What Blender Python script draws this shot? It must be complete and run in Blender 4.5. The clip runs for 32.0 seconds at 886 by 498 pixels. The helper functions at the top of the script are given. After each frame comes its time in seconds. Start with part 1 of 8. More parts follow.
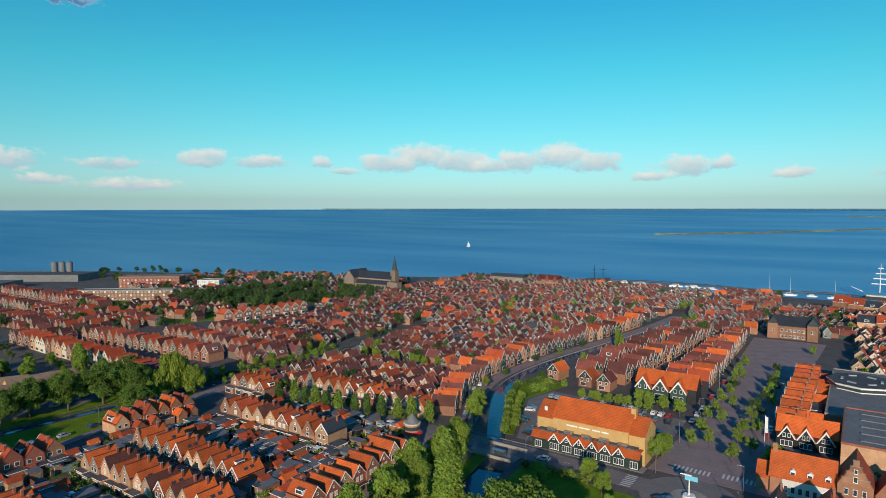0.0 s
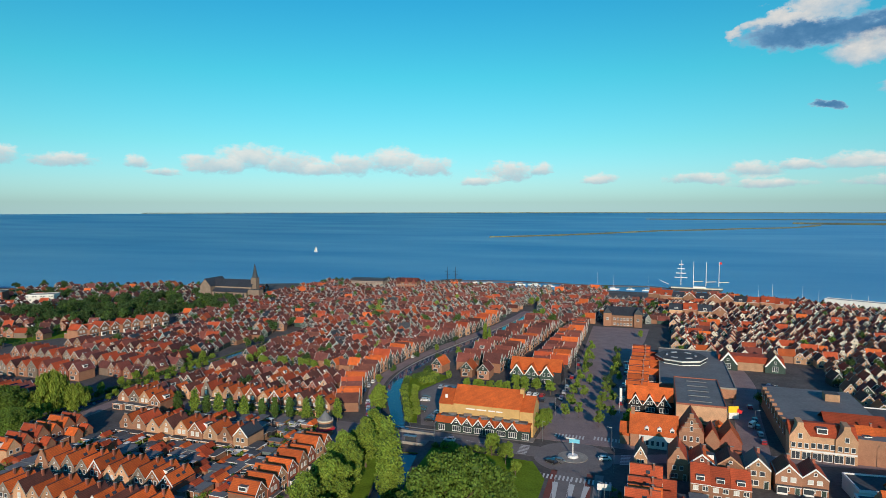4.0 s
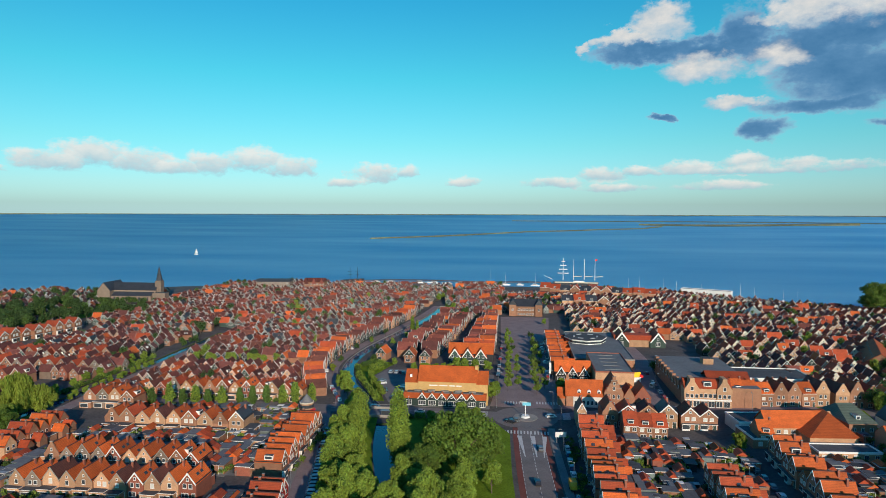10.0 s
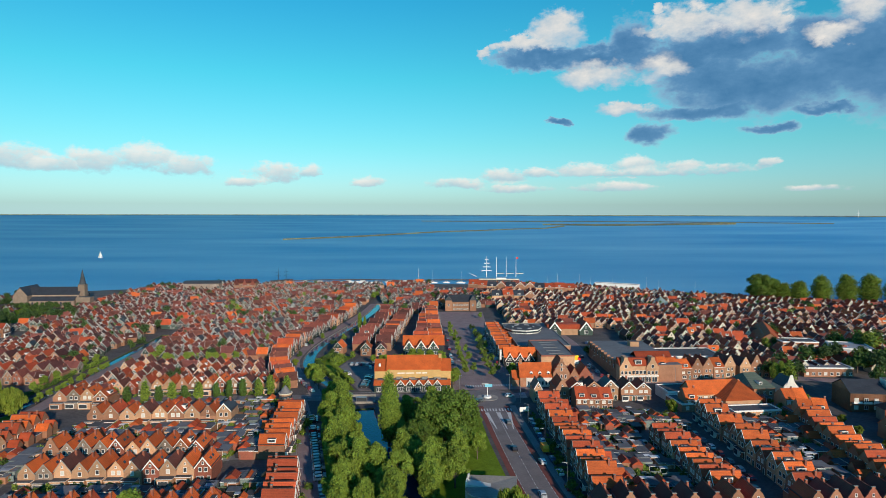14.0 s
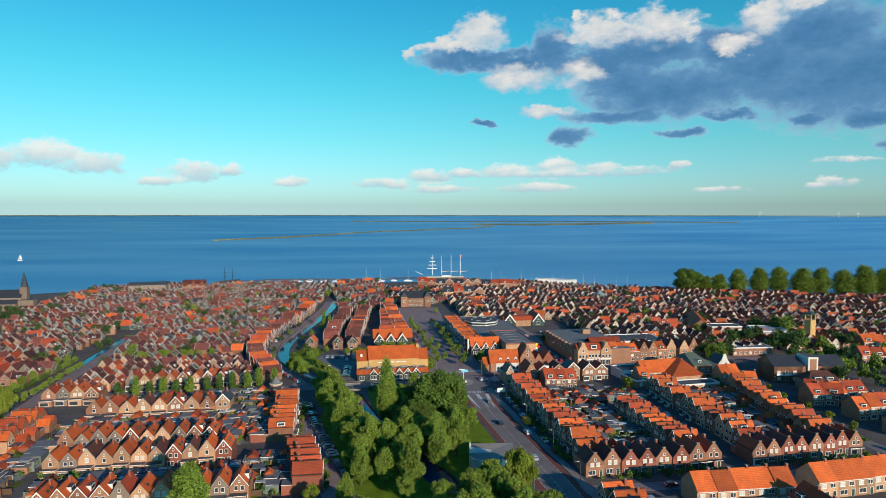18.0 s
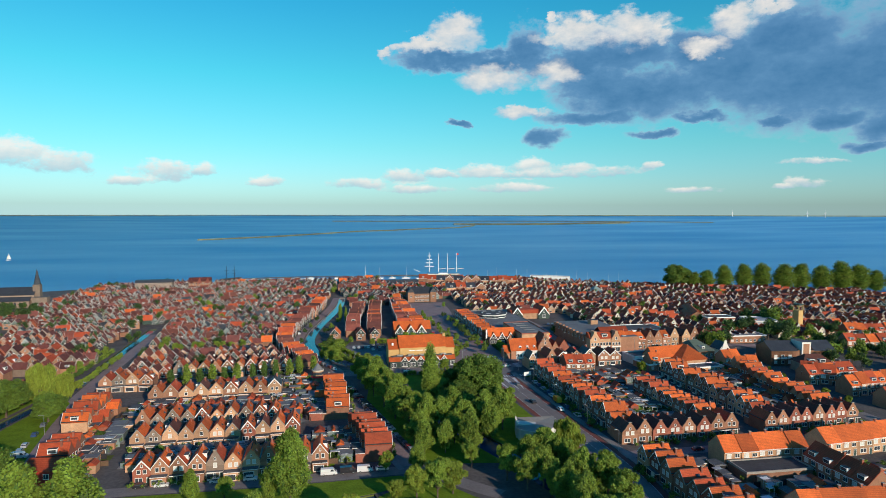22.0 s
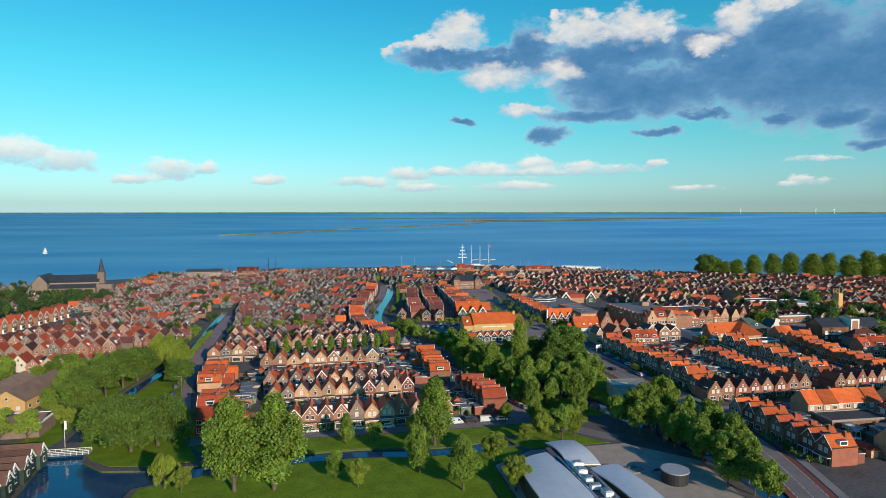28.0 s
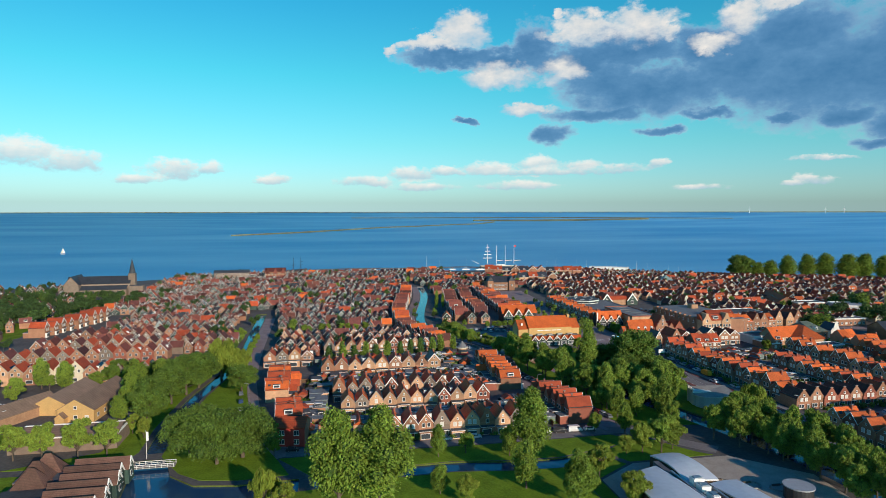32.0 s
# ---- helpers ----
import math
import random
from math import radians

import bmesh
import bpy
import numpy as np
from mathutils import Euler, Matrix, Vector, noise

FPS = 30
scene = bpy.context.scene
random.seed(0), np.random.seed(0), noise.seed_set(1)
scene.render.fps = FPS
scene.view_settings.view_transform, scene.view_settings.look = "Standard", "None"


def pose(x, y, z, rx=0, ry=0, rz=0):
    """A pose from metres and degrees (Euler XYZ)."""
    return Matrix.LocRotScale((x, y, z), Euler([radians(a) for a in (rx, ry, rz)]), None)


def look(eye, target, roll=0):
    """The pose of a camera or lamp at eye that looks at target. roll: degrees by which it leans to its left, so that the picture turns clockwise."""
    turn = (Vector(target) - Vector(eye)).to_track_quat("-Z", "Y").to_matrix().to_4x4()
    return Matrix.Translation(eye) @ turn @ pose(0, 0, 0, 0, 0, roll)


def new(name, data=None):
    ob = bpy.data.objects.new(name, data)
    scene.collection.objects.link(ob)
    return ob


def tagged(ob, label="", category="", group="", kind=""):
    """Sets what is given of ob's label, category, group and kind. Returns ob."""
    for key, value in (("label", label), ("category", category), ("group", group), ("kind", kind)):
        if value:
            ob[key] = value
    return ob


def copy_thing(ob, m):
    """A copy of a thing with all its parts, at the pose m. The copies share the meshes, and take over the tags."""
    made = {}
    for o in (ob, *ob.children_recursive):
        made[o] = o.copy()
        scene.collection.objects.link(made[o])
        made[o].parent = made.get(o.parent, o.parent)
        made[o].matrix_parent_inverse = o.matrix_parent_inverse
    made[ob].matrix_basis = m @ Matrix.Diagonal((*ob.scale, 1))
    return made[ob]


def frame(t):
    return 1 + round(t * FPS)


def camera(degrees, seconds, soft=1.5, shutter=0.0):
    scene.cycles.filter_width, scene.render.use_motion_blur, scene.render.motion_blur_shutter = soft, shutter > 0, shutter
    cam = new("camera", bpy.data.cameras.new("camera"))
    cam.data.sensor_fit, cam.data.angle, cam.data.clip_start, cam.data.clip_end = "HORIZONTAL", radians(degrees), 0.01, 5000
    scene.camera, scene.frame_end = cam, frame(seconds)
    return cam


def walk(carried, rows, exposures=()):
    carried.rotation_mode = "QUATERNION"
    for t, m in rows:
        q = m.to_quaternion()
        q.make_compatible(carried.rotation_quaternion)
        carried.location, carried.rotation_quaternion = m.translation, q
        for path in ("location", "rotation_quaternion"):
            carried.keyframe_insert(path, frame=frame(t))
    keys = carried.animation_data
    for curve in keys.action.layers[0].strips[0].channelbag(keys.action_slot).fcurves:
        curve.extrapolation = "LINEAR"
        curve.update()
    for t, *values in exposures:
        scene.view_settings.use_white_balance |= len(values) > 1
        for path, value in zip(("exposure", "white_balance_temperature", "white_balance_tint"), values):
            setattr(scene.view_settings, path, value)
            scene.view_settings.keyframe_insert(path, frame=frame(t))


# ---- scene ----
cam = camera(71.69, 32.0, 0.8)
walk(cam, [
    (0, pose(61.24, 95.71, 80.60, 86.050, 0, 34.461) @ pose(0, 0, 0, 0, 0, -0.080)),
    (0.5, pose(59.92, 91.60, 80.89, 86.061, 0, 32.956) @ pose(0, 0, 0, 0, 0, -0.078)),
    (1, pose(58.59, 87.53, 81.20, 86.097, 0, 31.203) @ pose(0, 0, 0, 0, 0, -0.074)),
    (1.5, pose(57.22, 83.51, 81.53, 86.128, 0, 29.347) @ pose(0, 0, 0, 0, 0, -0.070)),
    (2, pose(55.79, 79.57, 81.89, 86.160, 0, 27.195) @ pose(0, 0, 0, 0, 0, -0.066)),
    (2.5, pose(54.30, 75.72, 82.28, 86.201, 0, 25.069) @ pose(0, 0, 0, 0, 0, -0.064)),
    (3, pose(52.70, 71.94, 82.69, 86.260, 0, 22.955) @ pose(0, 0, 0, 0, 0, -0.089)),
    (3.5, pose(50.99, 68.19, 83.10, 86.289, 0, 21.029) @ pose(0, 0, 0, 0, 0, -0.076)),
    (4, pose(49.15, 64.46, 83.49, 86.361, 0, 19.143) @ pose(0, 0, 0, 0, 0, -0.086)),
    (4.5, pose(47.19, 60.76, 83.81, 86.386, 0, 17.545) @ pose(0, 0, 0, 0, 0, -0.058)),
    (5.5, pose(42.93, 53.36, 84.25, 86.392, 0, 15.984) @ pose(0, 0, 0, 0, 0, -0.023)),
    (6.5, pose(38.27, 45.97, 84.47, 86.390, 0, 14.884) @ pose(0, 0, 0, 0, 0, -0.005)),
    (7, pose(35.83, 42.27, 84.50, 86.407, 0, 13.862) @ pose(0, 0, 0, 0, 0, 0.024)),
    (7.5, pose(33.31, 38.56, 84.48, 86.424, 0, 12.714) @ pose(0, 0, 0, 0, 0, 0.075)),
    (8, pose(30.72, 34.85, 84.43, 86.432, 0, 11.513) @ pose(0, 0, 0, 0, 0, 0.104)),
    (8.5, pose(28.07, 31.14, 84.39, 86.446, 0, 10.290) @ pose(0, 0, 0, 0, 0, 0.082)),
    (9, pose(25.32, 27.46, 84.37, 86.430, 0, 9.069) @ pose(0, 0, 0, 0, 0, 0.070)),
    (9.5, pose(22.47, 23.80, 84.38, 86.480, 0, 7.932) @ pose(0, 0, 0, 0, 0, 0.102)),
    (10, pose(19.49, 20.19, 84.43, 86.511, 0, 6.775) @ pose(0, 0, 0, 0, 0, 0.156)),
    (10.5, pose(16.36, 16.63, 84.51, 86.532, 0, 5.612) @ pose(0, 0, 0, 0, 0, 0.143)),
    (11, pose(13.13, 13.13, 84.61, 86.529, 0, 4.463) @ pose(0, 0, 0, 0, 0, 0.108)),
    (11.5, pose(9.84, 9.70, 84.72, 86.518, 0, 3.330) @ pose(0, 0, 0, 0, 0, 0.088)),
    (12, pose(6.53, 6.37, 84.84, 86.508, 0, 2.203) @ pose(0, 0, 0, 0, 0, 0.080)),
    (12.5, pose(3.25, 3.13, 84.93, 86.502, 0, 1.080) @ pose(0, 0, 0, 0, 0, 0.084)),
    (13, pose(-0.00, -0.00, 85.00, 86.508, 0, 0.000) @ pose(0, 0, 0, 0, 0, 0.100)),
    (13.5, pose(-3.25, -3.03, 85.02, 86.541, 0, -1.045) @ pose(0, 0, 0, 0, 0, 0.106)),
    (14, pose(-6.48, -5.97, 85.01, 86.556, 0, -2.086) @ pose(0, 0, 0, 0, 0, 0.113)),
    (14.5, pose(-9.70, -8.84, 84.99, 86.571, 0, -3.054) @ pose(0, 0, 0, 0, 0, 0.092)),
    (15.5, pose(-16.17, -14.35, 84.92, 86.593, 0, -4.901) @ pose(0, 0, 0, 0, 0, 0.056)),
    (16.5, pose(-22.78, -19.62, 84.85, 86.600, 0, -6.656) @ pose(0, 0, 0, 0, 0, 0.095)),
    (17, pose(-26.17, -22.17, 84.82, 86.596, 0, -7.510) @ pose(0, 0, 0, 0, 0, 0.111)),
    (17.5, pose(-29.65, -24.65, 84.79, 86.581, 0, -8.272) @ pose(0, 0, 0, 0, 0, 0.097)),
    (18, pose(-33.20, -27.07, 84.76, 86.586, 0, -8.957) @ pose(0, 0, 0, 0, 0, 0.060)),
    (18.5, pose(-36.82, -29.39, 84.72, 86.567, 0, -9.608) @ pose(0, 0, 0, 0, 0, 0.031)),
    (19, pose(-40.50, -31.66, 84.64, 86.525, 0, -10.204) @ pose(0, 0, 0, 0, 0, 0.018)),
    (19.5, pose(-44.23, -33.90, 84.55, 86.526, 0, -10.787) @ pose(0, 0, 0, 0, 0, 0.038)),
    (20, pose(-48.03, -36.11, 84.42, 86.564, 0, -11.087) @ pose(0, 0, 0, 0, 0, 0.043)),
    (20.5, pose(-51.87, -38.28, 84.26, 86.585, 0, -11.192) @ pose(0, 0, 0, 0, 0, 0.058)),
    (21, pose(-55.75, -40.42, 84.05, 86.598, 0, -11.249) @ pose(0, 0, 0, 0, 0, 0.066)),
    (21.5, pose(-59.62, -42.53, 83.79, 86.601, 0, -11.253) @ pose(0, 0, 0, 0, 0, 0.079)),
    (22, pose(-63.49, -44.60, 83.47, 86.598, 0, -11.203) @ pose(0, 0, 0, 0, 0, 0.081)),
    (22.5, pose(-67.33, -46.63, 83.06, 86.564, 0, -11.123) @ pose(0, 0, 0, 0, 0, 0.051)),
    (23, pose(-71.14, -48.60, 82.55, 86.529, 0, -11.115) @ pose(0, 0, 0, 0, 0, 0.016)),
    (23.5, pose(-74.91, -50.51, 81.95, 86.525, 0, -11.074) @ pose(0, 0, 0, 0, 0, 0.010)),
    (24, pose(-78.65, -52.31, 81.25, 86.536, 0, -11.048) @ pose(0, 0, 0, 0, 0, 0.021)),
    (24.5, pose(-82.35, -54.00, 80.47, 86.535, 0, -11.022) @ pose(0, 0, 0, 0, 0, 0.026)),
    (25, pose(-86.00, -55.55, 79.66, 86.528, 0, -11.013) @ pose(0, 0, 0, 0, 0, 0.014)),
    (25.5, pose(-89.63, -56.95, 78.85, 86.506, 0, -10.990) @ pose(0, 0, 0, 0, 0, 0.001)),
    (26.5, pose(-96.75, -59.14, 77.35, 86.458, 0, -11.027) @ pose(0, 0, 0, 0, 0, -0.010)),
    (27.5, pose(-103.69, -60.29, 76.23, 86.432, 0, -10.998) @ pose(0, 0, 0, 0, 0, -0.011)),
    (28, pose(-107.08, -60.40, 75.89, 86.438, 0, -10.892) @ pose(0, 0, 0, 0, 0, -0.002)),
    (28.5, pose(-110.44, -60.10, 75.73, 86.464, 0, -10.795) @ pose(0, 0, 0, 0, 0, -0.018)),
    (29, pose(-113.78, -59.39, 75.68, 86.483, 0, -10.696) @ pose(0, 0, 0, 0, 0, -0.024)),
    (29.5, pose(-117.12, -58.25, 75.71, 86.471, 0, -10.579) @ pose(0, 0, 0, 0, 0, -0.032)),
    (30, pose(-120.45, -56.67, 75.82, 86.471, 0, -10.554) @ pose(0, 0, 0, 0, 0, -0.038)),
    (30.5, pose(-123.81, -54.66, 75.98, 86.468, 0, -10.491) @ pose(0, 0, 0, 0, 0, -0.068)),
    (31, pose(-127.17, -52.30, 76.20, 86.451, 0, -10.534) @ pose(0, 0, 0, 0, 0, -0.087)),
    (31.5, pose(-130.52, -49.71, 76.48, 86.426, 0, -10.566) @ pose(0, 0, 0, 0, 0, -0.073)),
    (32, pose(-133.87, -47.00, 76.79, 86.385, 0, -10.583) @ pose(0, 0, 0, 0, 0, -0.048)),
], exposures=((0.0, -0.12), (8.0, -0.08), (16.0, 0.0), (24.0, 0.05), (32.0, 0.06)))

# ---- world, sun ----
SUN_EL, SUN_AZ = 17.0, 157.0            # degrees; azimuth clockwise from +y
sun = new("sun", bpy.data.lights.new("sun", "SUN"))
sun.data.energy, sun.data.angle, sun.data.color = 4.45, radians(0.6), (1.0, 0.83, 0.67)
sd = Vector((math.sin(radians(SUN_AZ)) * math.cos(radians(SUN_EL)), math.cos(radians(SUN_AZ)) * math.cos(radians(SUN_EL)), math.sin(radians(SUN_EL))))
sun.matrix_world = look(sd * 400, (0, 0, 0))

world = bpy.data.worlds.new("sky")
scene.world = world
world.use_nodes = True
wn, wl = world.node_tree.nodes, world.node_tree.links
wn.clear()


def wmath(op, a, b=None, c=None, clamp=False):
    n = wn.new("ShaderNodeMath")
    n.operation, n.use_clamp = op, clamp
    for i, q in enumerate((a, b, c)):
        if q is None:
            continue
        if isinstance(q, (int, float)):
            n.inputs[i].default_value = q
        else:
            wl.new(q, n.inputs[i])
    return n.outputs[0]


def wmix(f, a, b, mode="MIX"):
    n = wn.new("ShaderNodeMix")
    n.data_type, n.blend_type = "RGBA", mode
    for s, q in ((n.inputs[0], f), (n.inputs[6], a), (n.inputs[7], b)):
        if isinstance(q, (int, float)):
            s.default_value = q
        elif isinstance(q, tuple):
            s.default_value = (*q, 1)
        else:
            wl.new(q, s)
    return n.outputs[2]


def wramp(f, stops):
    n = wn.new("ShaderNodeValToRGB")
    e = n.color_ramp.elements
    while len(e) < len(stops):
        e.new(0.5)
    for el, (p, c) in zip(e, stops):
        el.position, el.color = p, (*c, 1)
    wl.new(f, n.inputs[0])
    return n.outputs[0]


coord = wn.new("ShaderNodeTexCoord").outputs["Generated"]
sep = wn.new("ShaderNodeSeparateXYZ")
wl.new(coord, sep.inputs[0])
AZ = wmath("MULTIPLY", wmath("ARCTAN2", sep.outputs[0], sep.outputs[1]), 57.2958)
EL = wmath("MULTIPLY", wmath("ARCSINE", sep.outputs[2]), 57.2958)
nish = wn.new("ShaderNodeTexSky")
nish.sky_type, nish.sun_disc = "NISHITA", False
nish.sun_elevation, nish.sun_rotation = radians(SUN_EL), radians(SUN_AZ)
zmax = wn.new("ShaderNodeCombineXYZ")
for i_ in (0, 1):
    wl.new(sep.outputs[i_], zmax.inputs[i_])
wl.new(wmath("MAXIMUM", sep.outputs[2], 0.012), zmax.inputs[2])
wl.new(zmax.outputs[0], nish.inputs[0])
nish.air_density, nish.dust_density, nish.ozone_density = 1.0, 0.6, 2.2
# evening haze over the water: the blue turns to turquoise and pales towards the horizon
tint = wramp(wmath("DIVIDE", EL, 80, clamp=True), [(0.0, (0.76, 1.18, 1.72)), (0.03, (0.74, 1.22, 1.54)), (0.075, (0.55, 1.32, 1.34)), (0.15, (0.31, 1.44, 1.34)), (0.275, (0.13, 1.28, 1.52)), (0.5, (0.12, 0.72, 1.35)), (1.0, (0.12, 0.55, 1.25))])
SKY = wmix(1.0, nish.outputs[0], tint, "MULTIPLY")
vec = wn.new("ShaderNodeCombineXYZ")
wl.new(wmath("MULTIPLY", AZ, 0.34), vec.inputs[0])
wl.new(wmath("MULTIPLY", EL, 0.52), vec.inputs[1])


def wnoise(scale, detail, rough=0.55):
    n = wn.new("ShaderNodeTexNoise")
    n.inputs["Scale"].default_value, n.inputs["Detail"].default_value, n.inputs["Roughness"].default_value = scale, detail, rough
    wl.new(vec.outputs[0], n.inputs["Vector"])
    return n.outputs[0]


PUFF = wmath("SUBTRACT", wnoise(1.3, 7, 0.62), 0.5)
FINE = wmath("SUBTRACT", wnoise(4.0, 4, 0.6), 0.5)
AZB = wmath("ADD", AZ, wmath("MULTIPLY", wmath("SUBTRACT", wnoise(0.9, 4, 0.6), 0.5), 4.5))
ELB = wmath("ADD", EL, wmath("MULTIPLY", wmath("SUBTRACT", wnoise(1.15, 5, 0.6), 0.5), wmath("MULTIPLY_ADD", EL, 0.24, 0.2)))
LOW, HIGH, TOP = [], [], []


def cloud(bag, az, el, ra, re):
    """One puff: its bearing and height over the horizon, and half its width and height, in degrees."""
    dx = wmath("DIVIDE", wmath("SUBTRACT", AZB, az), ra)
    dy = wmath("DIVIDE", wmath("SUBTRACT", ELB, el), re)
    d = wmath("ADD", wmath("MULTIPLY", dx, dx), wmath("MULTIPLY", dy, dy))
    q = wmath("SUBTRACT", 1.0, d)
    bag.append((q, wmath("ADD", q, wmath("MULTIPLY_ADD", dy, 1.2, -0.36))))


def union(bag, k=0):
    """k = 0: how deep a direction lies in the puffs; k = 1: the same for the puffs raised a little."""
    out = bag[0][k]
    for q in bag[1:]:
        out = wmath("MAXIMUM", out, q[k])
    return out


cloud(LOW, -39.3, 3.9, 2.6, 1.03)
cloud(LOW, -36.4, 4.5, 3.1, 1.34)
cloud(LOW, -32.8, 4.1, 2.6, 1.24)
cloud(LOW, -30.4, 3.7, 2.1, 0.83)
cloud(LOW, -27.1, 4.0, 2.3, 1.13)
cloud(LOW, -24.0, 4.3, 2.8, 1.37)
cloud(LOW, -20.7, 3.9, 2.5, 1.11)
cloud(LOW, -55.6, 4.1, 2.3, 0.87)
cloud(LOW, -62.7, 3.6, 2.8, 0.64)
cloud(LOW, -50.2, 3.9, 2.7, 0.65)
cloud(LOW, -45.6, 4.0, 1.1, 0.61)
cloud(LOW, -12.9, 3.4, 2.5, 1.06)
cloud(LOW, -10.0, 3.6, 1.4, 0.66)
cloud(LOW, -5.0, 2.7, 1.3, 0.54)
cloud(LOW, -69.4, 3.7, 2.1, 0.85)
cloud(LOW, -67.3, 2.2, 1.7, 0.53)
cloud(LOW, -61.4, 1.8, 3.8, 0.65)
cloud(LOW, -44.0, 3.2, 1.3, 0.41)
cloud(LOW, -15.9, 2.6, 2.1, 0.49)
cloud(HIGH, 11.4, 13.7, 4.9, 0.96)
cloud(HIGH, 16.0, 13.4, 4.6, 1.16)
cloud(HIGH, 18.8, 14.4, 1.9, 2.27)
cloud(HIGH, 22.6, 13.1, 6.0, 1.33)
cloud(HIGH, 27.0, 13.6, 6.7, 1.76)
cloud(HIGH, 33.0, 13.4, 3.3, 1.79)
cloud(HIGH, 29.4, 10.3, 7.9, 2.36)
cloud(HIGH, 25.1, 11.2, 3.9, 2.16)
cloud(HIGH, 36.1, 11.8, 5.1, 3.56)
cloud(HIGH, 40.2, 13.8, 4.7, 2.61)
cloud(HIGH, 42.2, 10.4, 7.6, 3.83)
cloud(HIGH, 46.2, 10.7, 4.5, 4.66)
cloud(HIGH, 50.7, 11.2, 5.2, 4.17)
cloud(HIGH, 55.0, 11.6, 4.9, 3.18)
cloud(HIGH, 25.2, 8.5, 5.4, 0.73)
cloud(HIGH, 20.2, 6.8, 1.9, 0.86)
cloud(HIGH, 30.4, 6.9, 1.9, 0.43)
cloud(HIGH, 39.6, 7.6, 1.5, 0.49)
cloud(HIGH, 43.4, 7.3, 2.6, 1.08)
cloud(HIGH, 45.9, 5.1, 2.1, 0.47)
cloud(HIGH, 46.7, 6.6, 2.1, 1.33)
cloud(HIGH, 34.0, 8.1, 2.4, 0.47)
cloud(HIGH, 12.8, 8.1, 0.8, 0.35)
cloud(TOP, 12.4, 16.0, 2.2, 1.60)
cloud(TOP, 9.8, 14.8, 2.8, 0.86)
cloud(TOP, 8.0, 14.6, 1.6, 0.62)
cloud(TOP, 23.6, 15.4, 3.1, 1.57)
cloud(TOP, 20.8, 15.1, 1.4, 0.65)
cloud(TOP, 28.4, 15.4, 2.9, 1.80)
cloud(TOP, 30.7, 14.9, 1.1, 0.90)
cloud(TOP, 21.4, 12.0, 1.9, 1.06)
cloud(TOP, 16.0, 11.9, 3.0, 0.98)
cloud(TOP, 36.0, 15.2, 1.8, 1.63)
cloud(TOP, 38.5, 16.3, 2.0, 0.66)
cloud(TOP, 18.6, 9.0, 2.2, 0.55)
cloud(TOP, 5.8, 14.4, 0.9, 0.43)
cloud(TOP, 21.1, 17.0, 0.6, 0.41)
cloud(TOP, 33.9, 13.4, 1.8, 0.62)
cloud(LOW, 7.7, 3.3, 1.9, 0.78)
cloud(LOW, 10.6, 3.5, 2.2, 0.47)
cloud(LOW, 3.5, 2.6, 2.8, 0.57)
cloud(LOW, 20.2, 3.5, 8.4, 0.46)
cloud(LOW, 15.0, 3.8, 3.1, 0.67)
cloud(LOW, 19.4, 4.1, 2.3, 0.77)
cloud(LOW, 22.7, 3.8, 2.5, 0.66)
cloud(LOW, 26.5, 3.6, 2.2, 0.50)
cloud(LOW, 29.8, 4.0, 1.0, 0.44)
cloud(LOW, 17.4, 2.2, 3.6, 0.52)
cloud(LOW, 8.7, 2.1, 3.1, 0.47)
cloud(LOW, 41.7, 2.4, 1.3, 0.58)
cloud(LOW, 42.4, 4.1, 2.3, 0.27)
cloud(LOW, 33.3, 2.0, 2.3, 0.34)
cloud(LOW, 40.5, 2.1, 1.2, 0.27)
cloud(HIGH, -66.5, 16.0, 3.0, 0.4)


def step_(v, lo, hi):
    n = wn.new("ShaderNodeMapRange")
    n.interpolation_type = "SMOOTHSTEP"
    n.inputs[1].default_value, n.inputs[2].default_value = lo, hi
    wl.new(v, n.inputs[0])
    return n.outputs[0]


def ragged(u, gain):
    return wmath("ADD", u, wmath("ADD", wmath("MULTIPLY", PUFF, gain), wmath("MULTIPLY", FINE, gain * 0.35)))


u_low, u_high, u_top = union(LOW), union(HIGH), union(TOP)
lift = wmath("SUBTRACT", union(LOW, 1), u_low)
q_low = wmath("ADD", ragged(u_low, 2.6), wmath("MULTIPLY", wmath("MINIMUM", wmath("ADD", lift, 0.85), 0.0), 1.6))
q_low = wmath("ADD", q_low, wmath("MULTIPLY", FINE, 0.9))
d_low = step_(q_low, -0.4, 1.0)
low_fac = wmath("ADD", wmath("MULTIPLY_ADD", lift, 0.55, 0.72), wmath("MULTIPLY", PUFF, 0.9), clamp=True)
low_col = wramp(low_fac, [(0.0, (3.5, 5.2, 6.5)), (0.4, (5.6, 6.5, 7.0)), (0.8, (8.2, 7.9, 7.6)), (1.0, (9.2, 8.6, 8.1))])
q_big = ragged(wmath("MAXIMUM", u_high, u_top), 1.9)
d_big = step_(q_big, -0.6, 0.55)
rise_ = wmath("SUBTRACT", union(TOP, 1), u_top)
sunlit = step_(wmath("ADD", wmath("MULTIPLY", PUFF, 1.5), wmath("ADD", u_top, wmath("MULTIPLY", rise_, 0.75))), -0.7, 1.3)
deep = wmath("MULTIPLY", wmath("ADD", ragged(u_high, 0.9), 0.45), 0.6, clamp=True)
high_col = wramp(deep, [(0.0, (4.2, 5.7, 6.9)), (0.3, (2.7, 4.4, 6.2)), (0.65, (1.1, 2.6, 4.7)), (1.0, (0.5, 1.7, 3.6))])
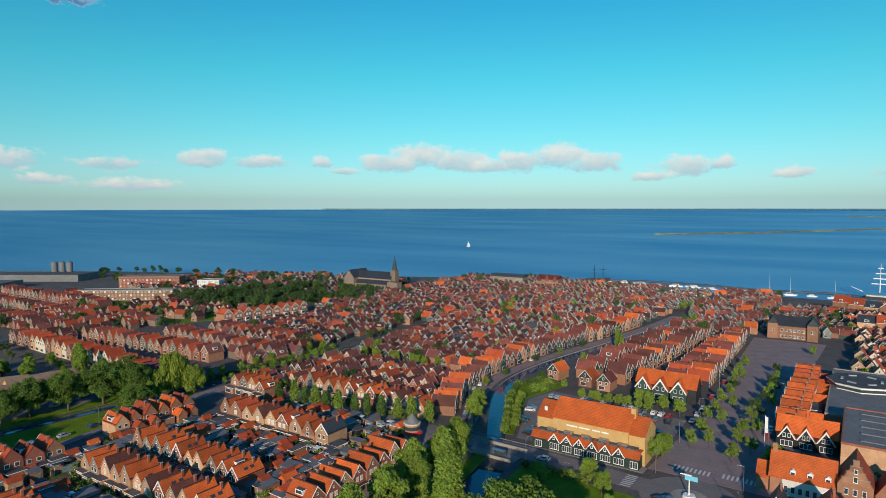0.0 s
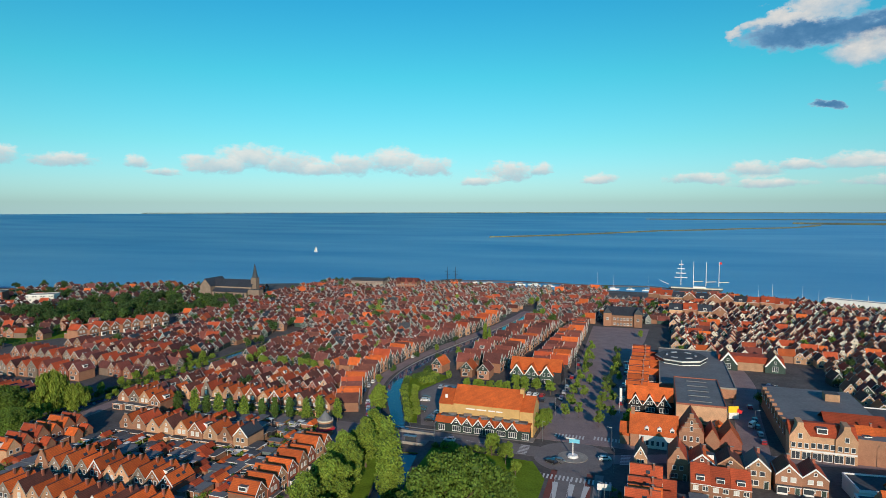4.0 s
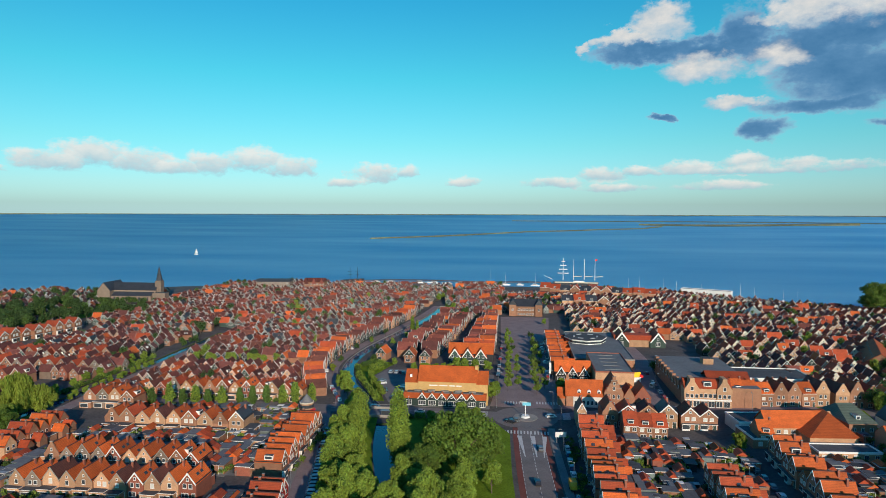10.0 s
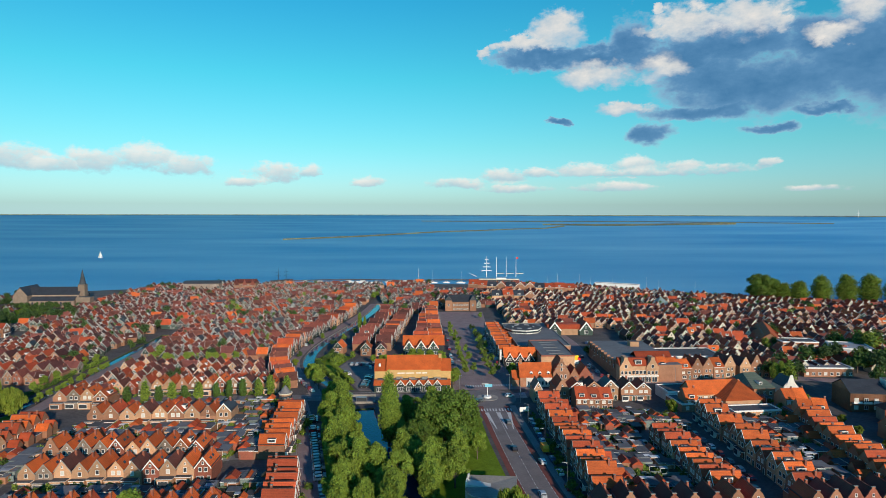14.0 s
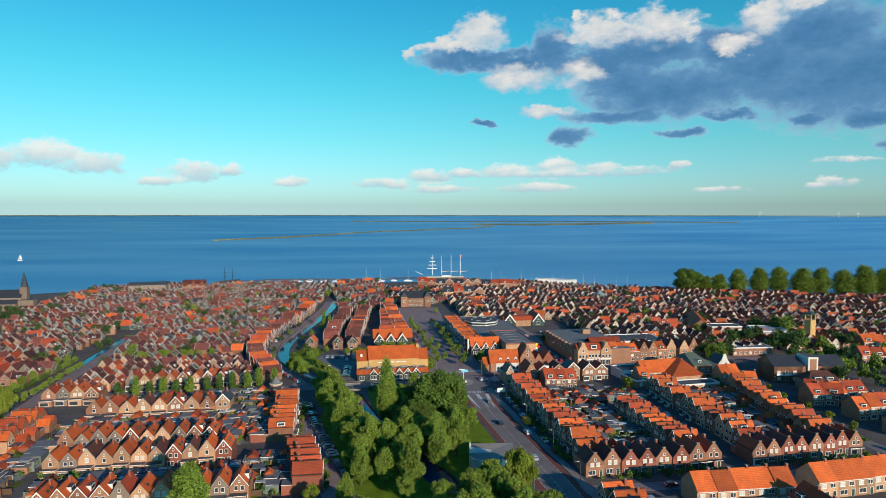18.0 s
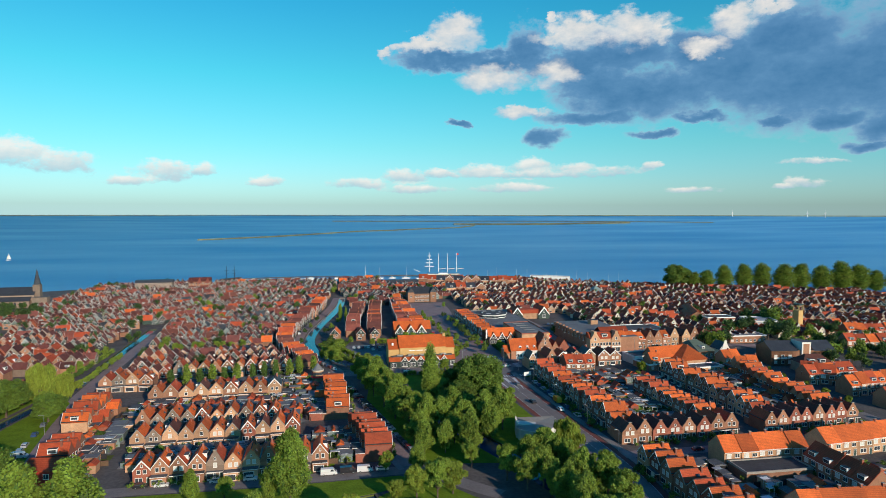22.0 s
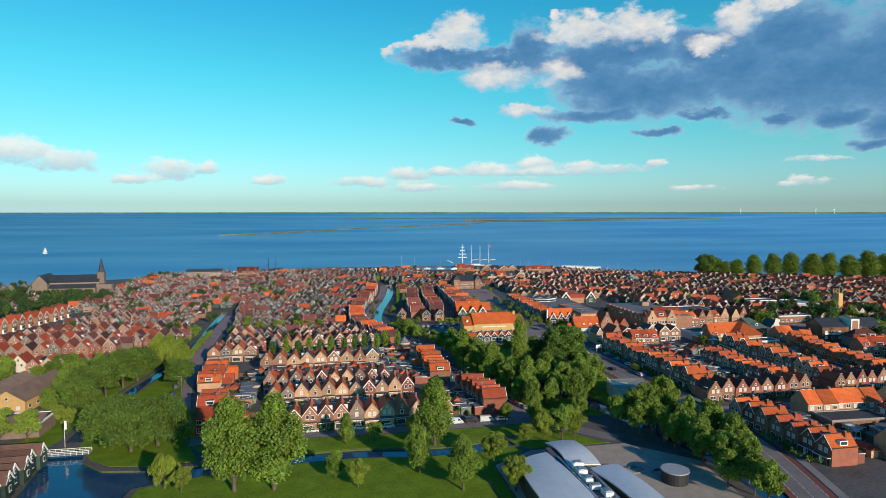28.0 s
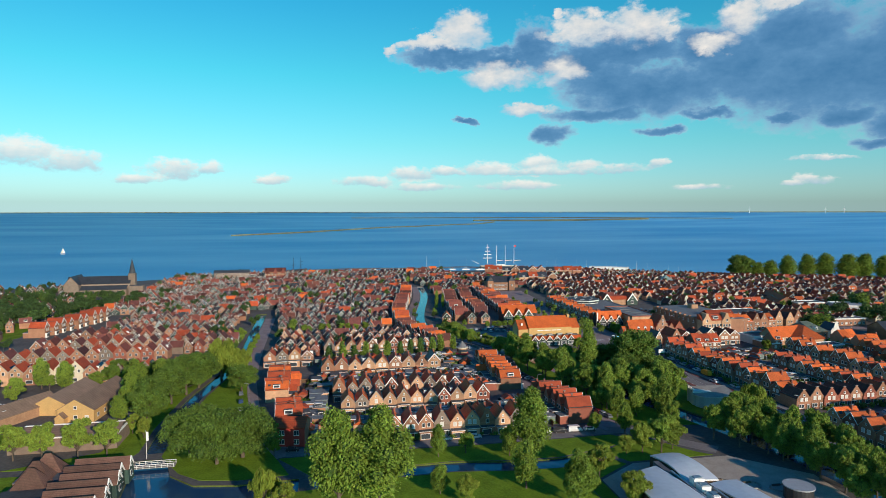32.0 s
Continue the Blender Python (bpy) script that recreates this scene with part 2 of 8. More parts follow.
top_col = wramp(wmath("ADD", wmath("MULTIPLY", PUFF, 1.8), 0.6, clamp=True), [(0.0, (4.6, 5.6, 6.4)), (0.5, (7.0, 7.0, 6.9)), (1.0, (9.2, 8.5, 7.8))])
SKY = wmix(wmath("MULTIPLY", d_low, 0.82), SKY, low_col)
SKY = wmix(wmath("MULTIPLY", d_big, 0.95), SKY, wmix(sunlit, high_col, top_col))
bg = wn.new("ShaderNodeBackground")
wl.new(SKY, bg.inputs[0])
bg.inputs[1].default_value = 0.10
wo = wn.new("ShaderNodeOutputWorld")
wl.new(bg.outputs[0], wo.inputs[0])

# ---- materials ----
def material(name, base, rough=0.8, metal=0.0, grain=0.0, scale=3.0, dark=0.7, light=1.2, var=0.0, bump=0.0, spec=0.4, fine=None):
    """Two scales of noise over the base colour, and var: how far one object differs from the next."""
    m = bpy.data.materials.new(name)
    m.use_nodes = True
    nt = m.node_tree
    b = nt.nodes["Principled BSDF"]
    b.inputs["Roughness"].default_value, b.inputs["Metallic"].default_value = rough, metal
    b.inputs["Specular IOR Level"].default_value = spec
    tc = nt.nodes.new("ShaderNodeTexCoord")
    geo = nt.nodes.new("ShaderNodeNewGeometry")

    def noise_tex(s, det):
        n = nt.nodes.new("ShaderNodeTexNoise")
        n.inputs["Scale"].default_value, n.inputs["Detail"].default_value = s, det
        nt.links.new(geo.outputs["Position"], n.inputs["Vector"])
        return n.outputs[0]

    big, small = noise_tex(scale * 0.12, 3), noise_tex(scale, 4)
    add = nt.nodes.new("ShaderNodeMath")
    add.operation = "MULTIPLY_ADD"
    add.inputs[1].default_value = 0.5
    nt.links.new(big, add.inputs[0])
    half = nt.nodes.new("ShaderNodeMath")
    half.operation = "MULTIPLY"
    half.inputs[1].default_value = 0.5
    nt.links.new(small, half.inputs[0])
    nt.links.new(half.outputs[0], add.inputs[2])
    mr = nt.nodes.new("ShaderNodeMapRange")
    mr.inputs[1].default_value, mr.inputs[2].default_value = 0.3, 0.7
    mr.inputs[3].default_value, mr.inputs[4].default_value = dark, light
    nt.links.new(add.outputs[0], mr.inputs[0])
    col = mr.outputs[0]
    if var:
        oi = nt.nodes.new("ShaderNodeObjectInfo")
        vr = nt.nodes.new("ShaderNodeMapRange")
        vr.inputs[3].default_value, vr.inputs[4].default_value = 1 - var, 1 + var
        av = nt.nodes.new("ShaderNodeMath")
        av.operation = "ADD"
        fr = nt.nodes.new("ShaderNodeMath")
        fr.operation = "FRACT"
        nt.links.new(oi.outputs["Random"], av.inputs[0])
        nt.links.new(geo.outputs["Random Per Island"], av.inputs[1])
        nt.links.new(av.outputs[0], fr.inputs[0])
        nt.links.new(fr.outputs[0], vr.inputs[0])
        mu = nt.nodes.new("ShaderNodeMath")
        mu.operation = "MULTIPLY"
        nt.links.new(col, mu.inputs[0])
        nt.links.new(vr.outputs[0], mu.inputs[1])
        col = mu.outputs[0]
    mx = nt.nodes.new("ShaderNodeVectorMath")
    mx.operation = "SCALE"
    mx.inputs[0].default_value = base
    nt.links.new(col, mx.inputs["Scale"])
    nt.links.new(mx.outputs[0], b.inputs["Base Color"])
    if bump:
        bp = nt.nodes.new("ShaderNodeBump")
        bp.inputs["Strength"].default_value, bp.inputs["Distance"].default_value = bump, 0.1
        nt.links.new(noise_tex(fine or scale * 3, 3), bp.inputs["Height"])
        nt.links.new(bp.outputs[0], b.inputs["Normal"])
    return m


def courses(m, period, depth, darken=0.75, axis="z"):
    """Rows of roof tiles or brick joints along the height of a surface, in its colour and its relief."""
    nt = m.node_tree
    b = nt.nodes["Principled BSDF"]
    w = nt.nodes.new("ShaderNodeTexWave")
    w.bands_direction, w.wave_profile = axis.upper(), "SAW"
    w.inputs["Scale"].default_value = 0.314 / period
    w.inputs["Distortion"].default_value = 0.4
    geo = nt.nodes.new("ShaderNodeNewGeometry")
    nt.links.new(geo.outputs["Position"], w.inputs["Vector"])
    old = b.inputs["Base Color"].links[0].from_socket
    mr = nt.nodes.new("ShaderNodeMapRange")
    mr.inputs[3].default_value, mr.inputs[4].default_value = darken, 1.1
    nt.links.new(w.outputs["Fac"], mr.inputs[0])
    mx = nt.nodes.new("ShaderNodeVectorMath")
    mx.operation = "SCALE"
    nt.links.new(old, mx.inputs[0])
    nt.links.new(mr.outputs[0], mx.inputs["Scale"])
    nt.links.new(mx.outputs[0], b.inputs["Base Color"])
    bp = nt.nodes.new("ShaderNodeBump")
    bp.inputs["Strength"].default_value, bp.inputs["Distance"].default_value = 0.5, depth
    nt.links.new(w.outputs["Fac"], bp.inputs["Height"])
    nt.links.new(bp.outputs[0], b.inputs["Normal"])
    return m


ROOF_ORANGE = courses(material("orange roof tiles", (0.61, 0.118, 0.022), 0.75, dark=0.62, light=1.22, var=0.34, scale=2.5), 0.34, 0.05)
ROOF_RED = courses(material("red roof tiles", (0.42, 0.068, 0.022), 0.75, dark=0.65, light=1.25, var=0.3, scale=2.5), 0.34, 0.05)
# old-town red: the haze of distance is mixed into this base colour
ROOF_OLD = courses(material("old red roof tiles muted by haze", (0.185, 0.050, 0.037), 0.8, dark=0.6, light=1.3, var=0.5, scale=2.5), 0.34, 0.05)
ROOF_BROWN = courses(material("weathered brown roof tiles", (0.15, 0.050, 0.036), 0.8, dark=0.6, light=1.3, var=0.3, scale=2.5), 0.34, 0.05)
SANDBANK = material("reed and pale sand", (0.22, 0.215, 0.10), 0.95, dark=0.25, light=1.7, scale=0.06)
ROOF_TAN = courses(material("grey tan roof tiles", (0.25, 0.165, 0.115), 0.85, dark=0.7, light=1.2, var=0.15, scale=2.5), 0.34, 0.05)
ROOF_GREEN = courses(material("grey green roof sheet", (0.13, 0.16, 0.115), 0.7, dark=0.75, light=1.2, scale=1.0), 0.5, 0.04)
# far rows: haze and shade over them are put into the tile colour
ROOF_FAR = courses(material("haze-dulled red roof tiles", (0.150, 0.047, 0.040), 0.8, dark=0.6, light=1.3, var=0.55, scale=2.5), 0.34, 0.05)
ROOF_DARK = courses(material("dark brown roof tiles", (0.14, 0.07, 0.05), 0.8, dark=0.6, light=1.3, var=0.3, scale=2.5), 0.34, 0.05)
ROOF_SLATE = courses(material("slate grey roof tiles", (0.04, 0.045, 0.055), 0.55, dark=0.7, light=1.3, var=0.3, scale=2.5), 0.34, 0.04)
BRICK = courses(material("brown brick", (0.33, 0.160, 0.095), 0.85, dark=0.75, light=1.2, var=0.25, scale=4), 0.2, 0.02, 0.85)
BRICK_RED = courses(material("red brick", (0.30, 0.098, 0.062), 0.85, dark=0.75, light=1.2, var=0.2, scale=4), 0.2, 0.02, 0.85)
BRICK_PALE = courses(material("pale yellow brick", (0.50, 0.285, 0.165), 0.85, dark=0.72, light=1.2, var=0.3, scale=4), 0.2, 0.02, 0.88)
BRICK_GREY = courses(material("grey brown brick", (0.24, 0.175, 0.135), 0.85, dark=0.75, light=1.2, var=0.25, scale=4), 0.2, 0.02, 0.85)
OCHRE = courses(material("golden yellow brick", (0.56, 0.345, 0.135), 0.85, dark=0.82, light=1.12, scale=4), 0.2, 0.02, 0.92)
RENDER_W = material("white render", (0.72, 0.68, 0.62), 0.8, dark=0.85, light=1.05, var=0.1)
TIMBER_GREEN = courses(material("dark green weatherboard", (0.028, 0.055, 0.045), 0.6, dark=0.75, light=1.25, var=0.5), 0.22, 0.03, 0.7)
TIMBER_BLACK = courses(material("tarred black weatherboard", (0.022, 0.022, 0.026), 0.6, dark=0.8, light=1.25, var=0.5), 0.22, 0.03, 0.7)
TIMBER_GREY = courses(material("grey green weatherboard", (0.18, 0.23, 0.22), 0.6, dark=0.8, light=1.2, var=0.3), 0.22, 0.03, 0.75)
RED_PAINT = material("deep red painted boards", (0.36, 0.035, 0.028), 0.5, dark=0.85, light=1.15)
WHITE = material("white paint", (0.80, 0.78, 0.74), 0.55, dark=0.88, light=1.04)
OLDWHITE = material("weathered white paint", (0.64, 0.61, 0.57), 0.65, dark=0.8, light=1.08)
CREAM = material("cream paint", (0.66, 0.58, 0.44), 0.6, dark=0.85, light=1.05)
FLAT = material("grey roofing felt", (0.085, 0.085, 0.090), 0.85, dark=0.6, light=1.4, var=0.4, scale=1.2, bump=0.2)
FLAT_PALE = material("pale grey roof sheet", (0.34, 0.35, 0.37), 0.6, dark=0.85, light=1.12, scale=0.8)
SHEET = material("white roof membrane", (0.58, 0.60, 0.63), 0.45, dark=0.85, light=1.08, scale=0.6)
FLAT_MID = material("mid grey roofing", (0.17, 0.17, 0.175), 0.8, dark=0.7, light=1.2, scale=1.0)
METAL = material("galvanised steel", (0.42, 0.43, 0.44), 0.4, 0.8)
DARKMETAL = material("dark steel", (0.06, 0.06, 0.065), 0.45, 0.5)
ASPHALT = material("worn asphalt", (0.185, 0.162, 0.155), 0.9, dark=0.75, light=1.3, scale=1.5, bump=0.2)
REDLANE = material("red cycle lane", (0.20, 0.06, 0.045), 0.9, dark=0.8, light=1.2, scale=1.5)
PAVER = material("purple brown clinker paving", (0.25, 0.185, 0.18), 0.85, dark=0.75, light=1.3, scale=1.6, bump=0.3, fine=9)
SLAB = material("grey concrete paving", (0.24, 0.22, 0.205), 0.85, dark=0.75, light=1.2, scale=1.5, bump=0.2)
YARD = material("paved yards", (0.095, 0.084, 0.078), 0.9, dark=0.55, light=1.5, scale=0.8, bump=0.3)
MARK = material("white road paint", (0.62, 0.60, 0.57), 0.7, dark=0.8, light=1.05)
GRASS = material("mown grass", (0.14, 0.215, 0.016), 0.95, dark=0.6, light=1.35, scale=1.6, bump=0.8, spec=0.1)
REED = material("rough bank grass", (0.10, 0.12, 0.03), 0.95, dark=0.6, light=1.4, scale=2.2, bump=0.8, spec=0.1)
SOIL = material("sandy play yard", (0.37, 0.31, 0.25), 0.95, dark=0.8, light=1.2)
BARK = material("bark", (0.12, 0.09, 0.065), 0.95, dark=0.6, light=1.3, bump=0.6)
ORANGE_TARP = material("orange yellow tarpaulin", (0.80, 0.34, 0.02), 0.6)
WOOD_BROWN = material("brown stained timber", (0.12, 0.07, 0.04), 0.8, dark=0.7, light=1.3)
STONE = material("grey stone", (0.32, 0.29, 0.25), 0.85, dark=0.7, light=1.15, scale=2)


def leaf(name, base, var=0.22):
    m = material(name, base, 0.7, dark=0.55, light=1.45, scale=1.1, var=var, spec=0.25)
    nt = m.node_tree
    b = nt.nodes["Principled BSDF"]
    tr = nt.nodes.new("ShaderNodeBsdfTranslucent")
    nt.links.new(b.inputs["Base Color"].links[0].from_socket, tr.inputs[0])
    mix = nt.nodes.new("ShaderNodeMixShader")
    mix.inputs[0].default_value = 0.15
    nt.links.new(b.outputs[0], mix.inputs[1])
    nt.links.new(tr.outputs[0], mix.inputs[2])
    nt.links.new(mix.outputs[0], nt.nodes["Material Output"].inputs[0])
    return m


LEAF = leaf("green leaves", (0.18, 0.255, 0.034))
# dark foliage; inside lighter crowns its colour stands in for the shade there
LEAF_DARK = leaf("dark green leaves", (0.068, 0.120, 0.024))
LEAF_OAK = leaf("deep mid green leaves", (0.105, 0.168, 0.024))
LEAF_MID = leaf("middle green leaves", (0.16, 0.235, 0.03))
LEAF_WOOD = leaf("deep green woodland leaves", (0.042, 0.078, 0.022))
LEAF_LIME = leaf("yellow green leaves", (0.19, 0.24, 0.03))
LEAF_PALE = leaf("pale green leaves", (0.165, 0.225, 0.04))


def gloss(name, base, rough, coat=0.0, metal=0.0):
    m = bpy.data.materials.new(name)
    m.use_nodes = True
    b = m.node_tree.nodes["Principled BSDF"]
    b.inputs["Base Color"].default_value, b.inputs["Roughness"].default_value = (*base, 1), rough
    b.inputs["Coat Weight"].default_value, b.inputs["Metallic"].default_value = coat, metal
    return m


PANE = gloss("window glass", (0.05, 0.06, 0.07), 0.08)
PANE_BLIND = gloss("glass with a white blind behind", (0.62, 0.60, 0.55), 0.25)
SOLAR = gloss("blue black solar glass", (0.012, 0.018, 0.045), 0.12)
CAR_PAINT = [gloss("car paint", c, 0.3, 0.8) for c in ((0.65, 0.65, 0.64), (0.02, 0.02, 0.024), (0.13, 0.14, 0.15), (0.03, 0.06, 0.14), (0.30, 0.02, 0.02), (0.36, 0.37, 0.39))]
TYRE = gloss("black rubber", (0.02, 0.02, 0.02), 0.9)
YELLOW = gloss("yellow plastic", (0.85, 0.55, 0.02), 0.5)
RED = gloss("red plastic", (0.65, 0.02, 0.02), 0.5)
CYAN = gloss("light blue sheet", (0.18, 0.55, 0.70), 0.4)
BLUE_TARP = gloss("blue tarpaulin", (0.10, 0.35, 0.62), 0.6)


def water_material():
    m = bpy.data.materials.new("lake water")
    m.use_nodes = True
    nt = m.node_tree
    b = nt.nodes["Principled BSDF"]
    b.inputs["Roughness"].default_value, b.inputs["IOR"].default_value = 0.5, 1.33
    b.inputs["Specular IOR Level"].default_value = 0.22
    geo = nt.nodes.new("ShaderNodeNewGeometry")
    mp = nt.nodes.new("ShaderNodeVectorMath")
    mp.operation = "MULTIPLY"
    mp.inputs[1].default_value = (0.35, 1.0, 1.0)
    nt.links.new(geo.outputs["Position"], mp.inputs[0])
    big = nt.nodes.new("ShaderNodeTexNoise")
    big.inputs["Scale"].default_value, big.inputs["Detail"].default_value = 0.004, 5
    nt.links.new(mp.outputs[0], big.inputs["Vector"])
    rp = nt.nodes.new("ShaderNodeValToRGB")
    rp.color_ramp.elements[0].position, rp.color_ramp.elements[0].color = 0.35, (0.045, 0.27, 0.50, 1)
    rp.color_ramp.elements[1].position, rp.color_ramp.elements[1].color = 0.68, (0.145, 0.41, 0.58, 1)
    nt.links.new(big.outputs[0], rp.inputs[0])
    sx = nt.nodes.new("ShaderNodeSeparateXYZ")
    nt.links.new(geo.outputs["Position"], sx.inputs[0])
    # brighter towards +x: the clouds' reflection is painted into the water's colour
    cloud_sheen = nt.nodes.new("ShaderNodeMapRange")
    cloud_sheen.inputs[1].default_value, cloud_sheen.inputs[2].default_value = -1200, 1500
    cloud_sheen.inputs[3].default_value, cloud_sheen.inputs[4].default_value = 0.88, 1.35
    nt.links.new(sx.outputs[0], cloud_sheen.inputs[0])
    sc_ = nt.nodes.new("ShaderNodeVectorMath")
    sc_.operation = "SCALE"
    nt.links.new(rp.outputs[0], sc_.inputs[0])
    nt.links.new(cloud_sheen.outputs[0], sc_.inputs["Scale"])
    nt.links.new(sc_.outputs[0], b.inputs["Base Color"])
    rip = nt.nodes.new("ShaderNodeTexNoise")
    rip.inputs["Scale"].default_value, rip.inputs["Detail"].default_value = 0.22, 4
    nt.links.new(mp.outputs[0], rip.inputs["Vector"])
    bp = nt.nodes.new("ShaderNodeBump")
    bp.inputs["Strength"].default_value, bp.inputs["Distance"].default_value = 0.6, 1.0
    nt.links.new(rip.outputs[0], bp.inputs["Height"])
    nt.links.new(bp.outputs[0], b.inputs["Normal"])
    return m


def canal_material():
    m = gloss("still canal water", (0.016, 0.055, 0.125), 0.05)
    nt = m.node_tree
    b = nt.nodes["Principled BSDF"]
    b.inputs["IOR"].default_value = 1.45
    geo = nt.nodes.new("ShaderNodeNewGeometry")
    rip = nt.nodes.new("ShaderNodeTexNoise")
    rip.inputs["Scale"].default_value, rip.inputs["Detail"].default_value = 0.8, 3
    nt.links.new(geo.outputs["Position"], rip.inputs["Vector"])
    bp = nt.nodes.new("ShaderNodeBump")
    bp.inputs["Strength"].default_value, bp.inputs["Distance"].default_value = 0.30, 0.1
    nt.links.new(rip.outputs[0], bp.inputs["Height"])
    nt.links.new(bp.outputs[0], b.inputs["Normal"])
    return m


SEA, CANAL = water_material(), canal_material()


# ---- mesh helpers ----
class M:
    """A mesh in the making: points, faces and a material for each face."""

    def __init__(self):
        self.v, self.f, self.m, self.mats = [], [], [], []

    def mat(self, material_):
        if material_ not in self.mats:
            self.mats.append(material_)
        return self.mats.index(material_)

    def poly(self, pts, material_):
        i = len(self.v)
        self.v += [tuple(p) for p in pts]
        self.f.append(tuple(range(i, i + len(pts))))
        self.m.append(self.mat(material_))

    def box(self, x0, x1, y0, y1, z0, z1, material_, top=None):
        k = self.mat(material_)
        t = self.mat(top) if top else k
        i = len(self.v)
        self.v += [(x, y, z) for z in (z0, z1) for y in (y0, y1) for x in (x0, x1)]
        for q, mm in (((0, 2, 3, 1), k), ((4, 5, 7, 6), t), ((0, 1, 5, 4), k), ((1, 3, 7, 5), k), ((3, 2, 6, 7), k), ((2, 0, 4, 6), k)):
            self.f.append(tuple(i + a for a in q))
            self.m.append(mm)
        return self

    def prism(self, prof, a, b, material_, axis="y", cap=None):
        """prof, points (u, z) counter-clockwise seen from -y, pushed along y (or along x)."""
        n, i = len(prof), len(self.v)
        k = self.mat(material_)
        c = self.mat(cap) if cap else k
        for s in (a, b):
            self.v += [((u, s, z) if axis == "y" else (s, u, z)) for u, z in prof]
        flip = axis == "x"

        def face(q, mm):
            self.f.append(tuple(reversed(q)) if flip else tuple(q))
            self.m.append(mm)

        face([i + j for j in range(n)], c)
        face([i + n + j for j in reversed(range(n))], c)
        for j in range(n):
            face([i + (j + 1) % n, i + j, i + n + j, i + n + (j + 1) % n], k)
        return self

    def cyl(self, x, y, z0, z1, r0, r1, material_, n=10, cap=True):
        i, k = len(self.v), self.mat(material_)
        for z, r in ((z0, r0), (z1, r1)):
            self.v += [(x + r * math.cos(6.2832 * j / n), y + r * math.sin(6.2832 * j / n), z) for j in range(n)]
        for j in range(n):
            self.f.append((i + j, i + (j + 1) % n, i + n + (j + 1) % n, i + n + j))
            self.m.append(k)
        if cap:
            self.f.append(tuple(i + n + j for j in range(n)))
            self.m.append(k)
        return self

    def limb(self, p, q, r0, r1, material_, n=6):
        p, q = Vector(p), Vector(q)
        d = (q - p).normalized()
        u = d.orthogonal().normalized()
        w = d.cross(u)
        i, k = len(self.v), self.mat(material_)
        for c, r in ((p, r0), (q, r1)):
            self.v += [tuple(c + (u * math.cos(6.2832 * j / n) + w * math.sin(6.2832 * j / n)) * r) for j in range(n)]
        for j in range(n):
            self.f.append((i + j, i + (j + 1) % n, i + n + (j + 1) % n, i + n + j))
            self.m.append(k)
        self.f.append(tuple(i + n + j for j in range(n)))
        self.m.append(k)
        return self

    def data(self, name):
        me = bpy.data.meshes.new(name)
        me.from_pydata(self.v, [], self.f)
        for q in self.mats:
            me.materials.append(q)
        me.polygons.foreach_set("material_index", self.m)
        me.update()
        return me


def part(name, mesh, parent=None, label=""):
    ob = new(name, mesh.data(name) if isinstance(mesh, M) else mesh)
    if parent:
        ob.parent = parent
    return tagged(ob, label) if label else ob


def at(x, y, z=0.0, turn=0.0, s=1.0, sz=None):
    return pose(x, y, z, 0, 0, turn) @ Matrix.Diagonal((s, s, sz or s, 1))


PROTO = []


def stash(ob):
    """Prototypes are moved to their first use, or removed, at the end."""
    PROTO.append(ob)
    return ob


USED = set()
MASS, LONE = [], []


def place(proto, m, label="", group=""):
    """The prototype itself at its first use, a copy after that. Past 300, the small far houses go into one mass."""
    if proto.name.startswith("small_house") and proto in USED:
        x, y = m.translation.x, m.translation.y
        if y > 350 or x < -330 or x > 230 or len(LONE) > 290:
            MASS.append((proto, m))
            return None
        LONE.append(proto)
    if proto not in USED:
        USED.add(proto)
        proto.matrix_basis = m
        ob = proto
    else:
        ob = copy_thing(proto, Matrix.Identity(4))
        ob.matrix_basis = m
    return tagged(ob, label, group=group)


def mass_build():
    """The far houses of the old town, joined."""
    mats, vs, fs, ms, cache, base = [], [], [], [], {}, 0
    for proto, m in MASS:
        me = proto.data
        if me not in cache:
            co = np.empty(len(me.vertices) * 3)
            me.vertices.foreach_get("co", co)
            for q in me.materials:
                if q not in mats:
                    mats.append(q)
            cache[me] = (co.reshape(-1, 3), [tuple(p.vertices) for p in me.polygons], [mats.index(me.materials[p.material_index]) for p in me.polygons])
        co, pf, pm = cache[me]
        r = np.array(m.to_3x3())
        vs.append(co @ r.T + np.array(m.translation))
        fs += [tuple(a + base for a in f) for f in pf]
        ms += pm
        base += len(co)
    me = bpy.data.meshes.new("distant_houses")
    me.from_pydata(np.concatenate(vs).tolist(), [], fs)
    for q in mats:
        me.materials.append(q)
    me.polygons.foreach_set("material_index", ms)
    tagged(new("distant_houses", me), "crowded small gabled houses of the old town", "houses", kind="stuff")

# ---- land and water ----
from mathutils.geometry import delaunay_2d_cdt


def inside(p, loop):
    x, y = p
    hit, j = False, len(loop) - 1
    for i in range(len(loop)):
        (xi, yi), (xj, yj) = loop[i], loop[j]
        if (yi > y) != (yj > y) and x < (xj - xi) * (y - yi) / (yj - yi) + xi:
            hit = not hit
        j = i
    return hit


def ribbon(line, w0, w1=None):
    """The outline of a band along a line, w0 wide to its left and w1 to its right."""
    w1 = w0 if w1 is None else w1
    left, right = [], []
    for i, p in enumerate(line):
        a, b = Vector(line[max(0, i - 1)]), Vector(line[min(len(line) - 1, i + 1)])
        n = (b - a).normalized()
        n = Vector((-n.y, n.x))
        left.append(tuple(Vector(p) + n * w0))
        right.append(tuple(Vector(p) - n * w1))
    return left + right[::-1]


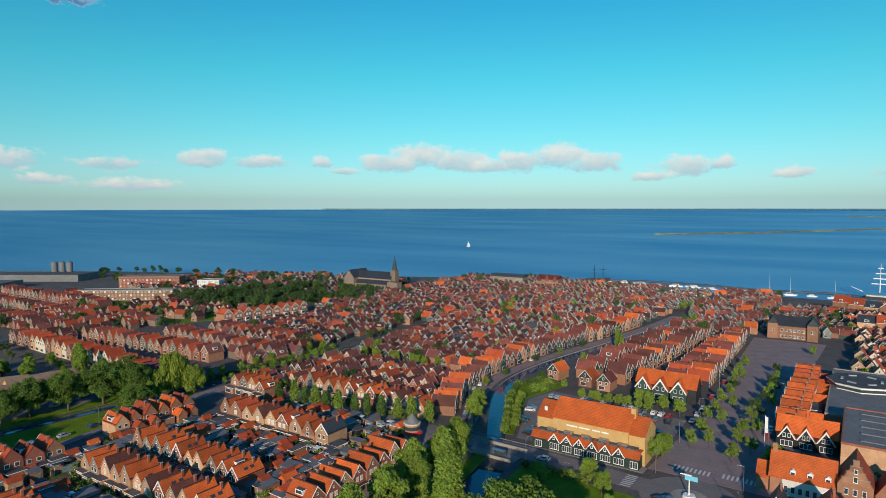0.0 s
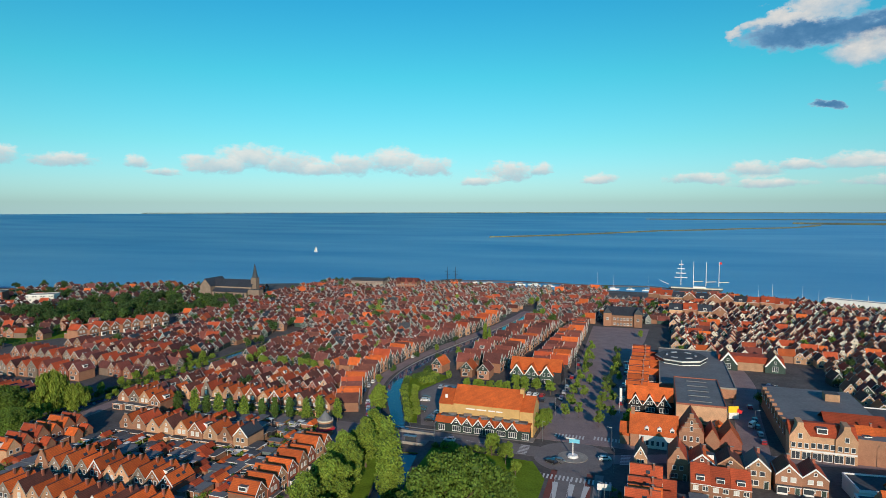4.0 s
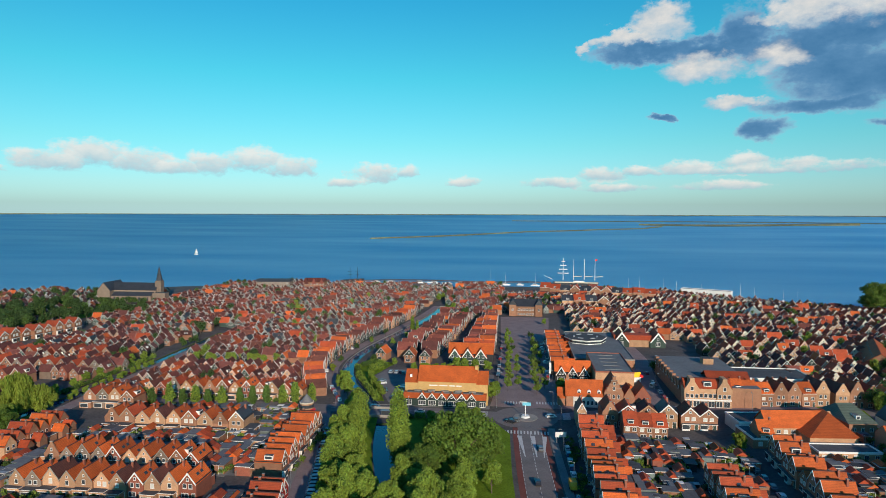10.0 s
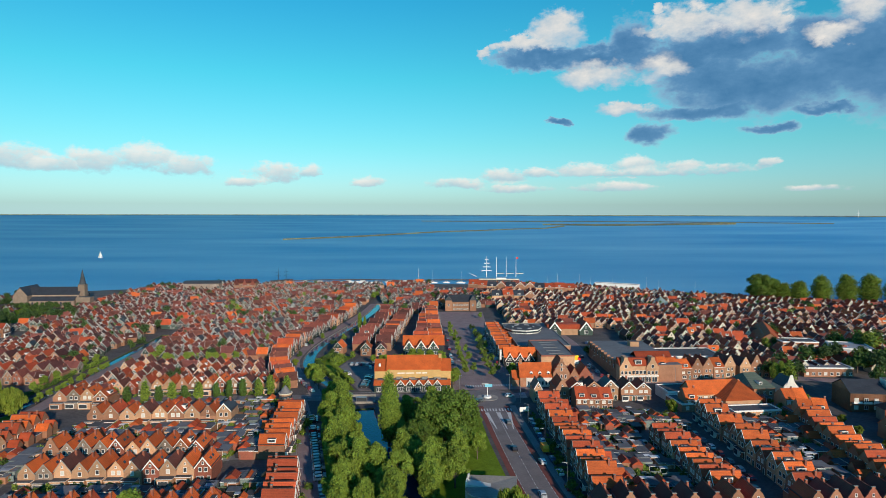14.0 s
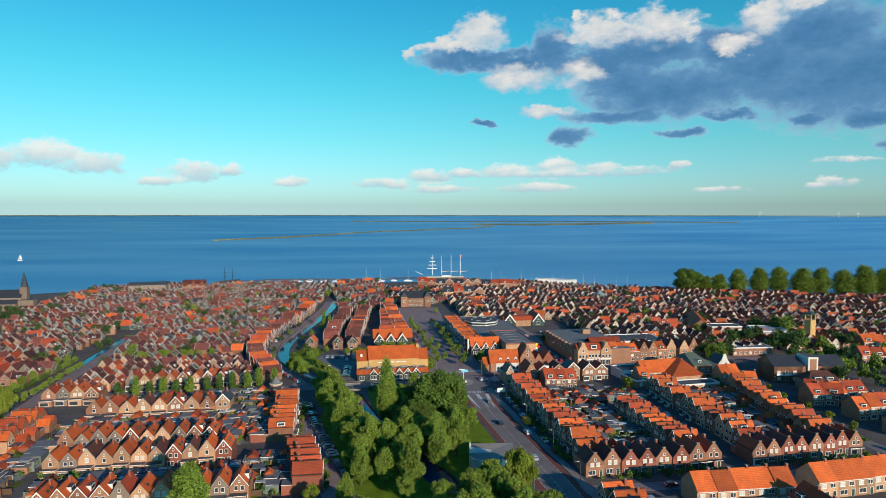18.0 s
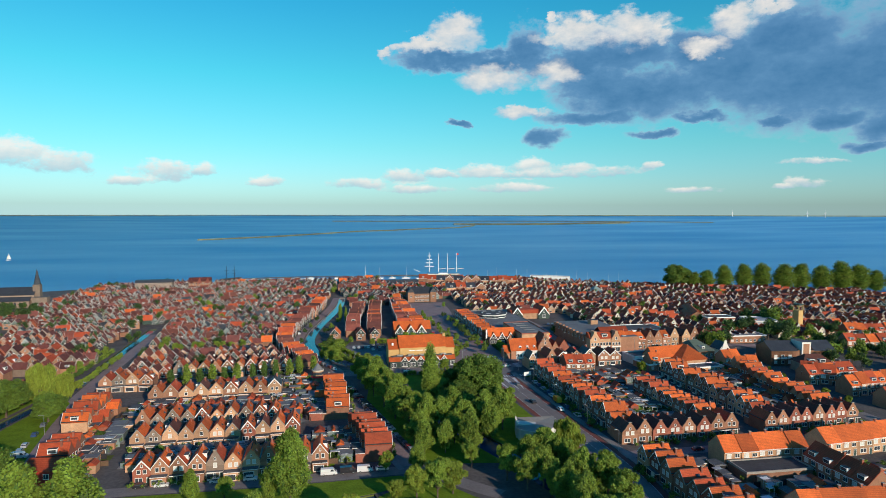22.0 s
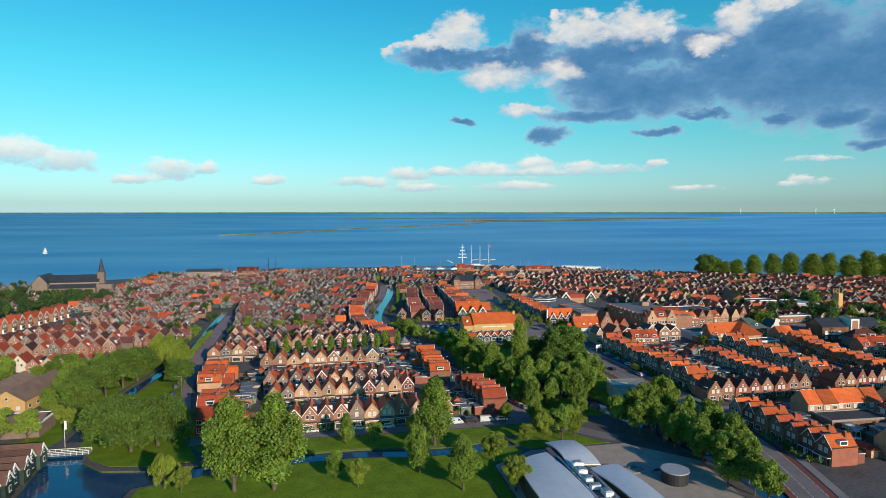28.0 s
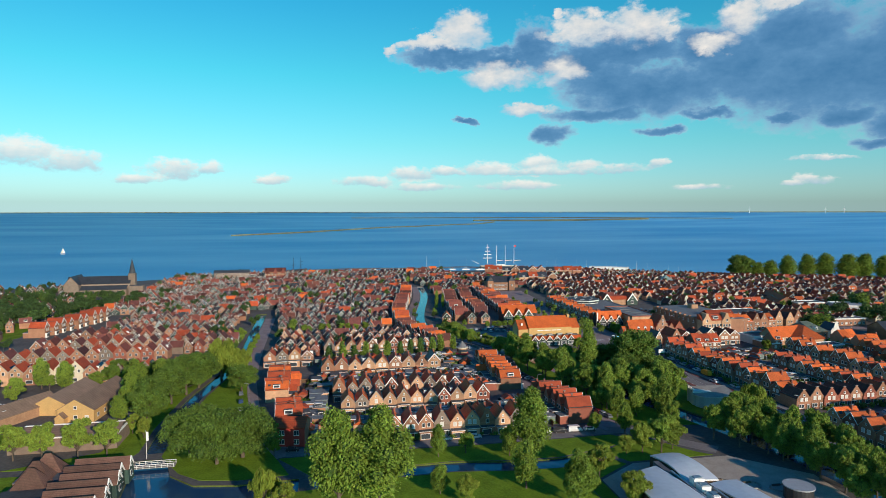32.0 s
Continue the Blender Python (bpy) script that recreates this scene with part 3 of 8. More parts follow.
def smooth(line, steps=5):
    out = []
    for i in range(len(line) - 1):
        p0, p1, p2, p3 = (Vector(line[max(0, min(len(line) - 1, i + k))]) for k in (-1, 0, 1, 2))
        for s in range(steps):
            t = s / steps
            q = 0.5 * (2 * p1 + (p2 - p0) * t + (2 * p0 - 5 * p1 + 4 * p2 - p3) * t * t + (3 * p1 - p0 - 3 * p2 + p3) * t ** 3)
            out.append((q.x, q.y))
    return out + [tuple(line[-1])]


SHORE = [(-4500, -200), (-1500, 190), (-1000, 320), (-819, 408), (-715, 495), (-552, 560), (-454, 612), (-360, 660), (-282, 692), (-205, 712), (-150, 722), (-74, 700), (0, 716), (60, 712), (109, 696), (188, 668), (234, 622), (311, 585), (450, 512), (560, 460), (900, 330), (1600, 100), (4500, -900)]
LAND = SHORE + [(4500, -4500), (-4500, -4500)]
CANAL_NORTH = ribbon(smooth([(-41.5, 278), (-50, 293), (-60.5, 313), (-68, 331), (-71, 348), (-71.5, 366), (-69.5, 388), (-64.5, 418), (-55, 466), (-48, 510), (-44, 560)]), 3.2)
CANAL_SOUTH = ribbon(smooth([(-31, 256), (-27, 234), (-21, 211), (-12, 184), (-5, 164), (3, 140), (9, 116), (11, 90), (8, 60), (0, 20)]), 4.3)
CANAL_WEST = ribbon(smooth([(-189, 156), (-190, 180), (-188, 215), (-185, 234), (-181, 262), (-179, 290), (-180, 325), (-181, 360), (-182, 420)]), 2.7)
CANAL_CROSS = ribbon(smooth([(-139, 125), (-120, 128), (-98, 129), (-80, 126.5), (-64, 126), (-48, 130)]), 3.4)
POND = [(-193, 151), (-184, 151), (-180, 138), (-172, 130), (-160, 128), (-143, 129), (-143, 121), (-160, 116), (-163, 90), (-163, 40), (-187, 40), (-188, 90), (-188.5, 116)]
LOOPS = [CANAL_NORTH, CANAL_SOUTH, CANAL_WEST, CANAL_CROSS, POND]


def sheet(name, outer, holes, z, material_):
    pts, edges = [], []
    for loop in [outer] + holes:
        i = len(pts)
        pts += [Vector(p) for p in loop]
        edges += [(i + k, i + (k + 1) % len(loop)) for k in range(len(loop))]
    v, _, f, _, _, _ = delaunay_2d_cdt(pts, edges, [], 0, 1e-4)
    m = M()
    k = m.mat(material_)
    m.v = [(p.x, p.y, z) for p in v]
    for t in f:
        c = sum((v[i] for i in t), Vector((0, 0))) / len(t)
        if inside(c, outer) and not any(inside(c, h) for h in holes):
            a, b, d = (v[i] for i in t[:3])
            up = (b - a).cross(d - a) > 0
            m.f.append(tuple(t) if up else tuple(reversed(t)))
            m.m.append(k)
    return m


ground = part("ground", sheet("ground", LAND, LOOPS, 0.0, YARD))
tagged(ground, "dark brick-paved ground between the houses", "ground", kind="structure")
banks = M()
for loop in LOOPS + [SHORE]:
    for i in range(len(loop) - (loop is SHORE)):
        (xa, ya), (xb, yb) = loop[i], loop[(i + 1) % len(loop)]
        banks.poly([(xa, ya, -2), (xb, yb, -2), (xb, yb, 0), (xa, ya, 0)], STONE if loop in (SHORE, CANAL_NORTH) else REED)
tagged(part("quay_wall", banks), "grey stone quay walls along canals and shore", "quay", kind="structure")

# the lake: one sheet to the horizon
lake = M()
k = lake.mat(SEA)
rings = [0, 400, 900, 1300, 1700, 2000, 2300, 2600, 2900, 3200, 3500, 3800, 4100, 4400, 4650, 4880]


def lake_z(r):
    """The far water lies a little higher, so that the sheet's rim is at the height of the true horizon."""
    return -1.1 + (61.0 * ((r - 1300) / 3580) ** 1.45 if r > 1300 else 0.0)


for r in rings[1:]:
    lake.v += [(r * math.sin(6.28319 * j / 96), r * math.cos(6.28319 * j / 96), lake_z(r) if j < 26 or j > 70 else -1.1) for j in range(96)]
for i in range(len(rings) - 2):
    for j in range(96):
        a, b = i * 96 + j, i * 96 + (j + 1) % 96
        lake.f.append((a, a + 96, b + 96, b)[::-1])
        lake.m.append(k)
lake.f.append(tuple(range(95, -1, -1)))
lake.m.append(k)
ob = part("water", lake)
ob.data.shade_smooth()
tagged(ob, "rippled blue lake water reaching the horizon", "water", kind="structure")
m = M()
for loop in LOOPS:
    s = sheet("w", loop, [], -0.5, CANAL)
    i = len(m.v)
    m.mat(CANAL)
    m.v += s.v
    m.f += [tuple(a + i for a in q) for q in s.f]
    m.m += s.m
tagged(part("canal_water", m), "still dark canal water reflecting the sky", "water", kind="structure")


def slab(name, loop, z, material_, label, category, side=None, holes=()):
    """A paved or planted surface with a real edge down to the ground."""
    m = sheet(name, loop, list(holes), z, material_)
    for i in range(len(loop)):
        (xa, ya), (xb, yb) = loop[i], loop[(i + 1) % len(loop)]
        m.poly([(xa, ya, -0.1), (xb, yb, -0.1), (xb, yb, z), (xa, ya, z)], side or material_)
    return tagged(part(name, m), label, category, kind="structure")


def ring(x, y, r, n=32):
    return [(x + r * math.cos(6.28319 * i / n), y + r * math.sin(6.28319 * i / n)) for i in range(n)]


ROAD_R = smooth([(25.5, 258), (26.0, 240), (27.2, 215), (29, 185), (31, 155), (31, 128), (28.5, 108), (23, 88), (14, 62), (2, 36), (-20, 5)])
ROAD_L = smooth([(-62, 270), (-56.5, 250), (-51.5, 230), (-47, 209), (-42.5, 185), (-37.5, 163), (-34, 149)])
ROAD_LN = smooth([(-55, 275), (-60, 291), (-71.5, 316), (-78, 340), (-78.8, 362), (-76.2, 392), (-70.2, 425), (-61, 470), (-54.5, 512), (-50, 560)])
QUAY_ROW = [(-66, 289), (-76.5, 315), (-82, 340), (-82.2, 364), (-79.8, 394), (-73.8, 428), (-65.2, 470), (-59.5, 512)]
STREET_W = [(-166, 272), (-110, 272), (-66, 272), (-27, 273), (12, 271)]
STREET_E = smooth([(36, 272), (60, 281), (91, 290), (121, 296), (150, 301), (172, 300), (210, 292)])
ROAD_C = smooth([(-148, 146), (-153, 156), (-159, 173), (-164, 195), (-168.5, 225), (-171, 250), (-173, 290), (-174, 330), (-175, 400)])
FRONT = smooth([(-148, 148.5), (-120, 149), (-90, 148), (-60, 148), (-38, 148.5), (-30, 147), (-22, 138)])
SCHOOL_R = smooth([(-34, 149), (-25, 140), (-18, 132), (-12, 126)])
EAST_R = smooth([(172, 300), (166, 268), (160, 240), (157, 205), (156, 170), (158, 150), (166, 120), (175, 80)])
CROSS_E = smooth([(35, 147), (60, 146), (95, 146), (125, 149), (157, 150)])
STORE_R = smooth([(82, 286), (84, 310), (86, 340), (90, 380), (88, 420)])
slab("road_1", ribbon(ROAD_R, 4.6), 0.035, ASPHALT, "worn grey asphalt road with red cycle lanes", "road")
for s in (-1, 1):
    line = [tuple(Vector(p) + Vector((5.6 * s, 0))) for p in ROAD_R]
    slab("cycle_lane", ribbon(line, 0.95), 0.045, REDLANE, "red asphalt cycle lane beside the road", "cycle lane")
slab("road_2", ribbon(STREET_W, 4.6), 0.03, ASPHALT, "asphalt street across the canal bridge", "road")
slab("road_3", ribbon(STREET_E, 3.6), 0.03, PAVER, "clinker-paved shopping street", "road")
slab("road_4", ribbon(ROAD_L, 3.6), 0.026, PAVER, "clinker-paved street beside the canal", "road")
slab("road_5", ribbon(ROAD_LN, 2.9), 0.026, PAVER, "clinker-paved canal street in the old town", "road")
slab("road_6", ribbon(ROAD_C, 3.4), 0.026, PAVER, "clinker-paved street along the narrow canal", "road")
slab("road_7", ribbon(FRONT, 3.0), 0.03, ASPHALT, "asphalt lane in front of gabled houses", "road")
slab("road_8", ribbon(SCHOOL_R, 3.0), 0.022, ASPHALT, "asphalt lane with parking by the park", "road")
slab("road_9", ribbon(EAST_R, 3.4), 0.022, ASPHALT, "asphalt residential road", "road")
slab("road_10", ribbon(CROSS_E, 2.8), 0.022, PAVER, "narrow clinker-paved cross street", "road")
slab("road_11", ribbon(STORE_R, 5.0), 0.026, PAVER, "broad clinker-paved shopping alley", "road")
slab("roundabout", ring(24.1, 270, 13.2), 0.045, ASPHALT, "asphalt roundabout", "road")
slab("plaza", [(9, 283), (46, 283), (47, 330), (40, 345), (38, 420), (44, 470), (46, 512), (8, 512), (9, 470), (11, 400), (12, 330)], 0.05, PAVER, "purple-brown clinker-paved market square", "square")
slab("pavement", [(-60, 279), (9, 278.5), (9, 283), (-24, 283), (-24, 279.5)], 0.13, SLAB, "grey paved pavement before the hall", "pavement")
slab("car_park", [(-36, 283), (-29, 283), (-29, 312), (9, 306), (9, 334), (-48, 340), (-52, 324)], 0.04, ASPHALT, "asphalt car park behind the hall", "car park")
for line, w, o in ((ROAD_R, 1.3, 8.4), (ROAD_L, 1.0, -4.7)):
    slab("pavement", ribbon([tuple(Vector(p) + Vector((o, 0))) for p in line], w), 0.13, SLAB, "grey concrete pavement with a kerb", "pavement")

GREEN = "bright green mown lawn"
slab("lawn", [(-52 + 12, 262), (-36, 262), (-32, 234), (-26, 211), (-17, 184), (-10, 164), (-4, 148), (-30, 152), (-36, 170), (-40, 190), (-45, 222)], 0.10, GRASS, "shaded canal-side grass under tall trees", "lawn")
slab("lawn", [(-24, 264), (12, 262), (18, 250), (19, 215), (21, 185), (23, 155), (23, 128), (20, 106), (13, 86), (4, 60), (14, 90), (14, 116), (8, 140), (0, 164), (-7, 184), (-16, 211), (-22, 234)], 0.10, GRASS, GREEN, "lawn")
slab("lawn", [(-150, 144.5), (-120, 145), (-90, 144), (-60, 144), (-40, 144.5), (-33, 139), (-48, 134), (-64, 130), (-80, 130.5), (-98, 133), (-120, 132), (-139, 129)], 0.10, GRASS, GREEN, "lawn")
slab("lawn", [(-143, 120.5), (-139, 121), (-120, 124), (-98, 125), (-80, 122.5), (-64, 122), (-62, 60), (-66, 20), (-158, 20), (-161, 90), (-158, 115)], 0.10, GRASS, GREEN, "lawn")
slab("lawn", [(-186, 153), (-178, 139), (-171, 133), (-160, 131), (-146, 132), (-150, 143), (-157, 160), (-163, 185), (-168, 215), (-172, 245), (-178, 255), (-181, 235), (-184, 215), (-186, 180)], 0.10, GRASS, GREEN, "lawn")
slab("lawn", [(-240, 262), (-190, 262), (-186, 262), (-190, 235), (-193, 215), (-195, 180), (-194, 158), (-196, 152), (-193, 120), (-200, 148), (-230, 150), (-206, 160), (-203, 178), (-206, 200), (-212, 225), (-240, 242)], 0.10, GRASS, GREEN, "lawn")
slab("lawn", [(-400, 60), (-190, 60), (-190, 118), (-215, 145), (-400, 150)], 0.08, GRASS, GREEN, "lawn")
slab("lawn", [(-42, 284), (-38, 284), (-53, 324), (-49, 341), (-46, 352), (-63, 358), (-66, 344), (-60, 322), (-51, 302)], 0.10, GRASS, "canal bank with grass and hedges", "lawn")
slab("car_park", [(-217, 238), (-204, 238), (-200, 212), (-204, 186), (-214, 186)], 0.12, ASPHALT, "asphalt drive beside the brick house", "car park")
slab("lawn", [(-48, 131), (-36, 140), (-29, 139), (-20, 126), (-16, 122.5), (-44, 122.5), (-46, 126)], 0.10, GRASS, GREEN, "lawn")
slab("lawn", [(-64, 121), (-49, 126), (-46, 121), (-58.5, 113), (-58.5, 50), (-62, 50), (-60.5, 60)], 0.10, GRASS, GREEN, "lawn")
slab("lawn", [(-262, 182), (-214, 184), (-230, 182), (-262, 160)], 0.10, GRASS, GREEN, "lawn")
slab("play_yard", [(-58, 112), (-44, 121), (-12, 121), (4, 104), (0, 70), (-20, 50), (-58, 50)], 0.11, SOIL, "sandy play yard beside the school", "yard")
slab("lawn", [(-430, 420), (-330, 430), (-305, 500), (-370, 560), (-480, 520)], 0.08, GRASS, "dark park grass near the church", "lawn")
slab("lawn", [(150, 300), (152, 260), (150, 170), (154, 170), (156, 210), (162, 268), (168, 297)], 0.09, GRASS, "narrow green verge", "lawn")
slab("lawn", ring(24.1, 270, 5.0), 0.18, STONE, "round stone traffic island", "island")

# road paint
paint = M()


def stripe(x, y, w, l, turn):
    c, s = math.cos(radians(turn)), math.sin(radians(turn))
    q = [(x + a * c - b * s, y + a * s + b * c, 0.062) for a, b in ((-w, -l), (w, -l), (w, l), (-w, l))]
    paint.poly(q, MARK)


for i in range(9):
    stripe(15.5 + i * 1.25, 289.0, 0.30, 1.7, 0)
    stripe(29.5 + i * 1.25, 290.0, 0.30, 1.7, 0)
    stripe(16.0 + i * 1.25, 252.5, 0.30, 1.7, 0)
    stripe(27.5 + i * 1.25, 252.5, 0.30, 1.7, 0)
for i in range(7):
    stripe(7.0, 267.5 + i * 1.25, 1.6, 0.3, 0)
    stripe(41.0, 269.5 + i * 1.25, 1.6, 0.3, 15)
for i in range(2, len(ROAD_R) - 1):
    a, b = Vector(ROAD_R[i]), Vector(ROAD_R[i + 1])
    d = math.degrees(math.atan2(b.y - a.y, b.x - a.x)) - 90
    for q in (0.25, 0.75):
        p = a.lerp(b, q)
        for o in (-4.5, 0, 4.5):
            stripe(p.x + o, p.y, 0.09, 0.9, d)
for x, a in ((21.5, 8), (26.5, 4), (31, -4)):
    paint.poly([(x - 0.9, 249, 0.064), (x + 0.9, 249, 0.064), (x + a * 0.25 + 0.15, 229, 0.064), (x + a * 0.25 - 0.15, 229, 0.064)][::-1], MARK)
for i in range(12):
    stripe(-58 + i * 5.0, 272.6, 1.4, 0.08, 0)
tagged(part("road_marking", paint), "white painted crossings and lane lines", "road marking", kind="structure")


# ---- houses ----
WINDOW = {}


def window_mesh(w, h, blind=False, bars=1):
    key = (w, h, blind, bars)
    if key not in WINDOW:
        m = M()
        f = 0.11
        m.box(-w / 2, w / 2, -0.07, 0.03, 0, h, WHITE)
        n = bars
        iw = (w - f * (n + 1)) / n
        for i in range(n):
            x = -w / 2 + f + i * (iw + f)
            m.box(x, x + iw, -0.085, -0.05, f, h - f, PANE_BLIND if blind else PANE)
        m.box(-w / 2 - 0.08, w / 2 + 0.08, -0.14, 0.0, -0.08, 0.0, WHITE)
        WINDOW[key] = m.data("window")
    return WINDOW[key]


DOORS = {}


def door_mesh(mt):
    if mt.name not in DOORS:
        m = M()
        m.box(-0.55, 0.55, -0.06, 0.03, 0, 2.35, WHITE)
        m.box(-0.44, 0.44, -0.09, -0.04, 0.05, 2.0, mt)
        m.box(-0.44, 0.44, -0.085, -0.04, 2.06, 2.28, PANE)
        DOORS[mt.name] = m.data("door")
    return DOORS[mt.name]


def chevron(w, eave, ridge, over, thick):
    k = (ridge - eave) / (w / 2)
    e = eave - over * k
    return [(-w / 2 - over, e + thick), (-w / 2 - over, e), (0, ridge), (w / 2 + over, e), (w / 2 + over, e + thick), (0, ridge + thick)]


def pentagon(w, eave, ridge):
    return [(-w / 2, 0), (w / 2, 0), (w / 2, eave), (0, ridge), (-w / 2, eave)]


def trim_mesh(w, eave, ridge, y, mt, size=0.28, top=0.27):
    k = (ridge - eave) / (w / 2)
    return M().prism([(-w / 2, eave - size * 0.9), (0, ridge - size * 1.1), (w / 2, eave - size * 0.9), (w / 2, eave + top * 0.85), (0, ridge + top * 1.1), (-w / 2, eave + top * 0.85)], y - 0.12, y + 0.02, mt)


def gable_house(label, w, d, eave, ridge, wall, roof, trim=WHITE, neck=False, blinds=False, ext=3.2, dormer=None, front=None, winb=2, door=None, porch=False, lights=(), slim=False, fext=0.0, wing=0.0):
    """A house with its ridge from front to back; the front looks to -y."""
    ridge = min(ridge, eave + 1.2 * w / 2)
    e = new("gabled_house")
    tagged(e, label, "house", "terraced houses")
    wm = M().prism(pentagon(w, eave, ridge), -d / 2, d / 2, wall)
    if front:
        wm.prism([(x * 0.995, z) for x, z in pentagon(w, eave, ridge - 0.05)], -d / 2 - 0.03, -d / 2, front)
    for x in (-w * 0.22, w * 0.22):
        for z in (0.7, 3.6):
            wm.box(x - 0.65, x + 0.65, d / 2, d / 2 + 0.07, z, z + 1.3, WHITE)
            wm.box(x - 0.52, x + 0.52, d / 2 + 0.05, d / 2 + 0.09, z + 0.12, z + 1.18, PANE)
    part("wall", wm, e)
    y0 = -d / 2 - (0.1 if not neck else -0.1)
    part("roof", M().prism(chevron(w, eave, ridge, 0.04, 0.2), y0, d / 2 + 0.1, roof).box(-0.15, 0.15, y0 - 0.02, d / 2 + 0.12, ridge + 0.1, ridge + 0.33, ROOF_BROWN).box(-w / 2, -w / 2 + 0.28, y0, d / 2, eave - 0.1, eave + 0.5, DARKMETAL).box(w / 2 - 0.28, w / 2, y0, d / 2, eave - 0.1, eave + 0.5, DARKMETAL), e)
    y = -d / 2
    if neck:
        n = [(-w / 2, eave - 0.6), (w / 2, eave - 0.6), (w / 2, eave + 0.25), (w * 0.30, eave + (ridge - eave) * 0.52), (w * 0.17, ridge - 0.25), (0.45, ridge + 0.2), (0.45, ridge + 0.7), (-0.45, ridge + 0.7), (-0.45, ridge + 0.2), (-w * 0.17, ridge - 0.25), (-w * 0.30, eave + (ridge - eave) * 0.52), (-w / 2, eave + 0.25)]
        part("gable_parapet", M().prism(n, y - 0.16, y + 0.2, front or wall), e)
        part("capstone", M().box(-0.6, 0.6, y - 0.22, y + 0.26, ridge + 0.7, ridge + 0.84, STONE), e, "grey capstone")
    else:
        part("bargeboard", trim_mesh(w, eave, ridge, y - 0.1, trim, 0.07 if slim else 0.28), e, "thin gable edge" if slim else "painted bargeboards")
    fy = y - (0.19 if neck else 0.05)
    gap = w / (winb + 1)
    for i in range(winb):
        part("window", window_mesh(1.15, 1.4, blinds, 1), e).location = ((i + 1) * gap - w / 2, fy, 3.6)
    part("window", window_mesh(0.55 if slim else 0.7, 0.7 if slim else 0.9), e).location = (0, fy, eave + (ridge - eave) * 0.34)
    part("window", window_mesh(2.2, 1.5, False, 2), e).location = (-w * 0.17, fy, 0.8)
    part("door", door_mesh(door or TIMBER_GREEN), e).location = (w * 0.33, fy, 0)
    part("chimney", M().box(w * 0.12 - 0.3, w * 0.12 + 0.3, d * 0.2, d * 0.2 + 0.6, ridge - 1.6, ridge + 0.9, BRICK_RED).box(w * 0.12 - 0.36, w * 0.12 + 0.36, d * 0.2 - 0.06, d * 0.2 + 0.66, ridge + 0.9, ridge + 1.02, STONE), e)
    if dormer:
        side = 1 if dormer > 0 else -1
        zc = eave + (ridge - eave) * 0.25
        dm = M().box(min(0.15 * side, w * 0.44 * side), max(0.15 * side, w * 0.44 * side), -1.5, 1.3, zc, zc + 1.5, WHITE, FLAT)
        xs = w * 0.44 * side
        dm.box(min(xs, xs + 0.03 * side), max(xs, xs + 0.03 * side), -1.2, 1.0, zc + 0.3, zc + 1.2, PANE)
        part("dormer", dm, e, "white flat-roofed dormer")
    k = (ridge - eave) / (w / 2)
    for i, yy in enumerate(lights):
        sk = M().box(-0.45, 0.45, -0.6, 0.6, 0.0, 0.09, DARKMETAL).box(-0.36, 0.36, -0.5, 0.5, 0.09, 0.11, PANE)
        o = part("skylight", sk, e)
        o.location, o.rotation_euler = (w * 0.24, yy, ridge - w * 0.24 * k + 0.2), (0, math.atan(k), 0)
    if wing:
        wm2 = M().prism([(-w * 0.30, 0), (w * 0.36, 0), (w * 0.36, 2.9), (w * 0.03, 4.9), (-w * 0.30, 2.9)], d / 2, d / 2 + wing, wall)
        wm2.prism([(-w * 0.34, 2.75), (w * 0.03, 4.95), (w * 0.40, 2.75), (w * 0.40, 2.95), (w * 0.03, 5.15), (-w * 0.34, 2.95)], d / 2 + 0.12, d / 2 + wing + 0.15, roof)
        part("rear_wing", wm2, e, "low rear wing with a tiled roof")
    elif ext:
        x0 = -w / 2 + 0.3
        em = M().box(x0, w / 2 - 0.6, d / 2, d / 2 + ext, 0, 2.9, wall, FLAT)
        em.box(x0 - 0.08, w / 2 - 0.52, d / 2 + 0.02, d / 2 + ext + 0.08, 2.9, 3.06, WHITE, FLAT)
        part("extension", em, e, "flat-roofed rear extension")
    if fext:
        fm_ = M().box(-w / 2 + 0.15, w / 2 - 0.5, y - fext, y - 0.06, 0, 2.7, wall, FLAT).box(-w / 2 + 0.05, w / 2 - 0.4, y - fext - 0.1, y - 0.06, 2.7, 2.86, WHITE, FLAT)
        fm_.box(-w / 2 + 0.5, w / 2 - 1.6, y - fext - 0.05, y - fext, 0.3, 2.2, WHITE).box(-w / 2 + 0.65, w / 2 - 1.75, y - fext - 0.08, y - fext - 0.04, 0.45, 2.05, PANE)
        part("garden_room", fm_, e, "flat-roofed garden room")
    if porch:
        part("porch", M().box(-w / 2 + 0.2, w / 2 - 0.2, y - 1.3, y - 0.05, 2.45, 2.62, WHITE, FLAT).box(-w / 2 + 0.25, -0.3, y - 1.1, y - 0.06, 0, 2.45, WHITE).box(-w / 2 + 0.35, -0.4, y - 1.13, y - 1.1, 0.6, 2.2, PANE), e, "white bay with a flat lead roof")
    return e, w, d


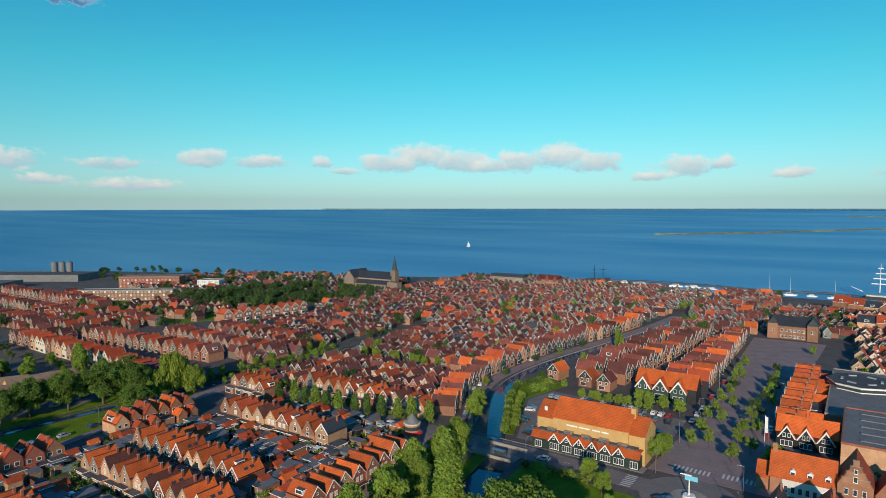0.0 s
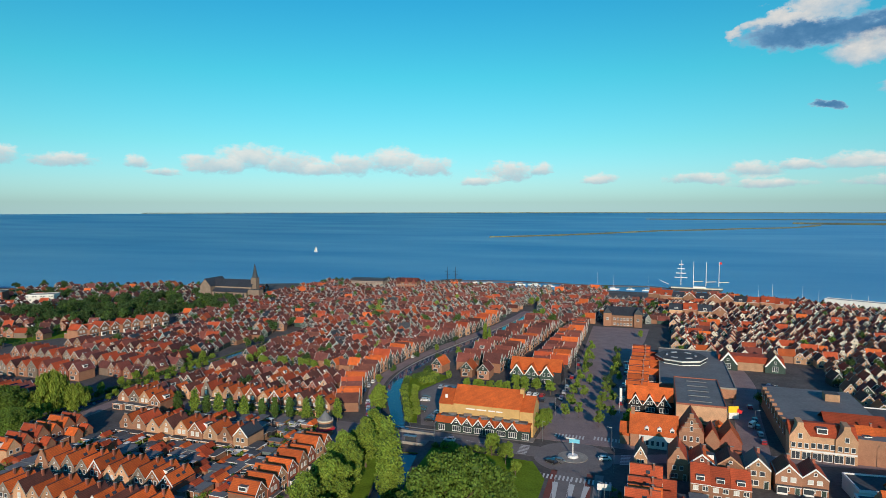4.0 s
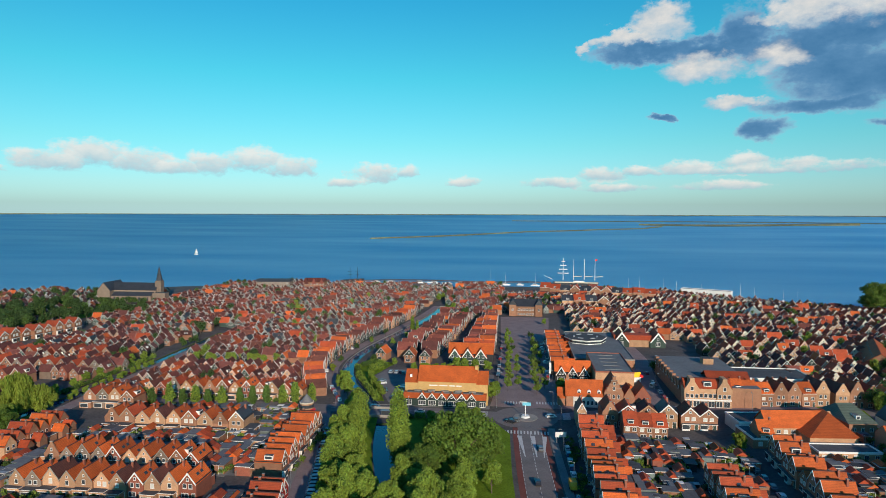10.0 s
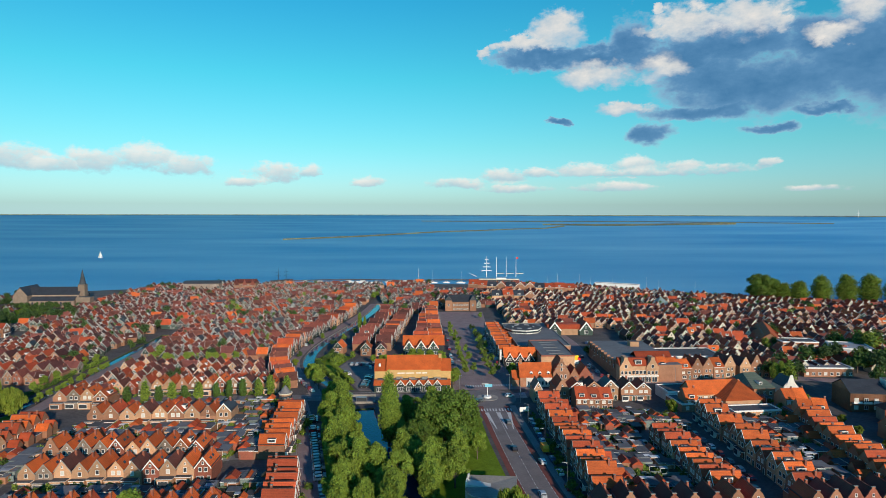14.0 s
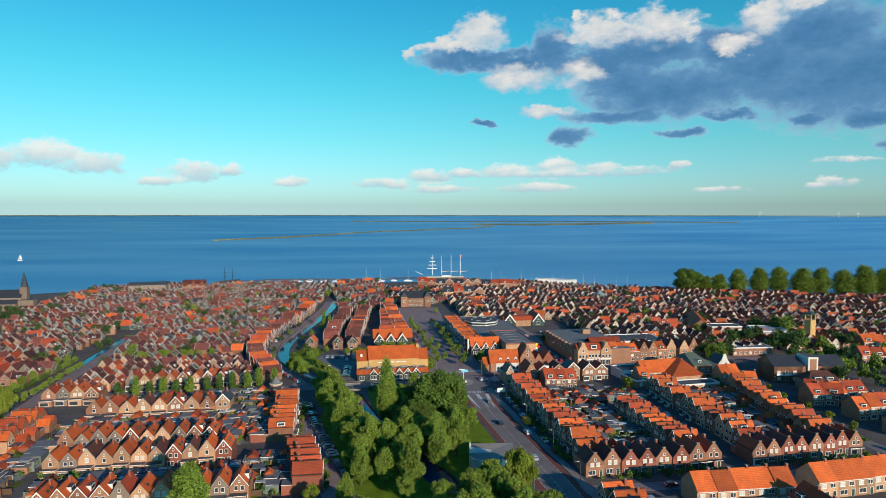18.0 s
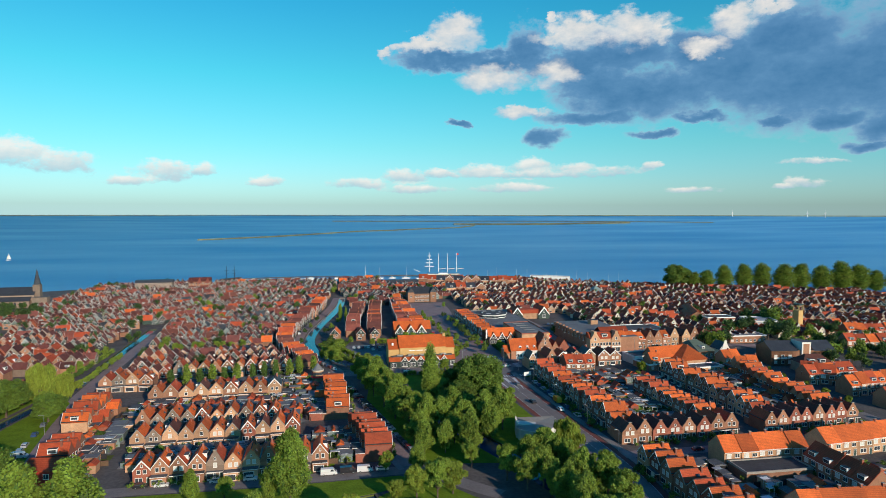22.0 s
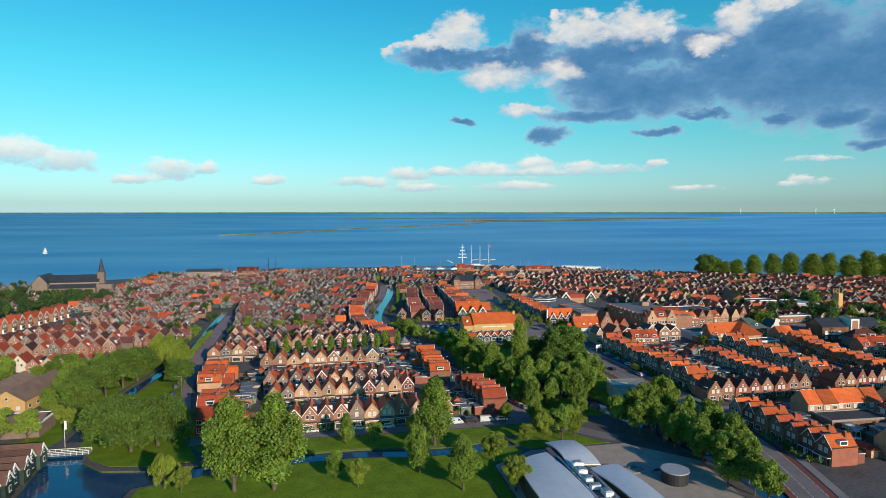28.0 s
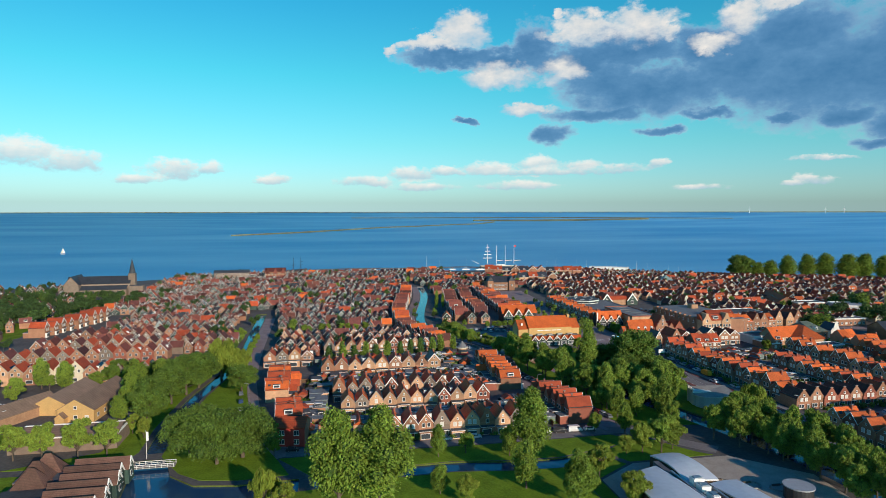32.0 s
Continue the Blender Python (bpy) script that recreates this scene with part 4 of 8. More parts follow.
def side_house(label, w, d, eave, ridge, wall, roof, dormer=True, n=1):
    """A terraced dwelling with its ridge along x; the front looks to -y."""
    e = new("terraced_house")
    tagged(e, label, "house", "terraced houses")
    prof = [(-d / 2, 0), (d / 2, 0), (d / 2, eave), (0, ridge), (-d / 2, eave)]
    part("wall", M().prism(prof, -w / 2, w / 2, wall, "x"), e)
    part("roof", M().prism(chevron(d, eave, ridge, 0.3, 0.2), -w / 2, w / 2, roof, "x"), e)
    part("gutter", M().box(-w / 2, w / 2, -d / 2 - 0.42, -d / 2 - 0.26, eave - 0.25, eave - 0.08, WHITE), e, "white gutter board")
    for i in range(2):
        part("window", window_mesh(1.6, 1.35, i == 0, 2), e).location = ((i - 0.5) * w * 0.48, -d / 2 - 0.05, 3.3)
    part("window", window_mesh(2.3, 1.5, False, 2), e).location = (-w * 0.15, -d / 2 - 0.05, 0.8)
    part("door", door_mesh(TIMBER_GREEN), e).location = (w * 0.34, -d / 2 - 0.05, 0)
    part("chimney", M().box(w / 2 - 0.75, w / 2 - 0.1, -0.35, 0.35, ridge - 0.6, ridge + 0.9, BRICK_RED).box(w / 2 - 0.8, w / 2 - 0.05, -0.4, 0.4, ridge + 0.9, ridge + 1.0, STONE), e)
    if dormer:
        zc = eave + 0.5
        part("dormer", M().box(-1.2, 1.2, -d / 2 + 0.5, -0.6, zc, zc + 1.45, WHITE, FLAT).box(-1.0, 1.0, -d / 2 + 0.46, -d / 2 + 0.5, zc + 0.25, zc + 1.2, PANE), e, "white flat-roofed dormer")
    return e, w, d


def small_house(label, w, d, eave, ridge, wall, roof, trim=OLDWHITE, gable=None, win=True, dormer=False):
    """A house of the far rows, one mesh: walls, tiled roof, painted gable edges and windows."""
    ridge = min(ridge, eave + 1.12 * w / 2)
    m = M().prism(pentagon(w, eave, ridge), -d / 2, d / 2, wall)
    if gable:
        for s in (-1, 1):
            m.prism([(-w / 2 * 0.99, eave), (w / 2 * 0.99, eave), (0, ridge - 0.05)], min(s * d / 2, s * (d / 2 + 0.04)), max(s * d / 2, s * (d / 2 + 0.04)), gable)
    m.prism(chevron(w, eave, ridge, 0.3, 0.2), -d / 2 - 0.15, d / 2 + 0.15, roof)
    for s in (-1, 1):
        y = s * (d / 2 + 0.2)
        t = trim_mesh(w + 0.6, eave - 0.2, ridge, y + (0.06 if s > 0 else 0), trim, 0.17, 0.19)
        i = len(m.v)
        k = m.mat(trim)
        m.v += t.v
        m.f += [tuple(a + i for a in q) for q in t.f]
        m.m += [k] * len(t.f)
        if win and s < 0:
            a, b = min(y * 0.985, y), max(y * 0.985, y)
            for x in (-w * 0.22, w * 0.22):
                m.box(x - 0.55, x + 0.55, a, b, eave - 1.5, eave - 0.1, WHITE)
                m.box(x - 0.42, x + 0.42, a - 0.03, b + 0.03, eave - 1.38, eave - 0.22, PANE)
            m.box(-0.45, 0.45, a, b, eave + (ridge - eave) * 0.2, eave + (ridge - eave) * 0.2 + 1.2, WHITE)
            m.box(-0.33, 0.33, a - 0.03, b + 0.03, eave + (ridge - eave) * 0.2 + 0.12, eave + (ridge - eave) * 0.2 + 1.08, PANE)
            m.box(-w * 0.35, w * 0.1, a, b, 0.7, 2.3, WHITE)
            m.box(-w * 0.35 + 0.12, w * 0.1 - 0.12, a - 0.03, b + 0.03, 0.82, 2.18, PANE)
    m.box(-0.3, 0.3, d * 0.22, d * 0.22 + 0.6, ridge - 0.8, ridge + 0.8, BRICK_RED)
    if dormer:
        m.box(0.2, w * 0.42, -1.3, 1.3, eave + 0.8, eave + 2.2, WHITE, FLAT)
        m.box(w * 0.42, w * 0.42 + 0.03, -1.0, 1.0, eave + 1.1, eave + 2.0, PANE)
    e = part("small_house", m)
    tagged(e, label, "house", "old town houses")
    return e, w, d


def row(x0, y0, x1, y1, n, turn, protos, seed, jz=0.08, back=0.0, group="", skip=0.0):
    """n houses side by side; their fronts stand on the line from (x0, y0) to (x1, y1) and look along turn (0: to -y, 90: to +x)."""
    rnd = random.Random(seed)
    step = math.hypot(x1 - x0, y1 - y0) / n
    c, s = math.cos(radians(turn)), math.sin(radians(turn))
    for i in range(n):
        e, w, d = rnd.choice(protos)
        t = (i + 0.5) / n
        if rnd.random() < skip:
            continue
        b = d / 2 + back + rnd.uniform(-0.5, 0.5)
        x, y = x0 + (x1 - x0) * t - s * b, y0 + (y1 - y0) * t + c * b
        place(e, pose(x, y, 0, 0, 0, turn) @ Matrix.Diagonal((step / w, 1, 1 + rnd.uniform(-jz, jz), 1)), group=group)

NEAR = [
    gable_house("orange-tiled gabled terraced house of brown brick", 5.4, 9, 5.4, 9.6, BRICK, ROOF_ORANGE, lights=(-2.0,)),
    gable_house("red-tiled gabled house of brown brick with white blinds", 5.4, 9, 5.3, 9.4, BRICK, ROOF_RED, blinds=True, porch=True),
    gable_house("pale brick gabled house with an orange tiled roof", 5.4, 9, 5.3, 9.5, BRICK_PALE, ROOF_ORANGE, blinds=True, lights=(1.0, -1.5)),
    gable_house("brown-tiled gabled house of brown brick", 5.4, 9, 5.5, 9.5, BRICK, ROOF_BROWN, trim=BRICK_PALE, blinds=True),
    gable_house("red brick gabled house with a white dormer", 5.4, 9, 5.4, 9.6, BRICK_RED, ROOF_ORANGE, dormer=1, porch=True),
    gable_house("brick gabled house with a red tiled roof and dormer", 5.4, 9, 5.4, 9.5, BRICK, ROOF_RED, dormer=-1),
]
SLATEY = [gable_house("gabled brick house with a slate-grey roof", 5.4, 9, 5.4, 9.5, BRICK_PALE, ROOF_SLATE)]
NECK = [
    gable_house("brown brick house with a bell-shaped gable", 5.6, 9, 4.5, 7.7, BRICK, ROOF_BROWN, neck=True, blinds=True),
    gable_house("brown brick house with a bell gable and red roof", 5.6, 9, 4.5, 7.7, BRICK, ROOF_RED, neck=True, porch=True),
    gable_house("red brick house with a bell-shaped gable", 5.6, 9, 4.5, 7.7, BRICK_RED, ROOF_BROWN, neck=True, blinds=True),
]
ORANGE = [
    gable_house("bright orange-roofed gabled terraced house", 5.6, 9, 5.0, 8.4, BRICK, ROOF_ORANGE, slim=True, trim=STONE, blinds=True, winb=2, wing=4.6),
    gable_house("orange-roofed brick house with a white dormer", 5.6, 9, 5.0, 8.4, BRICK_RED, ROOF_ORANGE, slim=True, trim=WHITE, dormer=1, blinds=True, porch=True),
    gable_house("brown brick house with an orange tiled roof and dormer", 5.6, 9, 5.2, 8.7, BRICK, ROOF_ORANGE, slim=True, trim=WHITE, dormer=-1, porch=True),
    gable_house("brick terraced house with a weathered red roof", 5.6, 9, 5.0, 8.3, BRICK, ROOF_RED, slim=True, trim=STONE, blinds=True, lights=(0.5,), wing=3.8),
    gable_house("tan brick house with an orange roof and wide dormer", 5.6, 9, 5.1, 8.6, BRICK_PALE, ROOF_ORANGE, slim=True, trim=WHITE, dormer=1, lights=(-3.0,)),
]
REDS = [
    gable_house("brown brick house with a deep red boarded front", 5.6, 9, 5.2, 8.8, BRICK, ROOF_RED, front=RED_PAINT, blinds=False),
    gable_house("red-roofed gabled house with white trim", 5.6, 9, 5.4, 9.0, BRICK_RED, ROOF_RED, dormer=1),
]
TERR = [
    side_house("terraced house with an orange roof and white dormer", 5.8, 9, 5.3, 9.3, BRICK, ROOF_ORANGE),
    side_house("terraced house with a plain orange roof", 5.8, 9, 5.3, 9.3, BRICK_PALE, ROOF_ORANGE, dormer=False),
    side_house("terraced house with a weathered red roof", 5.8, 9, 5.3, 9.3, BRICK, ROOF_RED),
]
FAR = []
for roof in (ROOF_OLD, ROOF_FAR, ROOF_OLD, ROOF_BROWN, ROOF_FAR, ROOF_RED):
    FAR.append(small_house("dark green timber house with white gable edges", 6.4, 9.5, 3.6, 8.2, TIMBER_GREEN, roof))
    FAR.append(small_house("tarred black timber house with white gable edges", 6.0, 9.0, 3.8, 8.4, TIMBER_BLACK, roof, dormer=True))
    FAR.append(small_house("small brick house with dark boarded gable", 6.2, 9.2, 4.4, 8.8, BRICK, roof, gable=TIMBER_GREEN))
    FAR.append(small_house("small red brick house with white trim", 6.4, 9.6, 4.6, 8.8, BRICK_RED, roof, dormer=True))
    FAR.append(small_house("small pale house with white trim", 6.2, 9.0, 4.8, 9.0, BRICK_PALE, roof))
FAR.append(small_house("grey-green timber house with a slate roof", 6.4, 9.5, 4.0, 8.4, TIMBER_GREY, ROOF_SLATE))
FAR_DARK = [q for q in FAR if "pale" not in q[0]["label"] and "red brick" not in q[0]["label"]]
FAR_BRICK = [q for q in FAR if "brick" in q[0]["label"] or "pale" in q[0]["label"]]
FAR_ORANGE = [small_house("brick house with an orange tiled roof", 6.2, 9.2, 4.4, 8.8, BRICK, ROOF_ORANGE, gable=TIMBER_GREEN), small_house("pale house with an orange tiled roof", 6.2, 9.2, 4.6, 8.8, BRICK_PALE, ROOF_ORANGE, dormer=True)]
FAR_BRICK += FAR_ORANGE
FAR_DARK += FAR_ORANGE[:1]
FAR_EAST = FAR_DARK[:3] + FAR_ORANGE * 3 + [small_house("cream painted gabled house with red roof tiles", 6.2, 9.2, 4.6, 8.8, CREAM, ROOF_RED), small_house("tan brick house with an old red roof", 6.2, 9.2, 4.6, 8.8, BRICK_PALE, ROOF_OLD)] * 3 + [small_house("tan brick house with a red roof and white trim", 6.2, 9.2, 4.6, 8.8, BRICK_PALE, ROOF_RED), small_house("cream painted house with a red tiled roof", 6.2, 9.2, 4.6, 8.8, CREAM, ROOF_RED, dormer=True)] * 4
LEFT = [
    small_house("brown brick house with a dull red roof", 6.2, 9.2, 4.8, 8.8, BRICK, ROOF_FAR, trim=STONE),
    small_house("brown brick house with a red roof and dormer", 6.2, 9.2, 4.8, 8.8, BRICK, ROOF_RED, trim=STONE, dormer=True),
    small_house("grey brick house with a dull red roof", 6.2, 9.2, 4.8, 8.6, BRICK_GREY, ROOF_FAR, trim=STONE),
    small_house("red brick house with an old red roof", 6.2, 9.2, 4.8, 8.8, BRICK_RED, ROOF_OLD, trim=BRICK_RED),
    small_house("brown brick house with white gable edges", 6.2, 9.2, 4.6, 8.8, BRICK, ROOF_FAR, dormer=True),
    small_house("grey brick house with an orange-red roof", 6.2, 9.2, 4.8, 8.6, BRICK_GREY, ROOF_RED, trim=STONE),
]
ROWS = [
    gable_house("tan brick gabled house with an orange tiled roof", 5.4, 9, 4.7, 9.0, BRICK_PALE, ROOF_ORANGE, trim=BRICK_PALE, slim=True, blinds=True, winb=2, lights=(-1.5,), fext=2.6),
    gable_house("tan brick gabled house with a plain orange roof", 5.4, 9, 4.7, 9.1, BRICK_PALE, ROOF_ORANGE, trim=STONE, slim=True, winb=1, fext=1.8),
    gable_house("brown brick gabled house with a red tiled roof", 5.4, 9, 4.8, 9.0, BRICK, ROOF_RED, trim=STONE, slim=True, blinds=True, winb=1, fext=3.0),
    gable_house("brown brick gabled house with an orange roof and dormer", 5.4, 9, 4.7, 9.1, BRICK, ROOF_ORANGE, slim=True, blinds=False, dormer=1, fext=2.2),
    gable_house("red brick house with white gable edges and orange roof", 5.4, 9, 4.7, 9.0, BRICK_RED, ROOF_ORANGE, blinds=False, lights=(1.2, -1.0)),
    gable_house("tan brick gabled house with a weathered brown roof", 5.4, 9, 4.7, 9.0, BRICK_PALE, ROOF_BROWN, trim=STONE, slim=True, blinds=True, winb=1, dormer=-1, fext=2.6),
    gable_house("brown brick gabled house with a red roof and dormer", 5.4, 9, 4.7, 9.1, BRICK, ROOF_RED, slim=True, blinds=True, dormer=1, porch=True),
    gable_house("brown brick house with a small bell gable", 5.4, 9, 4.7, 8.3, BRICK, ROOF_ORANGE, neck=True, winb=1, fext=2.0),
    gable_house("grey brick house with a small bell gable", 5.4, 9, 4.7, 8.3, BRICK_GREY, ROOF_RED, neck=True, blinds=True, winb=1, porch=True),
    gable_house("grey-brown brick gabled house with an orange roof", 5.4, 9, 4.8, 9.1, BRICK_GREY, ROOF_ORANGE, trim=STONE, slim=True, winb=2, fext=2.4, lights=(0.6,)),
]
ROWS += [ROWS[0], ROWS[1], ROWS[0], ROWS[3], ROWS[4], ROWS[9]]
# the block between the two canals
row(-121, 153, -62, 154, 11, 0, ROWS, 1)
row(-130, 182, -72, 184, 11, 0, ROWS, 2)
row(-133, 200, -80, 201, 10, 0, ROWS, 3)
row(-138, 236, -88, 237, 8, 0, ROWS, 4)
row(-88, 237, -82, 237, 1, 0, SLATEY, 4)
row(-137, 278, -74, 280, 11, 0, ROWS, 5)
row(-166, 262, -142, 260, 4, 0, ROWS, 6)
row(-54.5, 246, -53, 202, 8, 90, ORANGE, 7)
row(-46, 187, -40, 157, 6, 90, REDS, 8)
row(-160, 234, -160, 203, 6, -90, ORANGE, 9)
row(-154, 184, -152, 166, 3, -90, REDS, 10)
# right of the main road
row(43, 252, 43.5, 166, 15, -90, ORANGE + NEAR[:1], 11, 0.15)
row(78, 214, 79, 166, 9, -90, ORANGE, 12, 0.15)
row(106, 238, 104.5, 166, 12, -90, ORANGE, 13, 0.15)
row(152.5, 230, 142.5, 168, 11, 90, ORANGE, 14, 0.15)
row(42, 155, 90, 156, 8, 0, NECK, 15)
row(101, 156, 146, 159, 8, 0, NECK, 16)
row(38, 137, 40, 92, 7, -90, ORANGE, 17)
row(65, 130, 96, 129, 5, -2, [TERR[1]], 18, 0)
row(104, 130, 137, 132, 5, 3, [TERR[1]], 19, 0)
row(89, 124, 90, 100, 4, -90, [TERR[2]], 20, 0)
row(60, 90, 92, 86, 5, -7, [TERR[1]], 201, 0)


SPOTS = []


def fill(x0, x1, y0, y1, dx, dy, protos, seed, turn=0, keep=lambda x, y: True, skip=0.13, flip=0.3):
    """Crowded small houses in loose rows."""
    rnd = random.Random(seed)
    y = y0
    while y < y1:
        x = x0 + rnd.uniform(0, dx)
        lean = turn + rnd.uniform(-5, 5)
        while x < x1:
            px, py = x + rnd.uniform(-0.4, 0.4), y + (x - x0) * math.sin(radians(turn)) * 0.25 + rnd.uniform(-1.1, 1.1)
            if not keep(px, py):
                pass
            elif rnd.random() < skip:
                SPOTS.append((px, py))
            else:
                e, w, d = rnd.choice(protos)
                a = lean + (rnd.choice((90, -90)) if rnd.random() < flip * 0.55 else 0) + rnd.uniform(-4, 4)
                place(e, pose(px, py, 0, 0, 0, a) @ Matrix.Diagonal((rnd.uniform(0.66, 0.90), rnd.uniform(0.68, 0.95), rnd.uniform(0.66, 0.96), 1)))
            x += dx * rnd.uniform(0.9, 1.15)
        y += dy


def free(x, y):
    for loop in LOOPS + KEEP_OUT:
        if inside((x, y), loop) or any(inside((x + a, y + b), loop) for a in (-4, 4) for b in (-5, 5)):
            return False
    return inside((x, y), SHORE_IN)


SHORE_IN = [(x, y - 9) for x, y in SHORE] + [(4500, -4500), (-4500, -4500)]
KEEP_OUT = [ribbon(ROAD_LN, 4.0), ribbon(QUAY_ROW, 9, 0), ribbon(STREET_E, 5), ribbon(EAST_R, 5), ribbon(ROAD_C, 5)]


def street_row(line, wide, protos, seed, jz=0.1):
    """Houses shoulder to shoulder along a bent street, fronts to the right of its direction."""
    for i in range(len(line) - 1):
        (xa, ya), (xb, yb) = line[i], line[i + 1]
        row(xa, ya, xb, yb, max(1, round(math.dist(line[i], line[i + 1]) / wide)), math.degrees(math.atan2(yb - ya, xb - xa)), protos, seed + i, jz)


QUAY = [small_house("tall tan brick canal house with a red roof", 6.2, 9.2, 6.0, 10.4, BRICK_PALE, ROOF_RED), small_house("tall brown brick canal house with white trim", 6.2, 9.2, 6.0, 9.8, BRICK, ROOF_OLD), small_house("tall dark green timber canal house", 6.2, 9.2, 5.8, 10.2, TIMBER_GREEN, ROOF_RED, dormer=True)]
street_row(QUAY_ROW, 5.0, QUAY + FAR_DARK[:14] + FAR_ORANGE * 3, 500, 0.16)
fill(-172, -84, 296, 334, 5.3, 9.6, FAR_BRICK, 21, keep=free, flip=0.1)
fill(-170, -141, 274, 297, 5.3, 9.6, FAR_BRICK, 211, keep=free, flip=0.1)
fill(8, 58, 538, 640, 5.6, 9.6, FAR_DARK, 212, keep=free, flip=0.4)
fill(-215, -188, 300, 332, 5.4, 9.6, LEFT, 213, keep=free, flip=0.4)
fill(-172, -84, 348, 440, 4.9, 8.7, FAR_DARK, 22, keep=free, flip=0.2, skip=0.08)
fill(-300, -50, 440, 700, 5.3, 9.0, FAR_DARK, 23, keep=free, turn=8, skip=0.09)
fill(-270, -195, 330, 440, 5.2, 9.2, FAR_DARK + LEFT, 24, keep=free, turn=12, skip=0.10)
fill(-44, 6, 505, 700, 5.2, 9.2, FAR_DARK, 25, keep=free, flip=0.5, skip=0.08)
fill(60, 190, 440, 690, 5.3, 9.3, FAR_EAST, 26, keep=free, skip=0.09)
fill(130, 330, 340, 440, 6.4, 11.5, FAR_EAST, 27, keep=free, flip=0.2)
fill(190, 480, 440, 640, 5.5, 9.6, FAR_EAST, 28, keep=free, turn=-9, skip=0.09, flip=0.2)
fill(150, 330, 310, 340, 6.6, 11.5, FAR_EAST, 281, keep=free)
fill(330, 520, 300, 440, 7.0, 12, FAR_EAST, 29, keep=free, turn=-5, flip=0.2)
fill(-560, -330, 420, 600, 8.5, 14, FAR_DARK, 30, keep=free, turn=20, skip=0.3)
CREAMY = LEFT[:2] + [small_house("cream rendered row house with a red roof", 6.2, 9.2, 6.0, 9.2, CREAM, ROOF_RED, trim=CREAM), small_house("tan brick row house with a red roof", 6.2, 9.2, 6.0, 9.2, BRICK_PALE, ROOF_RED, trim=STONE)] * 2
row(-357, 247, -230, 247, 21, 0, CREAMY, 31)
row(-230, 247, -191, 247, 7, 0, LEFT, 311)
row(-330, 276, -216, 285, 18, 0, LEFT, 32)
row(-288, 304, -190, 306, 16, 0, LEFT, 33)
row(-280, 330, -205, 335, 12, 0, LEFT, 34)
row(-304, 358, -286, 420, 9, 90, NEAR[1:2], 35)

# two streets of gables between the old canal and the square
street_row([(-36, 480), (-44, 420), (-48.5, 366)], 5.2, FAR_ORANGE * 2 + FAR_BRICK[:10] + FAR_DARK[:6], 110, 0.22)
street_row([(-25, 366), (-20, 420), (-13, 490)], 5.2, FAR_ORANGE * 2 + FAR_BRICK[:10] + FAR_DARK[:6], 114, 0.22)
street_row([(-4, 500), (-8, 440), (-11, 380)], 5.6, FAR_DARK, 117)
street_row([(8, 380), (7, 440), (6, 500)], 5.6, FAR_DARK + FAR_ORANGE * 3, 120)
row(-58.5, 358, -53, 356, 1, -8, FAR_ORANGE[:1], 111)
row(-42, 354, -36, 353.5, 1, 0, FAR_ORANGE[:1], 112)
row(-33, 352, -27, 352, 1, 0, FAR_BRICK[:1], 113)
fill(-460, -330, 270, 330, 7.5, 14, LEFT, 301, keep=free, flip=0.2, skip=0.2)
fill(-420, -325, 345, 410, 7.5, 14, LEFT, 302, keep=free, flip=0.3, skip=0.35, turn=20)

# ---- the hall by the canal and the buildings round the square ----
def thing(name, label, category, x=0.0, y=0.0, turn=0.0, group=""):
    e = new(name)
    e.matrix_basis = at(x, y, 0, turn)
    return tagged(e, label, category, group)


SPLIT = {}


def split_window(key):
    """The same window as a frame with its sill, and one pane of glass."""
    if key not in SPLIT:
        w, h, blind, n = key
        f = 0.11
        iw = (w - f * (n + 1)) / n
        m = M().box(-w / 2, w / 2, -0.07, 0.03, 0, h, WHITE).box(-w / 2 - 0.08, w / 2 + 0.08, -0.14, 0.0, -0.08, 0.0, WHITE)
        g = M().box(-iw / 2, iw / 2, -0.085, -0.05, f, h - f, PANE_BLIND if blind else PANE)
        SPLIT[key] = m.data("window"), g.data("pane"), [-w / 2 + f + iw / 2 + i * (iw + f) for i in range(n)]
    return SPLIT[key]


def put(name, mesh, parent, x, y, z, turn=0.0, label=""):
    key = [k for k, q in WINDOW.items() if q == mesh] if name == "window" and parent.location.y < 420 and parent.location.x > -300 else []
    frame_, glass, xs = split_window(key[0]) if key else (mesh, None, ())
    o = part(name, frame_, parent, label)
    o.location, o.rotation_euler = (x, y, z), (0, 0, radians(turn))
    for px in xs:
        part("pane", glass, o).location = (px, 0, 0)
    return o


def roof_x(x0, x1, y0, y1, eave, ridge, mt, over=0.35):
    """A pitched roof with its ridge along x."""
    c = (y0 + y1) / 2
    return M().prism([(u + c, z) for u, z in chevron(y1 - y0, eave, ridge, over, 0.22)], x0, x1, mt, "x")


def body_x(x0, x1, y0, y1, eave, ridge, mt):
    return M().prism([(y0, 0), (y1, 0), (y1, eave), ((y0 + y1) / 2, ridge), (y0, eave)], x0, x1, mt, "x")


